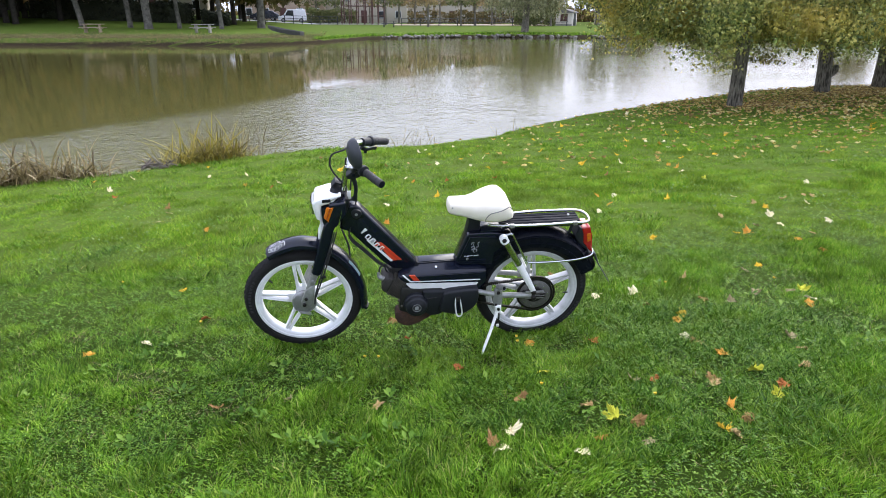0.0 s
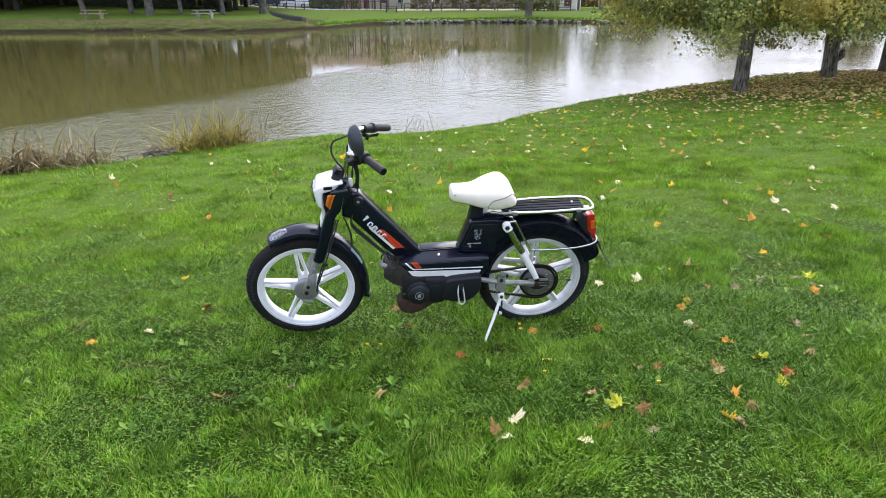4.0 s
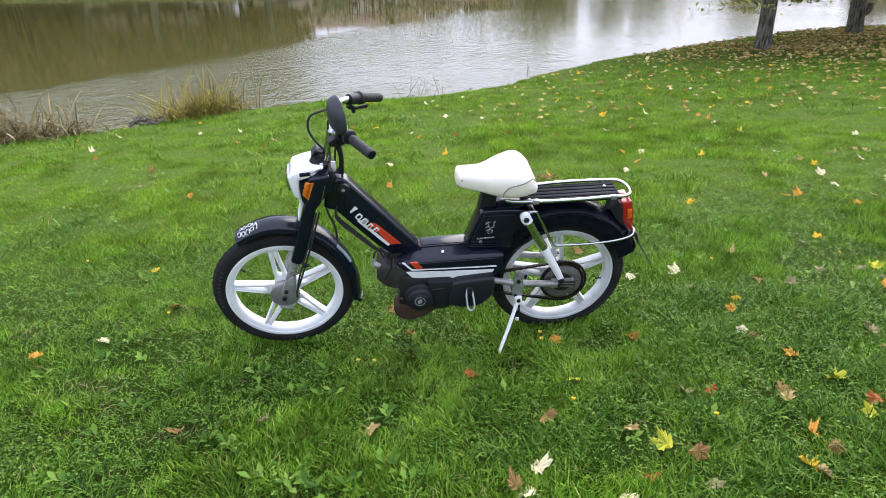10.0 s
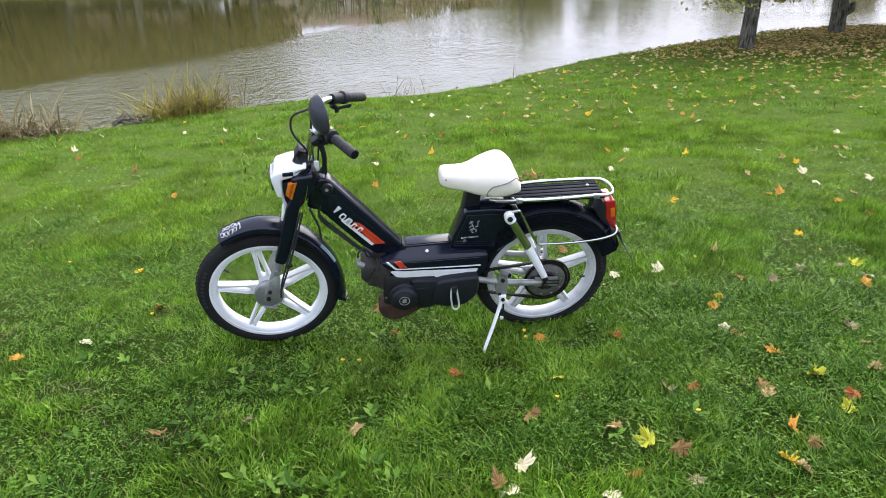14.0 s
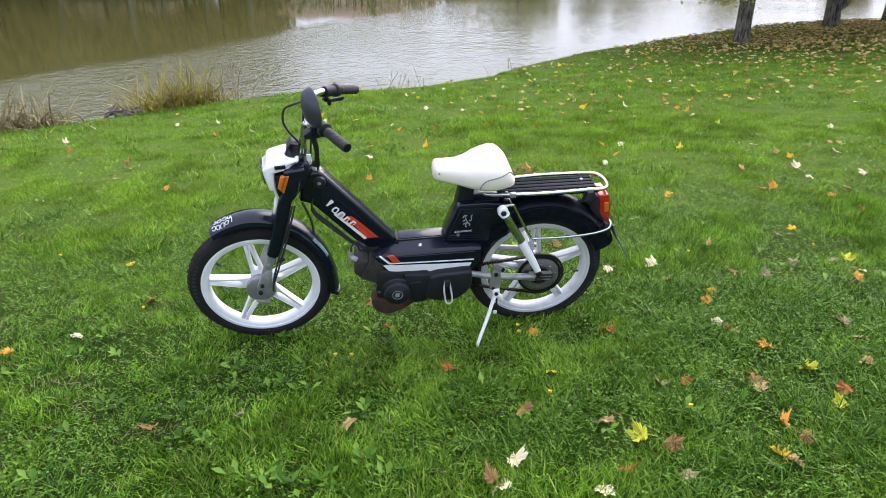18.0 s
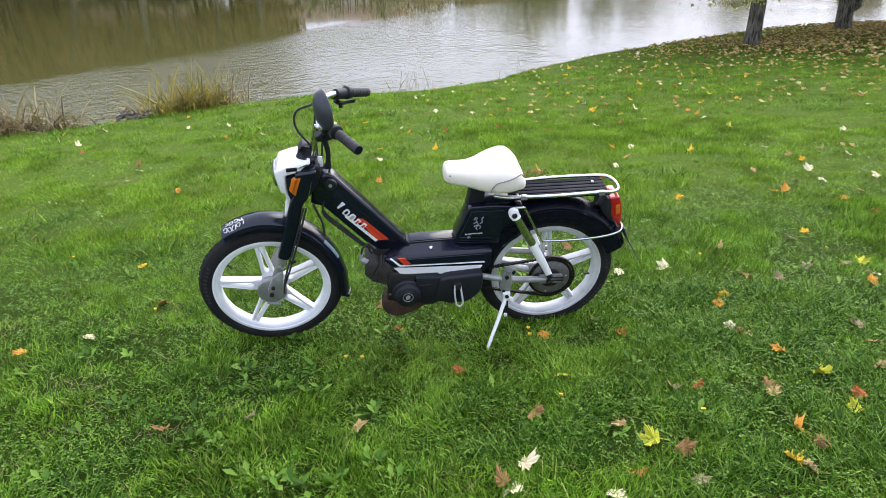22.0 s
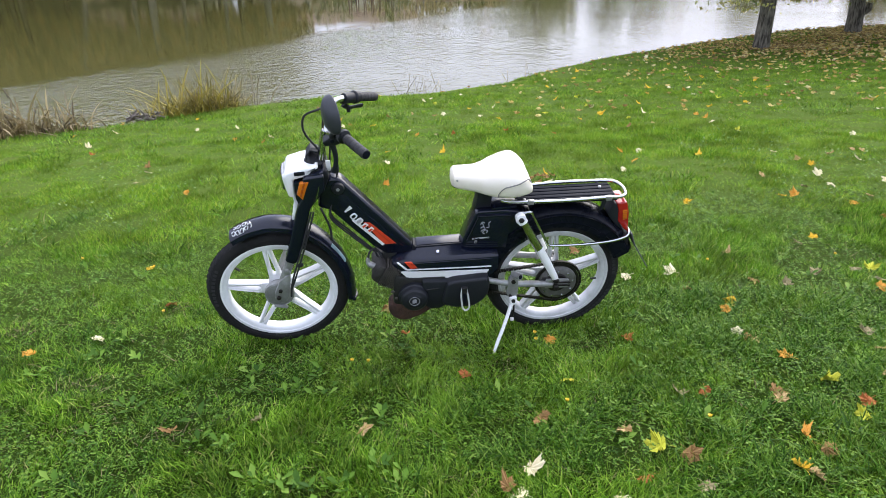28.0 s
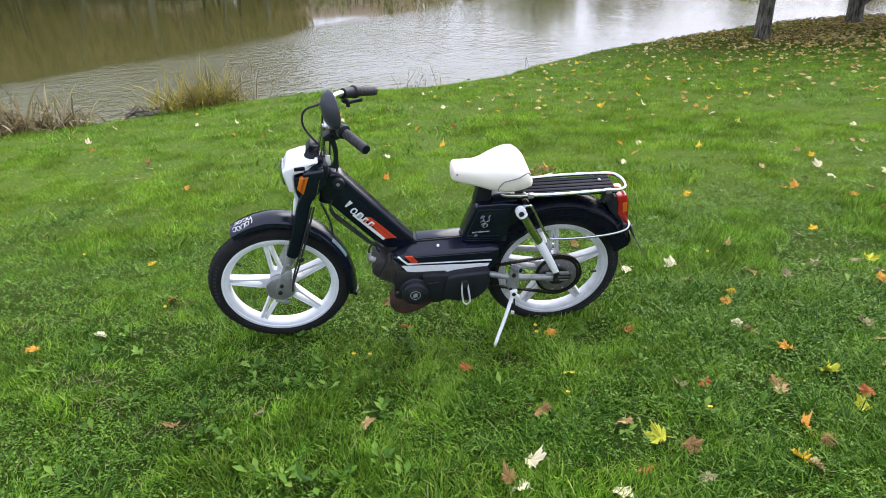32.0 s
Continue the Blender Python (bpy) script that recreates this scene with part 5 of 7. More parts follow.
def vnoise(px, py, freq, seed):
    """Smooth lattice noise between 0 and 1."""
    tab = np.random.default_rng(seed).uniform(0, 1, (64, 64))
    u, v = px * freq + 31.7, py * freq + 17.3
    iu, iv = np.floor(u).astype(int), np.floor(v).astype(int)
    fu, fv = u - iu, v - iv
    fu, fv = fu * fu * (3 - 2 * fu), fv * fv * (3 - 2 * fv)
    a, b = tab[iu % 64, iv % 64], tab[(iu + 1) % 64, iv % 64]
    c, d = tab[iu % 64, (iv + 1) % 64], tab[(iu + 1) % 64, (iv + 1) % 64]
    return (a * (1 - fu) + b * fu) * (1 - fv) + (c * (1 - fu) + d * fu) * fv

def tufts(px, py):
    """How lush the grass stands: clumps a hand to a stride across."""
    q = 0.30 * vnoise(px, py, 1.6, 3) + 0.40 * vnoise(px, py, 5.0, 4) + 0.30 * vnoise(px, py, 13.0, 5)
    q = q - 0.10 * np.clip((-0.5 - px) / 1.5, 0, 1) * np.clip((4.0 - py) / 2.0, 0, 1) - 0.06 * np.exp(-((px - 1.5) ** 2 / 0.6 + (py + 0.6) ** 2 / 0.5))
    return np.clip((q - 0.26) / 0.46, 0, 1)

def scatter(n, y0, y1, seed, side=0.80, x_lim=(-20, 40)):
    """Even scatter over the part of the lawn that widens away from the bank where one stands."""
    rng = np.random.default_rng(seed)
    m = int(n * 1.0)
    yy = np.sqrt(rng.uniform((y0 + 3.4) ** 2, (y1 + 3.4) ** 2, m)) - 3.4
    xx = (rng.uniform(-1, 1, m) * side + 0.07) * (yy + 3.4)
    keep = (lake_distance(xx, yy) > 0.02) & (xx > x_lim[0]) & (xx < x_lim[1])
    return xx[keep], yy[keep]

def tyre_gap(px, py):
    """Blades stay out from under the two tyres."""
    return ~((np.abs(py - 0.0) < 0.03) & ((np.abs(px - 0.55) < 0.10) | (np.abs(px + 0.52) < 0.10)))

BARE = [(-1.12, -0.50, 0.09), (-1.21, -0.36, 0.09), (-0.78, -0.66, 0.07), (-1.12, -0.63, 0.06), (-1.68, 0.15, 0.08), (-1.00, 0.27, 0.10), (-1.81, 0.84, 0.12), (0.33, -0.36, 0.06)]
def worn(px, py):
    k = np.zeros(px.shape)
    for cx, cy, r in BARE:
        k = np.maximum(k, np.clip(1.5 - np.hypot(px - cx, (py - cy) * 1.6) / r, 0, 1))
    return k

for seed, (n, y0, y1, w, l0, l1, seg) in enumerate([(270000, -1.75, -0.2, 0.0038, 0.014, 0.052, 2), (250000, -0.2, 1.2, 0.0050, 0.015, 0.052, 1), (290000, 1.2, 4.2, 0.0080, 0.018, 0.054, 1), (230000, 4.2, 8.5, 0.0110, 0.022, 0.056, 1), (150000, 8.5, 19.0, 0.020, 0.026, 0.058, 1)]):
    gxs, gys = scatter(n, y0, y1, seed + 10)
    if y0 < 1:
        ok = tyre_gap(gxs, gys)
        gxs, gys = gxs[ok], gys[ok]
    rng = np.random.default_rng(seed + 50)
    tuft = tufts(gxs, gys)
    ok = rng.uniform(0, 1, len(gxs)) < ((0.62 + 0.45 * tuft) if y0 < 1 else (0.70 + 0.33 * tuft)) * (1 - 0.8 * worn(gxs, gys))
    gxs, gys, tuft = gxs[ok], gys[ok], tuft[ok]
    ln = (l0 + (l1 - l0) * rng.uniform(0, 1, len(gxs)) ** 1.3) * ((0.40 + 1.05 * tuft) if y0 < 1 else (0.38 + 1.02 * tuft))
    comb = vnoise(gxs, gys, 4.0, 8) * 14.0
    blades_mesh("grass", gxs, gys, ln, w * rng.uniform(0.6, 1.3, len(gxs)), rng.uniform(0.1, 1.0, len(gxs)) + 0.6 * (1 - tuft), M_GRASS if y0 < 1 else M_GRASSF, "fresh green lawn grass with small tufts", "grass", seg, 0.5, seed + 90, None, comb)
# coarser lawn round about, outside the part one looks over
rng = np.random.default_rng(301)
ox, oy = rng.uniform(-7.0, 8.0, 220000), rng.uniform(-6.5, 6, 220000)
inside = (np.abs(ox / (oy + 3.4) - 0.07) < 0.80) & (oy > -1.75)
ok = ~inside & (lake_distance(ox, oy) > 0.05)
ox, oy = ox[ok], oy[ok]
blades_mesh("grass", ox, oy, rng.uniform(0.02, 0.055, len(ox)) * (0.5 + 0.85 * tufts(ox, oy)), rng.uniform(0.018, 0.040, len(ox)), rng.uniform(0.3, 1.8, len(ox)), M_GRASSF, "fresh green lawn grass with small tufts", "grass", 1, 0.5, 302)
tx_, ty_ = scatter(60000, -1.75, 0.6, 77)
ok = np.random.default_rng(78).uniform(0, 1, len(tx_)) < 0.04 + 0.5 * worn(tx_, ty_)
tx_, ty_ = tx_[ok], ty_[ok]
blades_mesh("thatch", tx_, ty_, np.random.default_rng(79).uniform(0.012, 0.045, len(tx_)), np.full(len(tx_), 0.0026), np.random.default_rng(80).uniform(1.2, 3.0, len(tx_)), M_STRAW, "dead straw-coloured thatch in worn spots of the lawn", "thatch", 2, 0.3, 81)

def weed_mesh(name, px, py, size, seed, label, angle=None, slim=1.0, tilt_by=(-0.1, 0.6), lift=(0.010, 0.034), material=None):
    """Small broad leaves on short stalks, each a folded pointed oval."""
    rng = np.random.default_rng(seed)
    n = len(px)
    pz = ground_height(px, py) + rng.uniform(*lift, n)
    a = rng.uniform(0, 2 * np.pi, n) if angle is None else angle
    tilt = rng.uniform(*tilt_by, n)
    shape = [(0, 0, 0), (0.55, 0.34, 0.07), (1.0, 0, -0.05), (0.55, -0.34, 0.07), (0.5, 0, 0.0)]
    co = np.zeros((n, 5, 3))
    for i, (u, v, h) in enumerate(shape):
        x, y, z = u * size * np.cos(tilt), v * size * slim, (h + u * np.sin(tilt)) * size
        co[:, i] = np.stack([px + x * np.cos(a) - y * np.sin(a), py + x * np.sin(a) + y * np.cos(a), pz + z], -1)
    f = np.array([[0, 1, 4], [1, 2, 4], [2, 3, 4], [3, 0, 4]])
    faces = (f[None] + (np.arange(n) * 5)[:, None, None]).reshape(-1, 3)
    me = bpy.data.meshes.new(name)
    me.vertices.add(n * 5)
    me.vertices.foreach_set("co", co.ravel())
    me.loops.add(faces.size)
    me.loops.foreach_set("vertex_index", faces.ravel())
    me.polygons.add(len(faces))
    me.polygons.foreach_set("loop_start", np.arange(len(faces)) * 3)
    me.polygons.foreach_set("use_smooth", np.ones(len(faces), bool))
    me.update(calc_edges=True)
    me.materials.append(material or M_WEED)
    return tagged(new(name, me), label, "weeds", kind="stuff")

# clover: three leaflets round each stalk, thick where the grass is thin
for seed, n, y0, y1, s0, s1 in ((201, 60000, -1.75, 1.6, 0.005, 0.0115), (202, 24000, 1.6, 6.0, 0.007, 0.014)):
    wx, wy = scatter(n, y0, y1, seed)
    rng = np.random.default_rng(seed + 7)
    pw = (1 - tufts(wx, wy)) * 0.75 + 0.9 * (vnoise(wx, wy, 1.3, 21) - 0.4)
    ok = (rng.uniform(0, 1, len(wx)) < np.clip(pw - 0.12, 0.03, 0.75) * (1 - 0.7 * worn(wx, wy))) & tyre_gap(wx, wy)
    wx, wy = np.repeat(wx[ok], 3), np.repeat(wy[ok], 3)
    turn = np.repeat(rng.uniform(0, 2 * np.pi, ok.sum()), 3) + np.tile([0, 2.1, 4.2], ok.sum())
    size = np.repeat(rng.uniform(s0, s1, ok.sum()), 3)
    weed_mesh("clover", wx, wy, size, seed + 8, "low clover and broad-leaved weeds in the lawn", turn, 1.25)
# plantain and dandelion rosettes
ROSETTES = [(-0.39, -0.95), (-0.46, -0.93), (-0.33, -0.97), (-0.58, -0.45), (-0.36, -0.38), (-0.6, -0.75), (-1.06, -0.19), (-1.17, -0.02), (-1.05, -0.67), (-1.05, -0.88), (-0.22, -0.97), (-0.13, -0.91), (-0.12, -0.67), (-0.97, -0.5), (-0.67, -0.72), (-0.05, -0.97), (-0.57, -0.35), (-0.43, -0.47), (-1.23, -0.17), (-0.32, -0.51)]
rx, ry, ra = [], [], []
for k in range(110):
    cx, cy = ROSETTES[k] if k < len(ROSETTES) else (rng.uniform(-2.0, 2.2), rng.uniform(-1.3, 1.6))
    m = 10 if k < len(ROSETTES) else 6
    for q in range(m):
        rx.append(cx + rng.normal(0, 0.016))
        ry.append(cy + rng.normal(0, 0.016))
        ra.append(6.283 * q / m + rng.uniform(-0.3, 0.3))
weed_mesh("plantain", np.array(rx), np.array(ry), rng.uniform(0.026, 0.052, len(rx)), 9, "broad plantain leaves in rosettes", np.array(ra), 0.62, (0.15, 0.8), (0.008, 0.026))
# rank tufts of long bent blades
TUFTS = [(0.34, -0.81), (0.46, -0.84), (0.38, -0.87), (0.47, -0.93), (0.21, -0.88), (0.71, -0.61), (0.6, -0.7), (1.32, -0.73), (1.5, -0.54), (1.49, -0.61), (1.46, -0.32), (1.41, -0.17), (0.81, -1.02), (0.68, -1.07), (0.86, -1.07), (-2.2, 1.78), (-2.22, 1.62), (-2.18, 1.9), (0.8, -0.72), (1.29, -1.01)]
TUFTS += [(rng.uniform(0.75, 2.05), rng.uniform(-1.15, 0.15)) for k in range(170)] + [(rng.uniform(-0.2, 0.75), rng.uniform(-1.15, -0.55)) for k in range(22)] + [(rng.uniform(-1.6, -0.3), rng.uniform(-1.15, 0.4)) for k in range(26)]
c = np.repeat(np.array(TUFTS), 75, 0)
tx_, ty_ = c[:, 0] + rng.normal(0, 0.045, len(c)), c[:, 1] + rng.normal(0, 0.035, len(c))
blades_mesh("rank_grass", tx_, ty_, rng.uniform(0.035, 0.075, len(c)), rng.uniform(0.0030, 0.0048, len(c)), rng.uniform(0.3, 1.6, len(c)), M_TUFT, "long bent blades of rank grass in tufts", "grass", 4, 0.75, 404)

# darker tufts and grey-green weeds further off
cx, cy = scatter(900, 1.0, 9.0, 406)
ok = vnoise(cx, cy, 0.9, 31) > 0.42
cx, cy = np.repeat(cx[ok], 32), np.repeat(cy[ok], 32)
tx_, ty_ = cx + rng.normal(0, 0.07, len(cx)), cy + rng.normal(0, 0.06, len(cx))
ok = lake_distance(tx_, ty_) > 0.05
tx_, ty_ = tx_[ok], ty_[ok]
blades_mesh("rank_grass", tx_, ty_, rng.uniform(0.04, 0.085, len(tx_)), rng.uniform(0.006, 0.010, len(tx_)), rng.uniform(0.3, 1.5, len(tx_)), M_GRASS, "darker rank grass in loose tufts", "grass", 2, 0.6, 407)
wx, wy = scatter(26000, 1.4, 7.5, 408)
pw = vnoise(wx, wy, 0.8, 33) + 0.5 * vnoise(wx, wy, 2.6, 34) + 0.35 * np.exp(-((wx - 0.9) ** 2 + (wy - 3.2) ** 2) / 1.2)
ok = (pw > 0.88) & (rng.uniform(0, 1, len(wx)) < 0.55)
weed_mesh("weeds", wx[ok], wy[ok], rng.uniform(0.014, 0.03, ok.sum()), 409, "grey-green broad-leaved weeds in patches", None, 0.9, (-0.1, 0.9), (0.02, 0.05), M_WEEDG)

# ---- fallen leaves ----
LEAF_TONES = {"yellow": ((0.84, 0.58, 0.05), (0.70, 0.40, 0.04)), "orange": ((0.76, 0.37, 0.05), (0.60, 0.32, 0.08)), "pale": ((0.84, 0.77, 0.54), (0.70, 0.59, 0.32)), "brown": ((0.42, 0.25, 0.10), (0.21, 0.115, 0.045)), "greenish": ((0.60, 0.58, 0.06), (0.42, 0.44, 0.05)),
              "rust": ((0.55, 0.19, 0.06), (0.33, 0.12, 0.045)), "tan": ((0.60, 0.43, 0.20), (0.41, 0.27, 0.12)), "grey": ((0.42, 0.36, 0.20), (0.24, 0.185, 0.09))}
M_LEAF = {k: mat("fallen_leaf_" + k, a, 0.75, second=b, scale=26, bump=0.4, bscale=140, spec=0.12) for k, (a, b) in LEAF_TONES.items()}

def maple(seed, curl):
    """A five-lobed leaf, cupped and creased, with its stalk."""
    rr = random.Random(seed)
    tips = [(0, 1.0), (50, 0.92), (105, 0.62), (-50, 0.92), (-105, 0.62)]
    ring = []
    for ang in (-150, -105, -78, -50, -24, 0, 24, 50, 78, 105, 150):
        tip = next((r for a, r in tips if a == ang), None)
        r = (tip if tip else (0.68 if abs(ang) < 100 else 0.34)) * rr.uniform(0.82, 1.12)
        if tip:
            for d, q in ((-17, 0.70), (-12, 0.84), (-7, 0.80), (0, 1.0), (7, 0.82), (12, 0.86), (17, 0.71)):
                ring.append((radians(ang + d), r * q))
        else:
            ring.append((radians(ang), r))
    fold = rr.uniform(-0.5, 1.1)
    v = [Vector((0, 0, 0.02))]
    for a, r in ring:
        x, y = r * math.cos(a), r * math.sin(a)
        v.append(Vector((x, y, curl * r * r * (0.5 + 0.4 * math.sin(a * 2 + seed)) + fold * 0.25 * abs(y) + rr.uniform(-0.14, 0.14))))
    n = len(ring)
    f = [(0, i, i % n + 1) for i in range(1, n + 1)]
    b = len(v)
    for k in range(4):
        q = Vector((-0.1 - 0.25 * k, 0.04 * math.sin(k + seed), 0.03 + 0.05 * math.sin(k * 1.3)))
        v += [q + Vector((0, 0.014, 0)), q + Vector((0, -0.014, 0.008))]
        if k:
            f.append((b + 2 * k - 2, b + 2 * k - 1, b + 2 * k + 1, b + 2 * k))
    return v, f

leaf_meshes = {}
def fallen_leaf(x, y, tone, size, rr):
    key = (tone, rr.randrange(4))
    if key not in leaf_meshes:
        v, f = maple(key[1] + 10 * len(leaf_meshes), (0.9, 0.45, -0.5, 1.3)[key[1]])
        me = bpy.data.meshes.new("fallen_leaf")
        me.from_pydata(v, [], f)
        me.materials.append(M_LEAF[tone])
        leaf_meshes[key] = me
    ob = new("fallen_leaf", leaf_meshes[key])
    z = float(ground_height(np.array([x]), np.array([y]))[0])
    ob.matrix_world = pose(x, y, z + 0.022, rr.uniform(-22, 34), rr.uniform(-26, 26), rr.uniform(0, 360)) @ Matrix.Diagonal((size, size, size, 1))
    tagged(ob, {"pale": "pale bleached maple leaf fallen on the grass", "yellow": "yellow maple leaf fallen on the grass", "orange": "orange autumn maple leaf fallen on grass", "brown": "curled brown maple leaf fallen on grass", "greenish": "yellow-green maple leaf fallen on grass", "rust": "rust-red maple leaf fallen on grass", "tan": "tan withered maple leaf fallen on grass", "grey": "grey upturned maple leaf fallen on grass"}[tone], "leaf", "fallen leaves on the lawn")

rr = random.Random(5)
def leaves_at(tone, spots):
    for x, y in spots:
        fallen_leaf(x, y, tone, rr.uniform(0.034, 0.044) if tone not in ("pale", "brown", "greenish") else rr.uniform(0.038, 0.049), rr)
leaves_at("yellow", [(1.35, 0.03), (1.06, -1.02), (2.13, 0.71), (2.99, 2.17), (2.32, 2.62), (2.36, 1.46), (1.73, 1.43), (-0.18, 3.3), (0.3, 3.18), (-2.48, 5.62), (-1.36, 0.8), (0.75, 5.56), (1.01, 4.68), (1.86, 5.86), (1.84, 4.51), (1.03, 2.3)])
leaves_at("orange", [(1.34, -0.45), (1.15, -0.89), (1.3, -0.06), (0.53, -0.2), (2.05, 0.07), (2.45, 1.44), (1.78, 2.91), (1.79, 2.59), (3.09, 4.24), (3.12, 4.53), (3.12, 6.05), (-0.16, 2.19), (1.16, 5.89), (1.71, 6.11), (-3.6, 4.88), (-1.62, 2.25), (-1.74, 4.25), (-1.52, -0.09), (2.72, 1.28), (0.09, 4.06)])
leaves_at("rust", [(0.63, -1.01), (0.96, -0.61), (1.45, -0.73), (0.81, -0.24), (0.18, -0.44), (-0.6, 4.75), (0.45, 3.99), (0.98, 3.99), (1.4, 3.79), (-1.42, 4.11), (-2.92, 3.74), (-1.09, 0.32), (2.74, 0.99), (-0.03, -0.11)])
leaves_at("pale", [(0.31, -0.95), (0.27, -1.05), (0.53, -1.09), (1.24, -0.25), (1.22, 0.33), (2.11, 0.15), (3.93, 3.11), (4.95, 4.26), (2.92, 2.58), (2.87, 1.89), (2.8, 1.61), (1.62, 2.29), (1.94, 2.89), (1.92, 3.8), (3.06, 4.04), (0.24, 6.25), (0.45, 5.27), (0.85, 5.03), (0.02, 4.26), (-0.69, 4.74), (-3.16, 4.89), (-3.13, 4.14), (-2.14, 2.98), (-2.27, 4.85), (-1.84, 4.86), (-1.35, 4.23), (-0.17, 2.87), (1.02, 2.12), (1.0, 0.32), (-1.28, -0.01), (2.14, 5.12), (3.39, 2.23), (3.23, 1.7)])
leaves_at("brown", [(0.39, -0.71), (0.78, -0.93), (0.24, -1.02), (1.26, -0.27), (1.18, -0.94), (1.18, -0.66), (1.2, 0.14), (1.55, 0.24), (-2.21, 3.15), (0.92, 2.09), (-0.11, 0.16), (2.18, 3.94), (-0.78, -0.67), (-0.19, 5.15), (0.85, 0.69)])
leaves_at("tan", [(0.63, -0.8), (1.3, -0.3), (1.17, -0.7), (1.71, -0.42), (1.08, -1.04), (1.61, -0.59), (1.59, 0.57), (2.98, 2.33), (3.3, 2.45), (2.47, 1.9), (2.89, 1.37), (2.52, 4.16), (3.74, 5.03), (2.87, 4.93), (3.61, 2.52), (3.55, 2.58), (1.4, 4.25), (0.07, 5.39), (-0.17, -0.73)])
leaves_at("grey", [(0.77, -1.06), (0.87, -0.63), (1.72, -0.32), (1.67, 0.16), (1.87, 0.26), (2.02, 0.66), (2.08, 0.29), (2.61, 1.61), (0.29, 4.03), (-2.12, 2.67), (-0.51, -0.64)])
leaves_at("greenish", [(0.71, -0.89), (1.39, -0.8), (1.39, -0.6), (0.53, -0.5), (2.14, 0.28), (3.07, 3.48), (2.34, 4.46)])
leaves_at("brown", [(0.92, 2.23), (0.97, 2.27), (1.01, 2.21), (1.07, 2.24), (0.88, 2.17)])
made = 0
while made < 148:
    y = rr.uniform(4.6, 14.0)
    x = (rr.uniform(-0.75, 0.85)) * (y + 3.2)
    want = 0.05 + 0.95 * min(1, max(0, (x + 0.45 * y - 0.5) / 7.0))
    if rr.random() > want or lake_distance(np.array([x]), np.array([y]))[0] < 0.15:
        continue
    fallen_leaf(x, y, rr.choice(["yellow", "yellow", "yellow", "pale", "pale", "pale", "orange", "greenish", "greenish"]), rr.uniform(0.036, 0.056), rr)
    made += 1

M_LITTER = leafy("leaf_litter", [(0.0, (0.22, 0.12, 0.05)), (1.0, (0.80, 0.70, 0.42)), (0.3, (0.42, 0.28, 0.10)), (0.55, (0.60, 0.42, 0.12)), (0.85, (0.72, 0.58, 0.24))], 0.65, 0.15)
M_LITTERB = leafy("brown_leaf_litter", [(0.0, (0.16, 0.10, 0.05)), (1.0, (0.80, 0.70, 0.40)), (0.35, (0.38, 0.26, 0.10)), (0.6, (0.58, 0.42, 0.14)), (0.85, (0.72, 0.58, 0.22))], 0.7, 0.12)
TREES = [(7.62, 11.84), (11.83, 15.19), (14.42, 16.36), (13.6, 13.33)]
rng = np.random.default_rng(77)
lx, ly = [], []
for tx, ty in TREES:
    k = 2100
    d, a = np.abs(rng.normal(0, 2.7, k)), rng.uniform(0, 2 * np.pi, k)
    lx.append(tx + 0.6 + d * np.cos(a) * 1.3)
    ly.append(ty + d * np.sin(a))
lx, ly = np.concatenate(lx), np.concatenate(ly)
ok = (lake_distance(lx, ly) > 0.03) & (lx + 0.8 * ly > 13.4 + rng.normal(0, 0.9, len(lx)))
lx, ly = lx[ok], ly[ok]
lv, lf = [], []
zs = ground_height(lx, ly)
for x, y, z in zip(lx, ly, zs):
    a, s = rng.uniform(0, 6.28), rng.uniform(0.03, 0.065)
    c, q = math.cos(a) * s, math.sin(a) * s
    b = len(lv)
    h = rng.uniform(0.02, 0.05, 5)
    lv += [(x + c, y + q, z + h[0]), (x - q * 0.5, y + c * 0.5, z + h[1] + 0.02), (x - c * 0.9, y - q * 0.9, z + h[2]), (x + q * 0.55, y - c * 0.55, z + h[3] + 0.015), (x, y, z + 0.02)]
    lf += [(b, b + 1, b + 4), (b + 1, b + 2, b + 4), (b + 2, b + 3, b + 4), (b + 3, b, b + 4)]
litter = mesh("leaf_litter", lv, lf, M_LITTERB, smooth=False)
tagged(litter, "brown and yellow leaf litter under the trees", "leaves", kind="stuff")

sx_, sy_ = scatter(6000, 4.6, 15.0, 611)
rng = np.random.default_rng(612)
ok = rng.uniform(0, 1, len(sx_)) < 0.02 + 0.6 * np.clip((sx_ + 0.5 * sy_ - 2.5) / 9.0, 0, 1)
sx_, sy_ = sx_[ok], sy_[ok]
lv, lf = [], []
for x, y, z in zip(sx_, sy_, ground_height(sx_, sy_)):
    a, s = rng.uniform(0, 6.28), rng.uniform(0.020, 0.050)
    b = len(lv)
    for k in range(10):
        r = s * (1.0 if k % 2 == 0 else 0.45)
        lv.append((x + r * math.cos(a + k * 0.628), y + r * math.sin(a + k * 0.628), z + 0.035 + rng.uniform(0, 0.03)))
    lv.append((x, y, z + 0.03))
    lf += [(b + k, b + (k + 1) % 10, b + 10) for k in range(10)]
tagged(mesh("scattered_leaves", lv, lf, M_LITTER, smooth=False), "yellow and pale leaves scattered over the lawn", "leaves", kind="stuff")

# small yellow flowers
M_PETAL = mat("yellow_petals", (0.75, 0.5, 0.02), 0.5, var=0.2, scale=200)
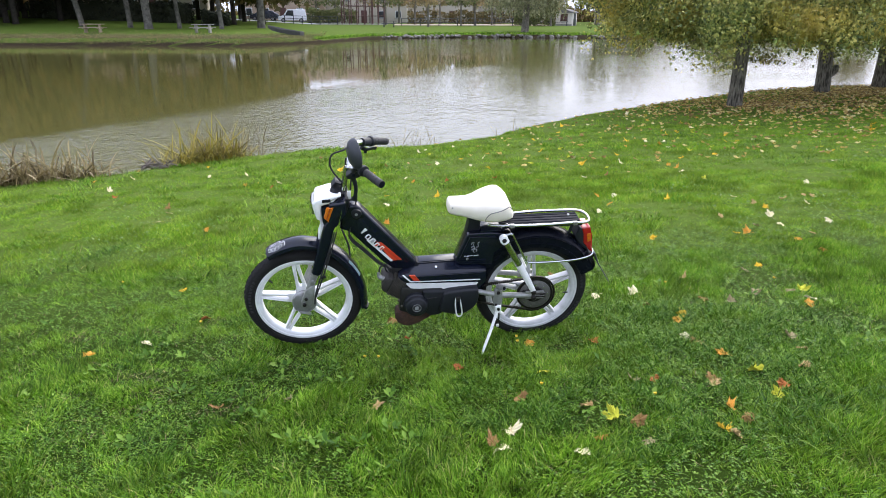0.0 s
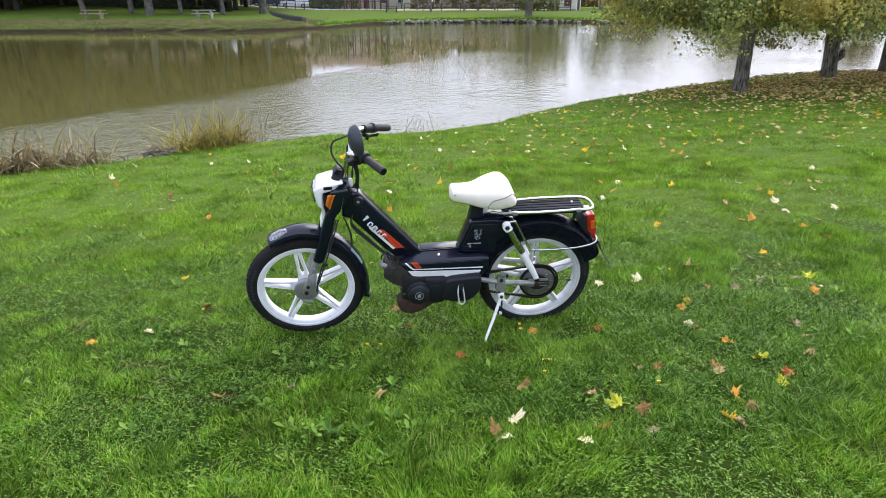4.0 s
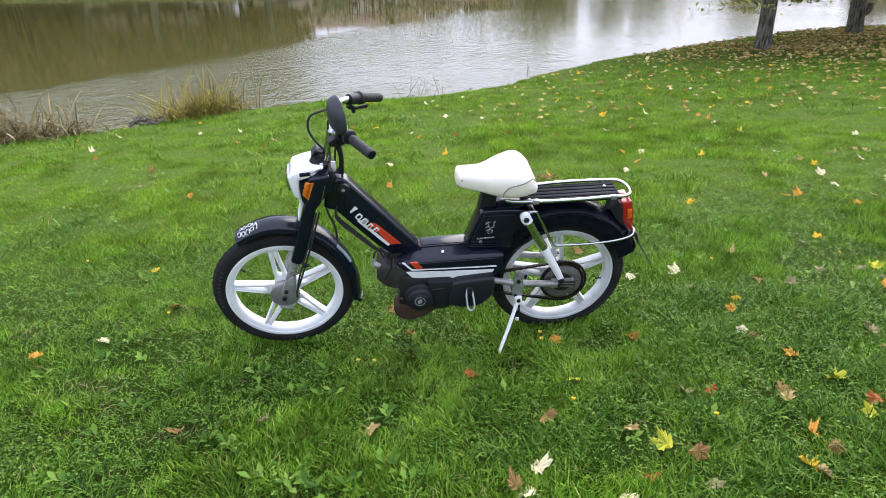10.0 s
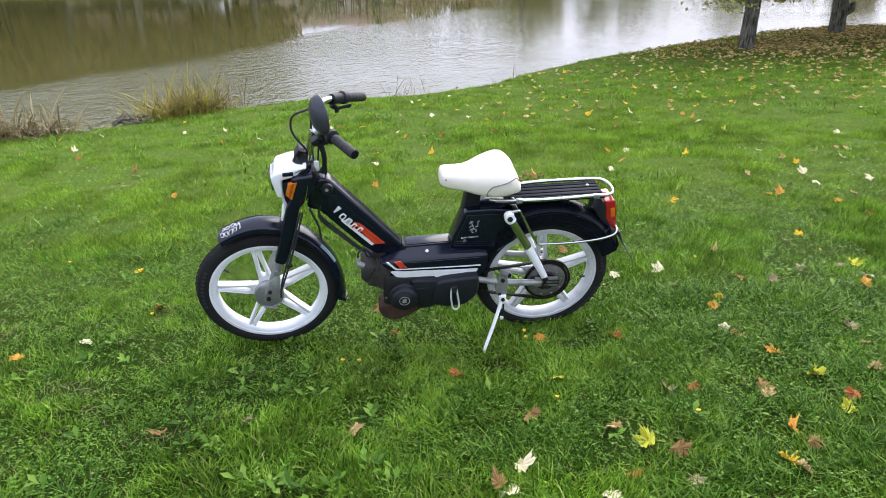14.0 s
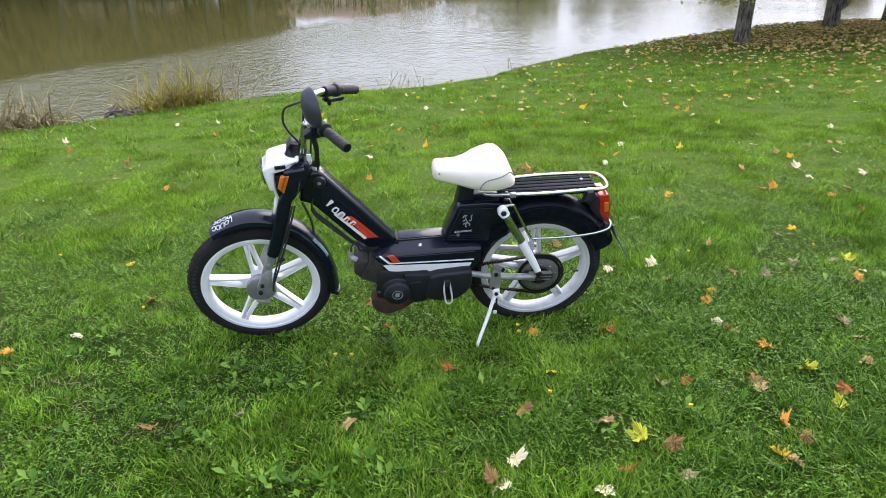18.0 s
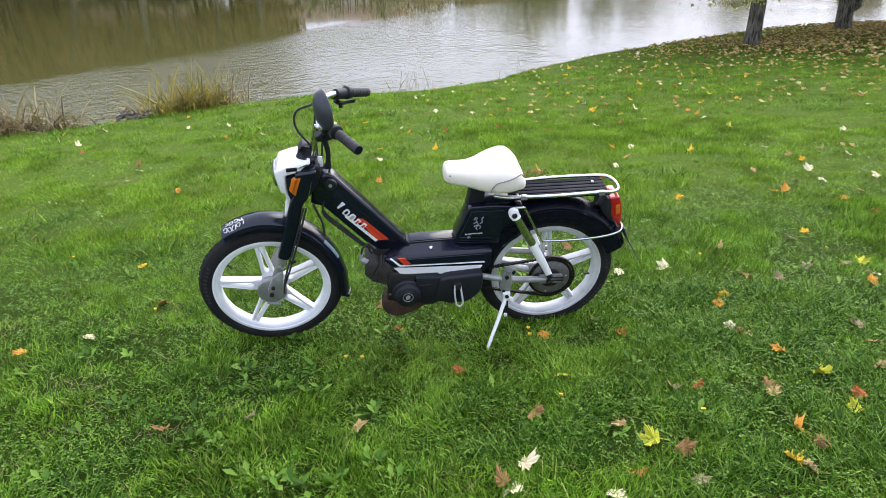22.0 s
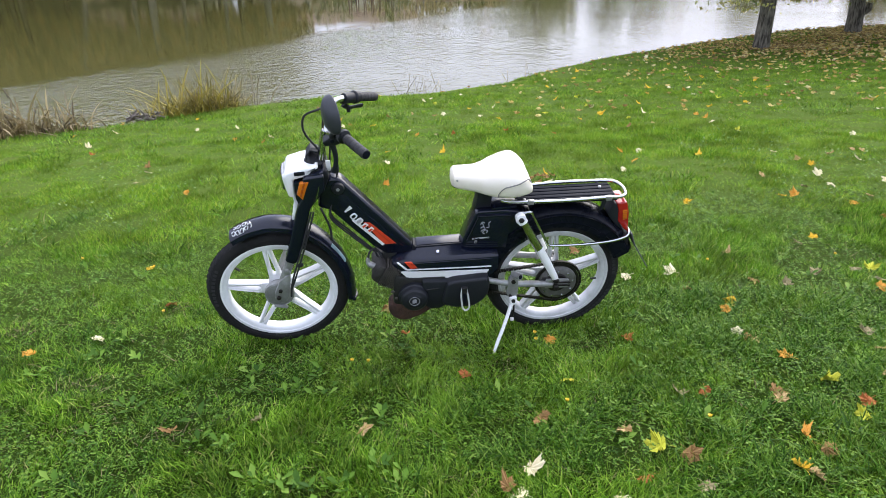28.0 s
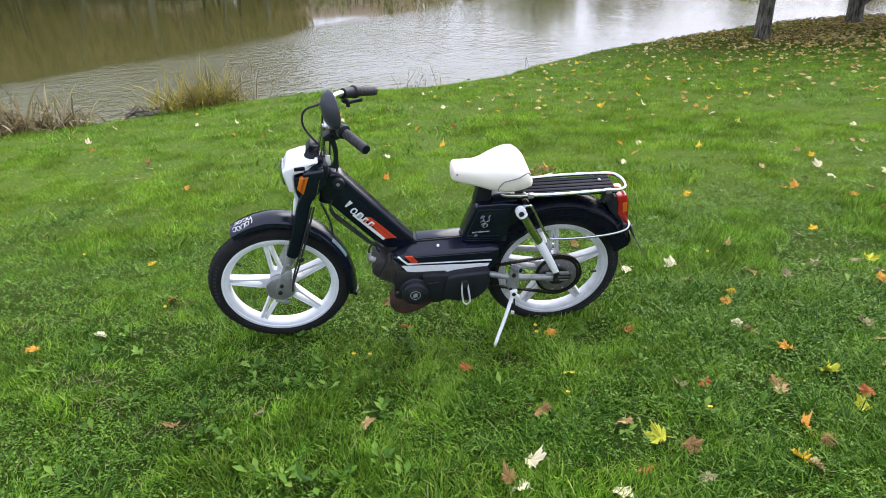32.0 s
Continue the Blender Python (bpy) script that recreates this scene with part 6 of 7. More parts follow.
for x, y in [(0.46, -0.21), (0.46, -0.26), (0.48, -0.68), (0.89, -0.81), (1.41, 0.4), (-1.74, 0.89), (-1.07, 0.16), (-0.17, -0.37), (2.04, 0.4), (-1.56, 4.12), (-0.23, -0.36)]:
    fl = new("buttercup")
    z = float(ground_height(np.array([x]), np.array([y]))[0])
    fl.matrix_world = pose(x, y, z, 0, 0, rr.uniform(0, 360))
    part("stalk", tube([(0, 0, 0), (0.004, 0.002, 0.03), (0.002, 0.0, 0.055)], 0.0012, 5, 3), M_WEED, fl)
    part("petals", lathe([(0.002, 0.0), (0.005, 0.002), (0.0075, 0.008), (0.006, 0.007), (0.002, 0.003)], (0.002, 0, 0.054), (0.1, -0.2, 1), 10), M_PETAL, fl)
    tagged(fl, "small yellow buttercup flower in the grass", "flower", "buttercups in the lawn")

# ---- reeds at the bank ----
M_REED = leafy("dry_reeds", [(0.0, (0.07, 0.055, 0.025)), (1.0, (0.40, 0.32, 0.17)), (0.4, (0.20, 0.15, 0.06)), (0.7, (0.28, 0.23, 0.10))], 0.6, 0.25)
M_REEDY = leafy("yellow_reeds", [(0.0, (0.10, 0.09, 0.025)), (1.0, (0.42, 0.33, 0.08)), (0.5, (0.28, 0.24, 0.035)), (0.75, (0.36, 0.30, 0.04))], 0.6, 0.25)
def reed_clump(spots, n, l0, l1, material, seed, label, broad=1.0, droop=0.7):
    rng = np.random.default_rng(seed)
    c = np.array(spots)[rng.integers(0, len(spots), n)]
    x, y = c[:, 0] + rng.normal(0, 0.13, n), c[:, 1] + rng.normal(0, 0.10, n)
    z = np.maximum(ground_height(x, y), WATER - 0.02)
    ob = blades_mesh("reed_clump", x, y, rng.uniform(l0, l1, n), broad * rng.uniform(0.005, 0.014, n), rng.uniform(0.1, 0.6 + droop, n), material, label, "reeds", 5, droop, seed + 1, base=z)
    return ob
reed_clump([(-4.9, 5.05), (-4.6, 5.1), (-4.35, 5.3), (-4.1, 5.35), (-3.95, 5.45)], 330, 0.2, 0.60, M_REED, 31, "dry brown reeds bent over the bank", 2.0, 0.9)
reed_clump([(-4.8, 5.0), (-4.5, 5.1), (-4.2, 5.3), (-3.9, 5.45), (-5.2, 4.9)], 1100, 0.08, 0.30, M_REED, 36, "matted dead stems along the bank", 1.3, 1.2)
reed_clump([(-5.5, 4.8), (-5.9, 4.7), (-5.2, 4.95)], 320, 0.2, 0.5, M_REED, 32, "dry brown reeds along the bank", 1.8, 0.9)
reed_clump([(-3.15, 6.15), (-3.0, 6.25), (-2.85, 6.4), (-2.65, 6.57), (-2.55, 6.7)], 300, 0.25, 0.72, M_REEDY, 33, "yellow-green reed clump at the water's edge", 1.7, 0.7)
reed_clump([(-3.1, 6.15), (-2.9, 6.3), (-2.75, 6.45), (-2.55, 6.67), (-2.45, 6.73)], 900, 0.10, 0.40, M_REEDY, 37, "low tangled yellow reeds at the bank", 1.3, 1.1)
reed_clump([(-2.3, 6.9), (-2.1, 6.95), (-2.6, 6.65)], 50, 0.2, 0.7, M_REED, 34, "thin dry stems at the water's edge")
reed_clump([(-2.75, 6.5), (-2.5, 6.75), (-2.35, 6.85), (-2.9, 6.35)], 420, 0.25, 0.62, M_REED, 38, "fine brown stems among the yellow reeds", 0.45, 0.5)
reed_clump([(-4.85, 5.05), (-4.45, 5.2), (-4.05, 5.4)], 90, 0.3, 0.62, M_STRAW, 39, "pale bent reed leaves over the water", 2.0, 1.3)
reed_clump([(0.25, 7.2), (0.1, 7.2), (0.45, 7.35), (1.75, 8.5)], 40, 0.15, 0.40, M_REED, 35, "thin grass stems on the bank", 0.6, 0.2)
# withered dock and willowherb standing among the reeds
M_DOCK = leafy("withered_seed_heads", [(0.0, (0.06, 0.04, 0.02)), (1.0, (0.34, 0.25, 0.10)), (0.5, (0.16, 0.10, 0.045)), (0.8, (0.22, 0.19, 0.05))], 0.7, 0.25)
rd = np.random.default_rng(640)
for x, y, h in [(-3.02, 6.32, 0.50), (-2.88, 6.45, 0.62), (-2.72, 6.55, 0.66), (-2.58, 6.72, 0.60), (-2.48, 6.82, 0.50), (-2.80, 6.38, 0.44), (-2.42, 6.75, 0.36), (-4.62, 5.3, 0.34), (-4.25, 5.42, 0.38)]:
    dock = new("dock_plant")
    dock.matrix_world = pose(x, y, max(float(ground_height(np.array([x]), np.array([y]))[0]), WATER), 0, 0, 0)
    tips = []
    for k in range(7):
        a, q = rd.uniform(0, 6.28), rd.uniform(0.05, 0.22)
        tip = Vector((math.cos(a) * q, math.sin(a) * q, h * rd.uniform(0.65, 1.0)))
        part("stalk", tube([(0, 0, -0.03), (tip.x * 0.3, tip.y * 0.3, tip.z * 0.55), tip], [0.004, 0.003, 0.0012], 5, 3), M_REED, dock)
        tips.append(tip)
    pos = np.concatenate([np.array(t)[None] * [0.6, 0.6, 1] * rd.uniform(0.35, 1.0, (75, 1)) + np.array(t)[None] * [0.4, 0.4, 0] + rd.normal(0, 0.016, (75, 3)) for t in tips])
    v, f = [], []
    for p in pos:
        a, q = rd.uniform(0, 6.28), rd.uniform(0.008, 0.018)
        b = len(v)
        v += [p, p + np.array([math.cos(a) * q, math.sin(a) * q, q * 0.5]), p + np.array([math.cos(a + 0.9) * q, math.sin(a + 0.9) * q, -q * 0.3])]
        f.append((b, b + 1, b + 2))
    tagged(mesh("seed_heads", v, f, M_DOCK, dock, smooth=False), "brown seed heads", kind="stuff")
    tagged(dock, "withered brown dock plant among the reeds", "plant", "dock plants on the bank")
M_BARKD = mat("wet_dead_wood", (0.10, 0.08, 0.065), 0.85, second=(0.22, 0.18, 0.145), scale=14, bump=0.8, bscale=40)
rt = random.Random(21)
for x, y, n in [(-3.32, 5.83, 9), (-3.2, 5.85, 8), (-3.08, 5.93, 6)]:
    z = float(land(np.array([x]), np.array([y]))[0])
    heap = new("driftwood_heap")
    heap.matrix_world = Matrix.Translation((x, y, z)) @ Matrix.Diagonal((0.7, 0.7, 0.75, 1))
    for k in range(n):
        a, l = rt.uniform(0, 6.28), rt.uniform(0.12, 0.3)
        dx, dy = math.cos(a) * l, math.sin(a) * l * 0.6
        h = rt.uniform(0.0, 0.06)
        part("stick", tube([(-dx / 2, -dy / 2, h - 0.02), (rt.uniform(-0.04, 0.04), rt.uniform(-0.04, 0.04), h + 0.03), (dx / 2, dy / 2, h + rt.uniform(-0.02, 0.16))], [0.015, 0.019, 0.006], 6, 3), M_BARKD, heap)
    part("root", tube([(-0.14, 0, -0.02), (-0.03, 0.02, 0.04), (0.1, -0.01, 0.03), (0.17, 0.03, 0.0)], [0.02, 0.032, 0.028, 0.012], 8), M_BARKD, heap)
    tagged(heap, "dark heap of dead roots and sticks on the bank", "driftwood")
# reed-mace heads over the water
for x, y, h in [(-5.0, 5.25, 0.55), (-4.93, 5.3, 0.62), (-5.08, 5.3, 0.5), (-4.45, 5.4, 0.7), (-4.15, 5.5, 0.5)]:
    rm = new("reed_mace")
    rm.matrix_world = pose(x, y, WATER + 0.1, 0, 0, 0)
    part("stem", tube([(0, 0, -0.1), (0.02, 0.01, h * 0.6), (-0.05, 0.02, h)], 0.004, 6, 4), M_REED, rm)
    part("seed_head", tube([(-0.04, 0.018, h * 0.9), (-0.07, 0.02, h * 1.05)], [0.006, 0.014, 0.005], 8), M_BARKD, rm)
    tagged(rm, "dark reed-mace head on a bent stem", "reed")

# ---- trees ----
def furrowed(name, ridge, groove, scale, along=0.12):
    """Bark with upright ridges and dark furrows between them."""
    m = bpy.data.materials.new(name)
    m.use_nodes = True
    t = m.node_tree
    b = t.nodes["Principled BSDF"]
    b.inputs["Roughness"].default_value, b.inputs["Specular IOR Level"].default_value = 0.9, 0.15
    tc, mp = t.nodes.new("ShaderNodeTexCoord"), t.nodes.new("ShaderNodeMapping")
    mp.inputs["Scale"].default_value = (1, 1, along)
    t.links.new(tc.outputs["Object"], mp.inputs["Vector"])
    n1, n2 = t.nodes.new("ShaderNodeTexNoise"), t.nodes.new("ShaderNodeTexNoise")
    n1.inputs["Scale"].default_value, n1.inputs["Detail"].default_value, n1.inputs["Roughness"].default_value = scale, 5, 0.6
    n2.inputs["Scale"].default_value, n2.inputs["Detail"].default_value = scale * 0.16, 3
    t.links.new(mp.outputs[0], n1.inputs["Vector"])
    t.links.new(tc.outputs["Object"], n2.inputs["Vector"])
    add = t.nodes.new("ShaderNodeMath")
    add.operation = "MULTIPLY_ADD"
    add.inputs[1].default_value = 0.35
    t.links.new(n2.outputs["Fac"], add.inputs[0])
    t.links.new(n1.outputs["Fac"], add.inputs[2])
    ramp = t.nodes.new("ShaderNodeValToRGB")
    ramp.color_ramp.elements[0].position, ramp.color_ramp.elements[0].color = 0.56, (*groove, 1)
    ramp.color_ramp.elements[1].position, ramp.color_ramp.elements[1].color = 0.80, (*ridge, 1)
    t.links.new(add.outputs[0], ramp.inputs[0])
    t.links.new(ramp.outputs[0], b.inputs["Base Color"])
    bp = t.nodes.new("ShaderNodeBump")
    bp.inputs["Strength"].default_value, bp.inputs["Distance"].default_value = 0.9, 0.02
    t.links.new(n1.outputs["Fac"], bp.inputs["Height"])
    t.links.new(bp.outputs[0], b.inputs["Normal"])
    return m

M_BARK = furrowed("fissured_bark", (0.26, 0.24, 0.195), (0.060, 0.053, 0.043), 30, 0.16)
M_BARKL = mat("grey_mossy_bark", (0.155, 0.145, 0.118), 0.9, second=(0.030, 0.030, 0.022), scale=2.6, bump=1.0, bscale=14)
# bark colour darkened as in deep shade, for the dense far trees
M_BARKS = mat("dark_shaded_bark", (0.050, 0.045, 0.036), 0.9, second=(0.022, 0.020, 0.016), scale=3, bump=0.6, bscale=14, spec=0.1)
M_CROWN = leafy("maple_leaves", [(0.0, (0.050, 0.076, 0.020)), (1.0, (0.58, 0.54, 0.16)), (0.4, (0.180, 0.230, 0.066)), (0.8, (0.37, 0.40, 0.115))], 0.45, 0.42, (0.60, 0.46, 0.10), 0.3, 1.6, 0.8)
M_CROWNF = leafy("far_autumn_leaves", [(0.0, (0.06, 0.055, 0.02)), (1.0, (0.24, 0.15, 0.05)), (0.5, (0.12, 0.10, 0.03))], 0.6, 0.3)
M_CROWNG = leafy("far_green_leaves", [(0.0, (0.05, 0.07, 0.02)), (1.0, (0.2, 0.2, 0.07)), (0.5, (0.11, 0.13, 0.04))], 0.6, 0.3)

def leaf_cloud(pos, size, seed, droop=0.3):
    """A mesh of small folded leaves at the given places."""
    rng = np.random.default_rng(seed)
    n = len(pos)
    a, b = rng.uniform(0, 2 * np.pi, n), rng.normal(-droop, 0.6, n)
    u = np.stack([np.cos(a) * np.cos(b), np.sin(a) * np.cos(b), np.sin(b)], -1)
    w = np.cross(u, rng.normal(0, 1, (n, 3)))
    w /= np.linalg.norm(w, axis=1)[:, None]
    nn = np.cross(u, w)
    s = (size * rng.uniform(0.6, 1.3, n))[:, None]
    shape = [(0, 0, 0), (0.36, 0.52, -0.05), (0.46, 0.21, 0.05), (1.0, 0, -0.14), (0.46, -0.21, 0.05), (0.36, -0.52, -0.05)]
    co = np.stack([pos + s * (p * u + q * w + r * nn) for p, q, r in shape], 1)
    f = np.array([[0, 1, 2], [0, 2, 3], [0, 3, 4], [0, 4, 5]])
    faces = (f[None] + (np.arange(n) * 6)[:, None, None]).reshape(-1, 3)
    return co.reshape(-1, 3), faces

def fast_mesh(name, co, faces, material, parent):
    me = bpy.data.meshes.new(name)
    me.vertices.add(len(co))
    me.vertices.foreach_set("co", np.asarray(co, float).ravel())
    me.loops.add(faces.size)
    me.loops.foreach_set("vertex_index", faces.ravel())
    me.polygons.add(len(faces))
    me.polygons.foreach_set("loop_start", np.arange(len(faces)) * faces.shape[1])
    me.update(calc_edges=True)
    me.materials.append(material)
    ob = new(name, me)
    ob.parent = parent
    return ob

def tree(x, y, trunk_r, height, crown_r, crown_base, leaves, size, bark, crown, seed, label, lean=(0.0, 0.0), hang=0.0, shape=0.8, skirt=0):
    """Tapered trunk with flared foot, limbs, and a crown of clustered leaves with gaps."""
    rng = np.random.default_rng(seed)
    t = new("tree")
    z = float(land(np.array([x]), np.array([y]))[0])
    t.matrix_world = Matrix.Translation((x, y, z))
    h = height
    top = Vector((lean[0] * h, lean[1] * h, h * 0.75))
    pts = [Vector((0, 0, -0.15)), Vector((0, 0, 0.12)), Vector((lean[0] * 0.5, lean[1] * 0.5, 0.8)), Vector((lean[0] * 2.2, lean[1] * 2.2, 2.4)), top * 0.6 + Vector((0.1, 0.05, 0)), top]
    part("trunk", tube(pts, [trunk_r * 1.35, trunk_r * 1.1, trunk_r, trunk_r * 0.95, trunk_r * 0.6, trunk_r * 0.15], 14, 5), bark, t)
    clumps = []
    for k in range(11):
        a = 2 * math.pi * (k / 11 + rng.uniform(-0.04, 0.04)) * 3.0
        f = 0.28 + 0.6 * k / 11
        o = top * f
        o.z = max(o.z, crown_base * 0.8 + 0.3)
        reach = crown_r * (1.0 - 0.55 * max(0, f - 0.4)) * rng.uniform(0.75, 1.05)
        rise = (0.15 + 0.5 * f) * reach
        mid = o + Vector((math.cos(a) * reach * 0.5, math.sin(a) * reach * 0.5, rise * 0.75))
        end = o + Vector((math.cos(a) * reach, math.sin(a) * reach, rise * 0.55 - hang * 0.6))
        part("limb", tube([o, mid, end], [trunk_r * 0.36, trunk_r * 0.2, trunk_r * 0.05], 7, 4), bark, t)
        for q in np.linspace(0.3, 1.0, 5):
            c = o.lerp(mid, q * 2) if q < 0.5 else mid.lerp(end, q * 2 - 1)
            clumps.append((np.array(c), reach * (0.20 + 0.16 * rng.uniform())))
            if hang and q > 0.4:
                clumps.append((np.array(c) + [rng.normal(0, 0.5), rng.normal(0, 0.5), -hang * rng.uniform(0.3, 1.0)], reach * 0.17))
    for k in range(26):
        a, f = rng.uniform(0, 2 * np.pi), rng.uniform(0.35, 1.0)
        rad = crown_r * np.sqrt(max(0.05, 1 - ((f - 0.5) / 0.56) ** 2)) * rng.uniform(0.2, 0.95) * shape
        clumps.append((np.array([math.cos(a) * rad, math.sin(a) * rad, crown_base + (h - crown_base) * f]), crown_r * 0.24))
    for k in range(skirt):
        a, rad = rng.uniform(0, 2 * np.pi), crown_r * rng.uniform(0.25, 1.0)
        low = crown_base + rng.uniform(0, 1) ** 1.4 * 2.0
        clumps.append((np.array([math.cos(a) * rad, math.sin(a) * rad, low + 0.35]), crown_r * rng.uniform(0.10, 0.17)))
    per = leaves // len(clumps)
    pos = np.concatenate([c + rng.normal(0, 0.5, (per, 3)) * [r, r, r * 0.8] for c, r in clumps])
    pos = pos[pos[:, 2] > crown_base * 0.75]
    if skirt:
        pos = pos[(pos[:, 2] < 3.4) | (rng.uniform(0, 1, len(pos)) < 0.24)]
    co, faces = leaf_cloud(pos, size, seed + 1, 0.8)
    fast_mesh("crown", co, faces, crown, t)
    return tagged(t, label, "tree")

tree(*TREES[0], 0.15, 7.5, 3.5, 1.3, 135000, 0.068, M_BARK, M_CROWN, 301, "maple with leaning dark trunk and yellowing leaves", (0.006, 0.0), 0.9, 0.85, 190)
tree(*TREES[1], 0.185, 8.0, 4.4, 1.8, 105000, 0.078, M_BARK, M_CROWN, 302, "maple with thick dark trunk beside the lake", (-0.08, 0.0), 0.8, 0.85, 130)
tree(*TREES[2], 0.24, 8.5, 4.6, 1.9, 60000, 0.095, M_BARK, M_CROWN, 303, "maple with thick trunk on the bank", (0.0, 0.0), 0.7, 0.85, 110)
tree(*TREES[3], 0.36, 8.5, 4.8, 2.0, 26000, 0.13, M_BARKL, M_CROWN, 304, "old maple with broad pale trunk", (0.0, 0.0), 0.5, 0.85, 90)
burl = part("burl", tube([(0.12, 0.0, 0.52), (0.24, -0.04, 0.62), (0.26, -0.05, 0.76)], [0.12, 0.10, 0.05], 9), M_BARK, [o for o in scene.objects if o.name.startswith("tree") and o.get("label", "").startswith("maple with thick dark")][0])

# ---- the far bank ----
def height_at(x, y):
    return float(land(np.array([x]), np.array([y]))[0])

M_WOOD = mat("weathered_plank", (0.32, 0.25, 0.17), 0.8, second=(0.22, 0.18, 0.13), scale=6, bump=0.3, bscale=40)
M_CONCRETE = mat("pale_concrete", (0.30, 0.285, 0.255), 0.85, second=(0.2, 0.19, 0.17), scale=4, bump=0.3, bscale=30)
M_STONE = mat("grey_bank_stone", (0.22, 0.205, 0.18), 0.85, second=(0.10, 0.095, 0.08), scale=2.5, bump=0.6, bscale=14)
# far leaf colour lightened to carry the haze over the young trees
M_CROWNP = leafy("haze_paled_leaves", [(0.0, (0.12, 0.10, 0.05)), (1.0, (0.40, 0.29, 0.13)), (0.5, (0.24, 0.19, 0.09))], 0.6, 0.4)
M_HUT = mat("whitewashed_hut_wall", (0.70, 0.66, 0.61), 0.85, second=(0.58, 0.53, 0.48), scale=1.5, bump=0.2, bscale=20)
M_HUTROOF = mat("grey_hut_roof", (0.15, 0.145, 0.14), 0.85, second=(0.1, 0.095, 0.09), scale=3, bump=0.4, bscale=9)
M_WILLOW = leafy("pale_willow_leaves", [(0.0, (0.11, 0.12, 0.06)), (1.0, (0.36, 0.36, 0.20)), (0.5, (0.20, 0.21, 0.11))], 0.6, 0.35)
M_HEDGE = leafy("dark_hedge_leaves", [(0.0, (0.018, 0.024, 0.014)), (1.0, (0.055, 0.062, 0.035)), (0.5, (0.030, 0.038, 0.022))], 0.6, 0.15)
M_WALLC = mat("cream_render", (0.46, 0.42, 0.36), 0.85, second=(0.45, 0.4, 0.33), scale=1.2, bump=0.2, bscale=20)
M_WALLP = mat("pink_beige_render", (0.5, 0.38, 0.3), 0.85, second=(0.42, 0.31, 0.25), scale=1.0, bump=0.2, bscale=20)
M_ROOF = mat("brown_roof_tiles", (0.16, 0.09, 0.06), 0.8, second=(0.1, 0.06, 0.045), scale=3, bump=0.5, bscale=9)
M_PANE = mat("dark_window_pane", (0.03, 0.035, 0.04), 0.08)
M_POST = mat("red_brown_steel_post", (0.09, 0.035, 0.03), 0.6, var=0.3, scale=4)
M_STEEL = mat("dark_steel_rail", (0.05, 0.055, 0.065), 0.5, metal=0.4, var=0.3, scale=5)
M_VAN = mat("white_vehicle_paint", (0.72, 0.74, 0.76), 0.25, var=0.05, scale=2)
M_CARB = mat("dark_vehicle_paint", (0.05, 0.06, 0.08), 0.25, var=0.1, scale=2)
M_PAVE = mat("pale_tarmac", (0.33, 0.33, 0.34), 0.9, second=(0.25, 0.25, 0.26), scale=0.7, bump=0.3, bscale=30)
M_SAND = mat("sandy_court", (0.42, 0.33, 0.26), 0.95, second=(0.35, 0.27, 0.21), scale=0.6, bump=0.2, bscale=30)

def picnic_table(x, y, turn, top, leg, label):
    t = new("picnic_table")
    t.matrix_world = pose(x, y, height_at(x, y), 0, 0, turn)
    for k in range(3):
        part("top_plank", block(-0.95, 0.95, -0.36 + 0.25 * k, -0.14 + 0.25 * k, 0.70, 0.76, 0.01), top, t)
    for sgn in (-1, 1):
        part("bench_plank", block(-0.95, 0.95, sgn * 0.72 - 0.14, sgn * 0.72 + 0.14, 0.42, 0.48, 0.01), top, t)
        part("leg", plate([(sgn * 0.62 - 0.08, -0.05), (sgn * 0.62 + 0.08, -0.05), (sgn * 0.62 + 0.05, 0.70), (sgn * 0.62 - 0.05, 0.70)], -0.28, 0.28, 0.01), leg, t)
        part("bench_bearer", block(sgn * 0.62 - 0.05, sgn * 0.62 + 0.05, -0.8, 0.8, 0.33, 0.42, 0.01), leg, t)
    return tagged(t, label, "picnic table", "picnic tables on the far bank")
picnic_table(-27.2, 62.0, 4, M_WOOD, M_WOOD, "tan wooden picnic table on the far bank")
picnic_table(-17.6, 62.5, -3, M_CONCRETE, M_CONCRETE, "pale grey picnic table on the far bank")
picnic_table(-0.7, 85.5, 0, M_STEEL, M_STEEL, "dark park bench table on the far lawn")

# old boat hauled up on the grass
boat = new("rowing_boat")
boat.matrix_world = pose(-9.7, 59.4, height_at(-9.7, 59.4) + 0.12, 0, 8, -24) @ Matrix.Diagonal((0.68, 0.68, 0.68, 1))
M_TAR = mat("tarred_boat_planks", (0.045, 0.045, 0.048), 0.75, second=(0.09, 0.085, 0.08), scale=3, bump=0.4, bscale=20)
def hull(x, w, low, high, k):
    return [(x, -w, high), (x, -w * 0.75, low), (x, w * 0.75, low), (x, w, high), (x, w - k, high), (x, w * 0.7 - k, low + k), (x, -w * 0.7 + k, low + k), (x, -w + k, high)]
part("hull", loft([hull(-2.6, 0.12, 0.3, 0.62, 0.03), hull(-1.8, 0.5, 0.08, 0.55, 0.04), hull(-0.4, 0.72, 0.0, 0.48, 0.04), hull(1.2, 0.68, 0.0, 0.5, 0.04), hull(2.5, 0.5, 0.06, 0.56, 0.04)]), M_TAR, boat)
for x in (-1.0, 0.6):
    part("thwart", block(x - 0.12, x + 0.12, -0.62, 0.62, 0.33, 0.36, 0.005), M_TAR, boat)
part("transom", block(2.46, 2.52, -0.48, 0.48, 0.06, 0.56, 0.01), M_TAR, boat)
tagged(boat, "dark tarred rowing boat drawn up on the bank", "boat")

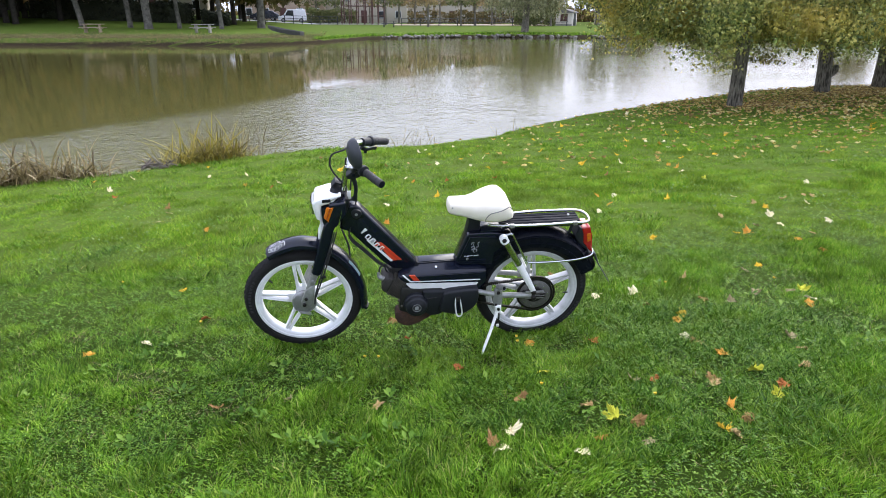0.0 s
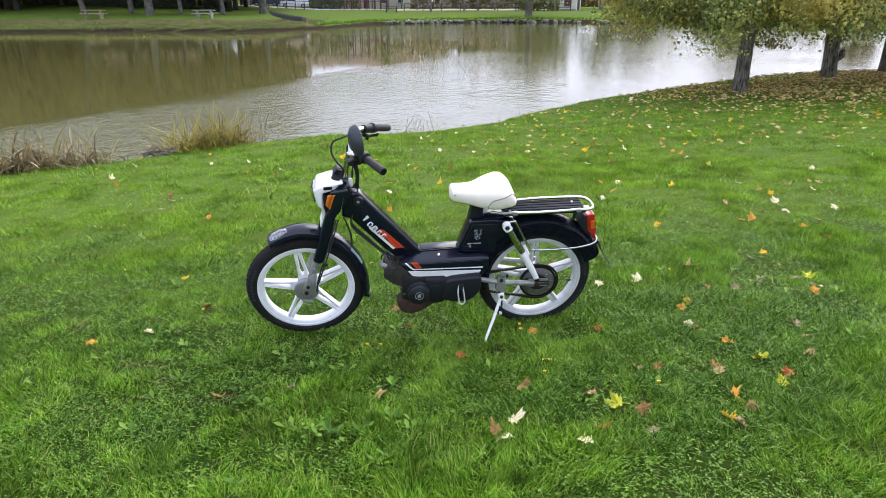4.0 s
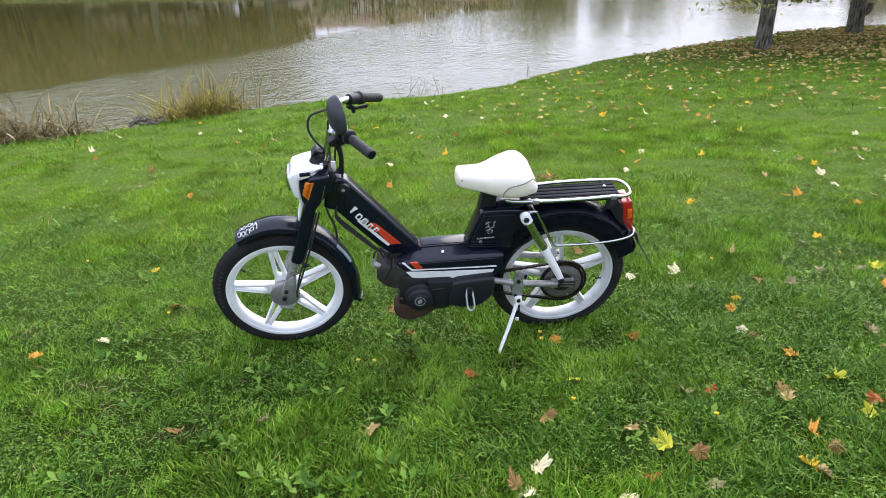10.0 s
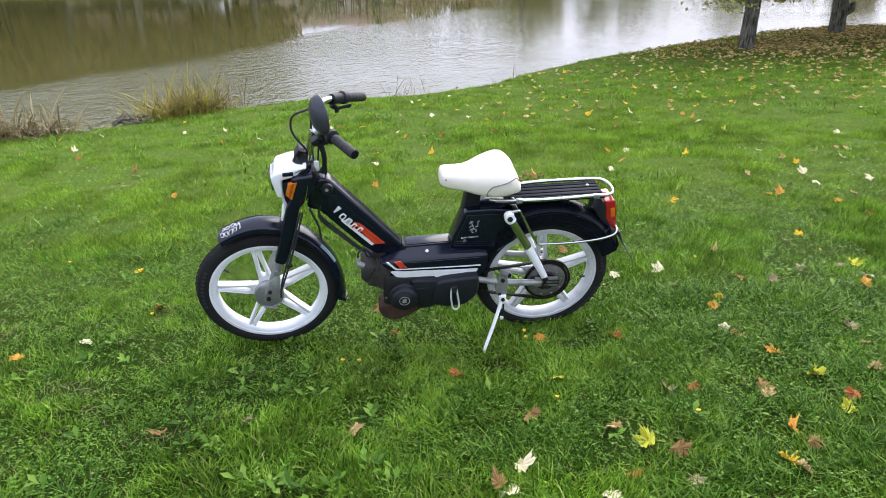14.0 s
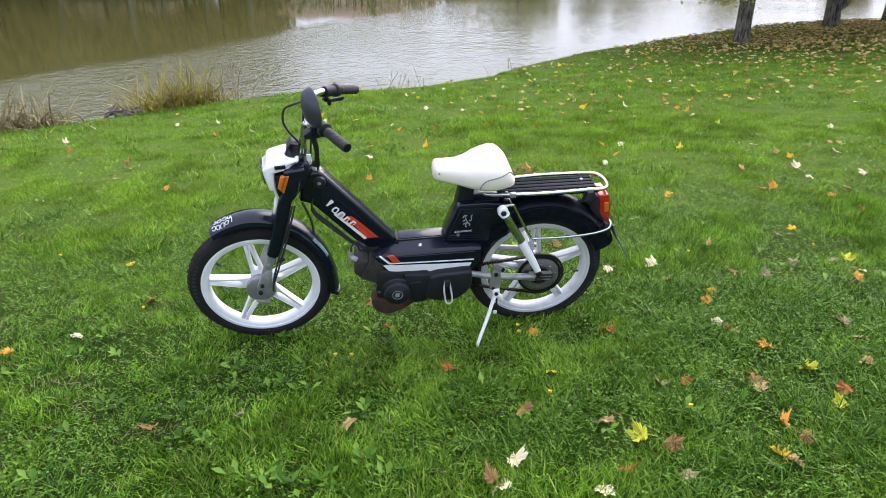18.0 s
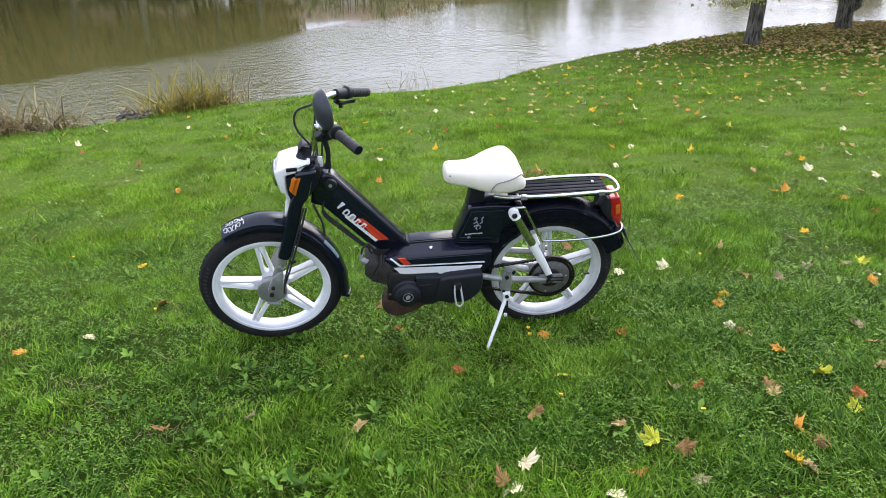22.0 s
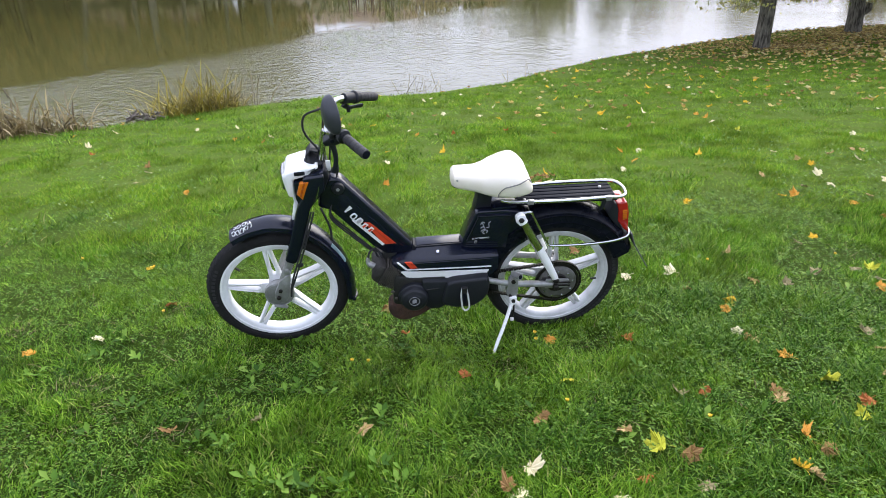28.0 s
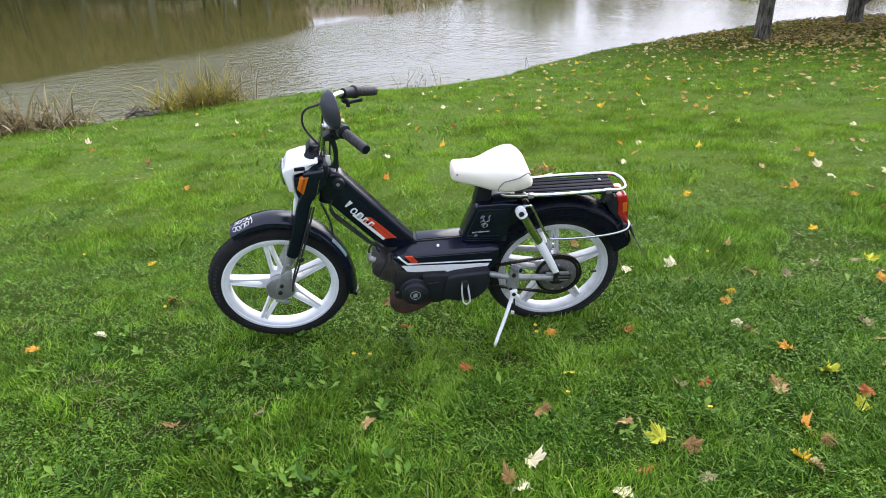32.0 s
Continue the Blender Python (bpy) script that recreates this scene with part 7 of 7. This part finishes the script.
# big trees behind the tables
for i, (x, y, r, lean) in enumerate([(-32.7, 72.7, 0.34, -0.16), (-27.6, 72.2, 0.32, -0.05), (-24.8, 69.4, 0.50, -0.04), (-22.4, 71.6, 0.26, -0.06), (-18.2, 72.0, 0.28, -0.06), (-15.0, 77.0, 0.52, 0.02)]):
    tree(x, y, r * 0.8, 15.0 + (i * 37 % 5), 5.6, 4.6, 1500, 0.7, M_BARKL, M_CROWNF, 400 + i, "tall park tree with grey trunk and autumn leaves", (lean, 0))
# several of these trees are added only to close sky gaps in the reflections
for i, (x, y, h, r) in enumerate([(-52, 78, 17, 6.5), (-44, 84, 18, 6.5), (-60, 70, 16, 6), (-36, 92, 16, 6), (-27, 96, 15, 5.5), (-68, 60, 17, 6.5), (-75, 48, 16, 6), (-84, 36, 17, 7), (-92, 22, 17, 7), (-48, 70, 15, 6), (-40, 74, 16, 6), (-60, 62, 15, 6), (-20, 86, 14, 5), (-96, 8, 17, 7), (-46, 62, 14, 5.5), (-54, 58, 15, 6), (-24, 92, 16, 6), (-17.5, 92, 14, 5), (-31, 86, 17, 6), (-46, 92, 17, 7), (-56, 90, 18, 7), (-66, 80, 18, 7), (-39, 82, 17, 6.5), (-72, 68, 17, 7), (-82, 56, 17, 7), (-50, 95, 17, 6), (-46, 86, 16, 6), (-21, 97, 12, 5), (-42, 76, 15, 5), (-50.5, 88, 18, 6), (-57, 100, 18, 6.5), (-45, 78.5, 16, 5.5), (-47, 84.5, 17, 5.5), (-23, 104, 15, 5)]):
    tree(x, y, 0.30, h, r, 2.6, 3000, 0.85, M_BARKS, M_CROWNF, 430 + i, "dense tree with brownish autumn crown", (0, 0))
for i, (x, y, h, r) in enumerate([(-1.2, 98, 8.5, 2.6), (4.4, 88, 8.0, 2.8), (3.0, 99, 9.0, 2.6), (9.2, 93, 8.5, 2.6), (11.3, 95, 8.5, 2.5), (14.0, 97, 8.0, 2.5), (7.0, 104, 9, 3), (18.0, 96, 9, 3), (21.5, 92, 8, 2.6), (-9.5, 112, 8, 2.6), (-4, 114, 9, 3), (0.8, 112, 8, 2.6), (5.5, 116, 9, 3), (12.8, 110, 9, 3), (16.0, 114, 8, 2.8), (-13, 116, 9, 3), (20, 106, 8, 2.8)]):
    tree(x, y, 0.14, h * 0.85, r, 3.0, 520, 0.36, M_BARK, M_CROWNP if i % 3 else M_CROWNG, 450 + i, "slender young tree with thin autumn leaves", (0.01 * (i % 3 - 1), 0))
for i, (x, y, h, r) in enumerate([(33, 90, 6, 3), (42, 82, 6, 3), (50, 70, 5, 2.6), (56, 56, 5, 2.6), (27, 116, 9, 4), (38, 108, 8, 4), (23.5, 110, 9, 4), (31.5, 104, 8, 4)]):
    tree(x, y, 0.25, h, r, 1.2, 1800, 0.5, M_BARK, M_CROWNG if i % 2 else M_CROWNF, 470 + i, "bushy tree on the far shore", (0, 0))
# weeping willow
willow = tree(14.6, 74.3, 0.42, 8.5, 4.2, 2.4, 1100, 0.26, M_BARK, M_WILLOW, 490, "weeping willow with forked trunk on the shore", (0.02, 0))
rng = np.random.default_rng(12)
k = 260
ang, rad = rng.uniform(0, 2 * np.pi, k), rng.uniform(1.8, 4.6, k)
px, py = rad * np.cos(ang), rad * np.sin(ang)
z0, z1 = rng.uniform(4.0, 6.0, k), rng.uniform(1.6, 3.0, k)
pos = np.concatenate([np.stack([px + 0.1 * rng.normal(0, 1, k), py, z0 + (z1 - z0) * f], -1) for f in np.linspace(0, 1, 22)])
co, faces = leaf_cloud(pos, 0.26, 13, droop=1.2)
fast_mesh("hanging_foliage", co, faces, M_WILLOW, willow)

# clipped hedge and shrubs
def hedge(x0, x1, y0, y1, h, n, seed, label, material=None, size=0.3):
    rng = np.random.default_rng(seed)
    t = new("hedge")
    pos = np.stack([rng.uniform(x0, x1, n), rng.uniform(y0, y1, n), rng.uniform(0, 1, n) ** 0.8 * h], -1)
    pos[:, 2] += land(pos[:, 0], pos[:, 1]) + 0.2 * np.sin(pos[:, 0] * 1.3) * (pos[:, 2] > h * 0.6)
    co, faces = leaf_cloud(pos, size, seed)
    fast_mesh("foliage", co, faces, material or M_HEDGE, t)
    if material:
        return tagged(t, label, "hedge")
    zc = height_at((x0 + x1) / 2, (y0 + y1) / 2)
    part("inner_growth", block(x0 + 0.3, x1 - 0.3, y0 + 0.35, y1 - 0.35, zc - 0.3, zc + h * 0.82, 0.15), material or M_HEDGE, t)
    for k in range(4):
        x = x0 + (x1 - x0) * (k + 0.5) / 4
        z = height_at(x, (y0 + y1) / 2)
        part("stem", tube([(x, (y0 + y1) / 2, z - 0.1), (x + 0.1, (y0 + y1) / 2, z + h * 0.7)], [0.08, 0.03], 6), M_BARK, t)
    return tagged(t, label, "hedge")
hedge(-44, -25, 84, 87, 2.4, 9000, 501, "long dark evergreen hedge across the lake")
# added screen, blocks the bright sky gap from the water's left reflection
hedge(-68, -45, 96, 99, 9.0, 9000, 507, "tall dark leafy screen added to close a sky gap", None, 0.6)
hedge(-22.5, -19.5, 80, 82, 1.6, 2200, 502, "dark clipped evergreen bush")
hedge(-14, -6, 108, 111, 2.2, 3200, 503, "grey-green bushes beside the road", M_CROWNG)
hedge(2, 26, 106, 109, 2.0, 5200, 504, "low brown undergrowth beyond the court", M_CROWNF)
hedge(31, 44, 66.5, 69, 1.6, 3600, 505, "brown reeds and scrub on the far shore", M_CROWNF)
hedge(16.5, 22.0, 92, 94, 2.0, 1600, 506, "yellowing shrub beside the hut", M_CROWNG)

# little hut
hut = new("hut")
hz = height_at(25.5, 97)
hut.matrix_world = pose(24.9, 97.0, hz, 0, 0, -30)
part("wall_front", block(-1.15, 1.15, -1.3, -1.15, -0.1, 1.75, 0.01), M_HUT, hut)
part("wall_back", block(-1.15, 1.15, 1.15, 1.3, -0.1, 1.75, 0.01), M_HUT, hut)
for sgn in (-1, 1):
    part("wall_side", block(sgn * 1.15 - 0.07, sgn * 1.15 + 0.07, -1.15, 1.15, -0.1, 1.75, 0.01), M_HUT, hut)
part("plinth", block(-1.2, 1.2, -1.34, -1.30, -0.1, 0.2, 0.005), M_CONCRETE, hut)
part("roof", plate([(-1.38, 1.72), (1.38, 1.72), (1.28, 1.86), (0, 2.28), (-1.28, 1.86)], -1.55, 1.55, 0.02), M_HUTROOF, hut, "low tiled roof")
win = part("window", block(-0.5, 0.55, -1.36, -1.30, 0.62, 1.58, 0.005), M_POST, hut, "dark shuttered window")
part("sill", block(-0.58, 0.63, -1.42, -1.30, 0.55, 0.62, 0.005), M_CONCRETE, win)
part("door", block(1.12, 1.26, -0.6, 0.6, 0.0, 1.65, 0.01), M_STEEL, hut, "grey side door")
tagged(hut, "small white-walled hut with tiled roof and dark shutter", "hut")

# road, court and their fences
def slab(name, x0, x1, y0, y1, lift, material, label, cat):
    xs, ys = np.linspace(x0, x1, 24), np.linspace(y0, y1, 5)
    X, Y = np.meshgrid(xs, ys)
    Z = land(X, Y) + lift
    v = np.stack([X, Y, Z], -1).reshape(-1, 3)
    q = np.arange(120).reshape(5, 24)
    f = np.stack([q[:-1, :-1], q[:-1, 1:], q[1:, 1:], q[1:, :-1]], -1).reshape(-1, 4)
    return tagged(mesh(name, v, f.tolist(), material), label, cat, kind="structure")
slab("road", -26, -1, 100, 107, 0.05, M_PAVE, "pale grey park road across the lake", "road")
slab("court", 0, 22, 94, 103, 0.05, M_SAND, "sandy pinkish petanque court", "court")
def fence(x0, x1, y, h, n, label, bars):
    t = new("fence")
    t.matrix_world = Matrix.Translation((0, 0, 0))
    for k in range(n):
        x = x0 + (x1 - x0) * k / (n - 1)
        z = height_at(x, y)
        part("post", block(x - 0.05, x + 0.05, y - 0.05, y + 0.05, z - 0.2, z + h, 0.01), M_STEEL if bars < 6 else M_POST, t)
    for j in range(bars):
        z = h * (j + 1) / bars - 0.06
        part("rail", tube([(x0, y, height_at(x0, y) + z), ((x0 + x1) / 2, y, height_at((x0 + x1) / 2, y) + z), (x1, y, height_at(x1, y) + z)], 0.03, 6, 3), M_STEEL, t)
    return tagged(t, label, "fence")
fence(-22, -8.2, 99, 1.15, 12, "dark steel railing along the road", 3)
fence(1, 24, 93, 1.0, 10, "thin steel railing round the court", 2)
cage = new("sports_cage")
for x in (-7.7, -6.6, -5.5, -4.4, -3.3, -2.4, -1.5):
    z = height_at(x, 101)
    part("post", tube([(x, 101.0, z - 0.2), (x, 101.0, z + 2.5), (x, 101.0, z + 5.0)], 0.08, 8, 2), M_POST, cage)
    part("post", tube([(x, 106.0, z - 0.2), (x, 106.0, z + 2.5), (x, 106.0, z + 5.0)], 0.08, 8, 2), M_POST, cage)
for h in (1.2, 2.6, 5.0):
    for y in (101, 106):
        part("rail", tube([(-7.7, y, height_at(-7.7, y) + h), (-4, y, height_at(-4, y) + h), (-1.5, y, height_at(-1.5, y) + h)], 0.05, 6, 2), M_POST, cage)
tagged(cage, "tall red-brown steel ball-court cage", "sports cage")

def vehicle(x, y, turn, paint, van, label):
    t = new("car")
    t.matrix_world = pose(x, y, height_at(x, y) + 0.06, 0, 0, turn)
    hh = 1.85 if van else 1.45
    part("body", plate([(-2.1, 0.3), (2.1, 0.3), (2.1, 0.95), (1.9, hh if van else 1.0), (1.2, hh), (-0.7, hh), (-1.3, 1.0), (-2.05, 0.85)], -0.85, 0.85, 0.08, 3), paint, t)
    part("windscreen", plate([(-1.22, 1.02), (-0.75, hh - 0.1), (-0.70, hh - 0.1), (-1.1, 1.02)], -0.7, 0.7, 0.01), M_PANE, t)
    part("side_window", plate([(-1.05, 1.0), (-0.65, hh - 0.14), (0.2, hh - 0.14), (0.2, 1.0)], -0.87, 0.87, 0.005), M_PANE, t)
    for wx in (-1.35, 1.3):
        for sgn in (-1, 1):
            tyre = part("wheel", lathe([(0.2, -0.1), (0.3, -0.1), (0.32, -0.06), (0.32, 0.06), (0.3, 0.1), (0.2, 0.1)], (wx, sgn * 0.78, 0.30), n=20), M_RUBBER, t)
            part("rim", lathe([(0.05, 0.0), (0.19, 0.01), (0.2, 0.0)], (wx, sgn * 0.885, 0.30), (0, sgn, 0), 16), M_ALU, tyre)
    return tagged(t, label, "car")
vehicle(-15.4, 104.5, 8, M_VAN, True, "white van parked on the far road")
vehicle(-19.6, 105.0, 0, M_CARB, False, "dark car parked on the far road")
vehicle(4.2, 112.0, 4, M_VAN, False, "white car parked beyond the court")

def house(x, y, w, d, h, turn, wall, n_win, storeys, label):
    t = new("house")
    t.matrix_world = pose(x, y, height_at(x, y) - 0.1, 0, 0, turn)
    part("wall", block(-w / 2, w / 2, -d / 2, d / 2, 0, h, 0.03), wall, t)
    bm = from_lists([(-w / 2 - 0.4, -d / 2 - 0.4, h), (w / 2 + 0.4, -d / 2 - 0.4, h), (w / 2 + 0.4, d / 2 + 0.4, h), (-w / 2 - 0.4, d / 2 + 0.4, h), (-w / 2 - 0.4, 0, h + d * 0.28), (w / 2 + 0.4, 0, h + d * 0.28)],
                    [(0, 1, 5, 4), (2, 3, 4, 5), (0, 4, 3), (1, 2, 5), (0, 3, 2, 1)])
    roof = part("roof", bm, M_ROOF, t, smooth=False)
    part("chimney", block(w * 0.2, w * 0.2 + 0.6, -0.3, 0.3, h, h + d * 0.28 + 0.9, 0.02), M_WALLP, roof)
    for s in range(storeys):
        for k in range(n_win):
            cx = -w / 2 + w * (k + 0.5) / n_win
            z = 0.9 + 2.8 * s
            if s == 0 and k == n_win // 2:
                part("door", block(cx - 0.5, cx + 0.5, -d / 2 - 0.06, -d / 2 + 0.02, 0.1, 2.2, 0.01), M_POST, t)
                continue
            wdw = part("window", block(cx - 0.55, cx + 0.55, -d / 2 - 0.05, -d / 2 + 0.02, z, z + 1.25, 0.01), M_VAN, t)
            part("pane", block(cx - 0.45, cx + 0.45, -d / 2 - 0.07, -d / 2 - 0.04, z + 0.1, z + 1.15, 0.005), M_PANE, wdw)
            part("sill", block(cx - 0.65, cx + 0.65, -d / 2 - 0.15, -d / 2 - 0.04, z - 0.1, z, 0.005), M_CONCRETE, wdw)
    return tagged(t, label, "house")
house(-36, 108, 15, 9, 3.4, 8, M_WALLC, 5, 1, "low cream house with brown roof behind a hedge")
house(-19, 122, 14, 9, 5.6, 3, M_WALLP, 5, 2, "two-storey pinkish house behind the road")
house(-5, 126, 15, 10, 5.8, -3, M_WALLC, 5, 2, "two-storey cream house behind the ball court")
house(9, 130, 13, 9, 3.6, 0, M_WALLC, 4, 1, "low white house beyond the court")
house(-52, 112, 14, 9, 3.6, 14, M_WALLP, 4, 1, "low pinkish house with brown roof")
house(24, 134, 15, 9, 5.6, -6, M_WALLC, 5, 2, "two-storey cream house far behind trees")
house(42, 118, 13, 9, 3.6, -18, M_WALLC, 4, 1, "low cream house behind the far trees")

# woods closing the view behind the houses
rng = np.random.default_rng(701)
n = 32000
wxs = rng.uniform(-130, 110, n)
wys = 150 - 0.002 * wxs ** 2 + rng.uniform(-4, 8, n)
# left stretch raised to fill a sky gap in the reflection
hts = np.where(wxs > -8, 0.5, np.where(wxs < -25, 1.9, 1.0)) * (7.5 + 2.5 * np.sin(wxs * 0.13) + 1.5 * np.sin(wxs * 0.37 + 1))
pos = np.stack([wxs, wys, land(wxs, wys) + rng.uniform(0, 1, n) * hts], -1)
co, faces = leaf_cloud(pos, 0.9, 702)
woods = fast_mesh("far_woods", co, faces, M_CROWNF, None)
tagged(woods, "far brownish autumn woods behind the houses", "woods", kind="stuff")

# stones along the far shore
rr2 = random.Random(9)
stone_meshes = []
for k in range(6):
    bm = bmesh.new()
    bmesh.ops.create_icosphere(bm, subdivisions=1, radius=1.0)
    for v in bm.verts:
        v.co *= rr2.uniform(0.75, 1.15)
    me = bpy.data.meshes.new("bank_stone")
    bm.to_mesh(me)
    bm.free()
    me.materials.append(M_STONE)
    stone_meshes.append(me)
line = [(-1.5, 66.8), (3.6, 69.4), (8, 70.6), (12.2, 71.3), (16.5, 70.6), (20.5, 69.4), (24, 67)]
for k in range(130):
    u = rr2.uniform(0, len(line) - 1.001)
    i, f = int(u), u - int(u)
    x = line[i][0] * (1 - f) + line[i + 1][0] * f
    y = line[i][1] * (1 - f) + line[i + 1][1] * f - rr2.uniform(-0.25, 0.35)
    st = new("bank_stone", rr2.choice(stone_meshes))
    sx = rr2.uniform(0.2, 0.36)
    st.matrix_world = pose(x, y, WATER + rr2.uniform(0.02, 0.26), rr2.uniform(-20, 20), 0, rr2.uniform(0, 360)) @ Matrix.Diagonal((sx, sx * 0.8, sx * 0.6, 1))
    tagged(st, "rough grey stone in the bank at the waterline", "stone", "stones along the far bank")

# rough bank grass and fallen leaves on the far side
rng = np.random.default_rng(88)
n = 30000
M_LITTERF = leafy("far_bank_litter", [(0.0, (0.05, 0.06, 0.02)), (1.0, (0.36, 0.29, 0.13)), (0.4, (0.11, 0.10, 0.04)), (0.75, (0.21, 0.165, 0.065))], 0.75, 0.1)
bx = rng.uniform(-45, -6.6, n)
by = np.interp(bx, [-45, -29, -19, -11.7, -8.9, -6.6], [50.2, 51.3, 51.0, 50.0, 53.0, 56.5]) + np.abs(rng.normal(0, 4.5, n)) - 0.1
blades_mesh("bank_grass", bx, by, rng.uniform(0.03, 0.11, n), rng.uniform(0.04, 0.10, n), rng.uniform(0.2, 1.6, n), M_LITTERF, "dry grass and fallen leaves on the far bank", "grass", 2, 0.5, 89, np.maximum(ground_height(bx, by), WATER))
n = 6000
bx = rng.uniform(-7, 30, n)
by = np.interp(bx, [-7, -2.7, 3.6, 12.2, 20.5, 31], [56.5, 66.3, 69.9, 71.9, 69.9, 62.4]) + np.abs(rng.normal(0, 0.9, n))
blades_mesh("bank_grass", bx, by, rng.uniform(0.1, 0.3, n), rng.uniform(0.04, 0.09, n), rng.uniform(0.2, 1.0, n), M_GRASS, "green bank grass across the lake", "grass", 2, 0.5, 90)
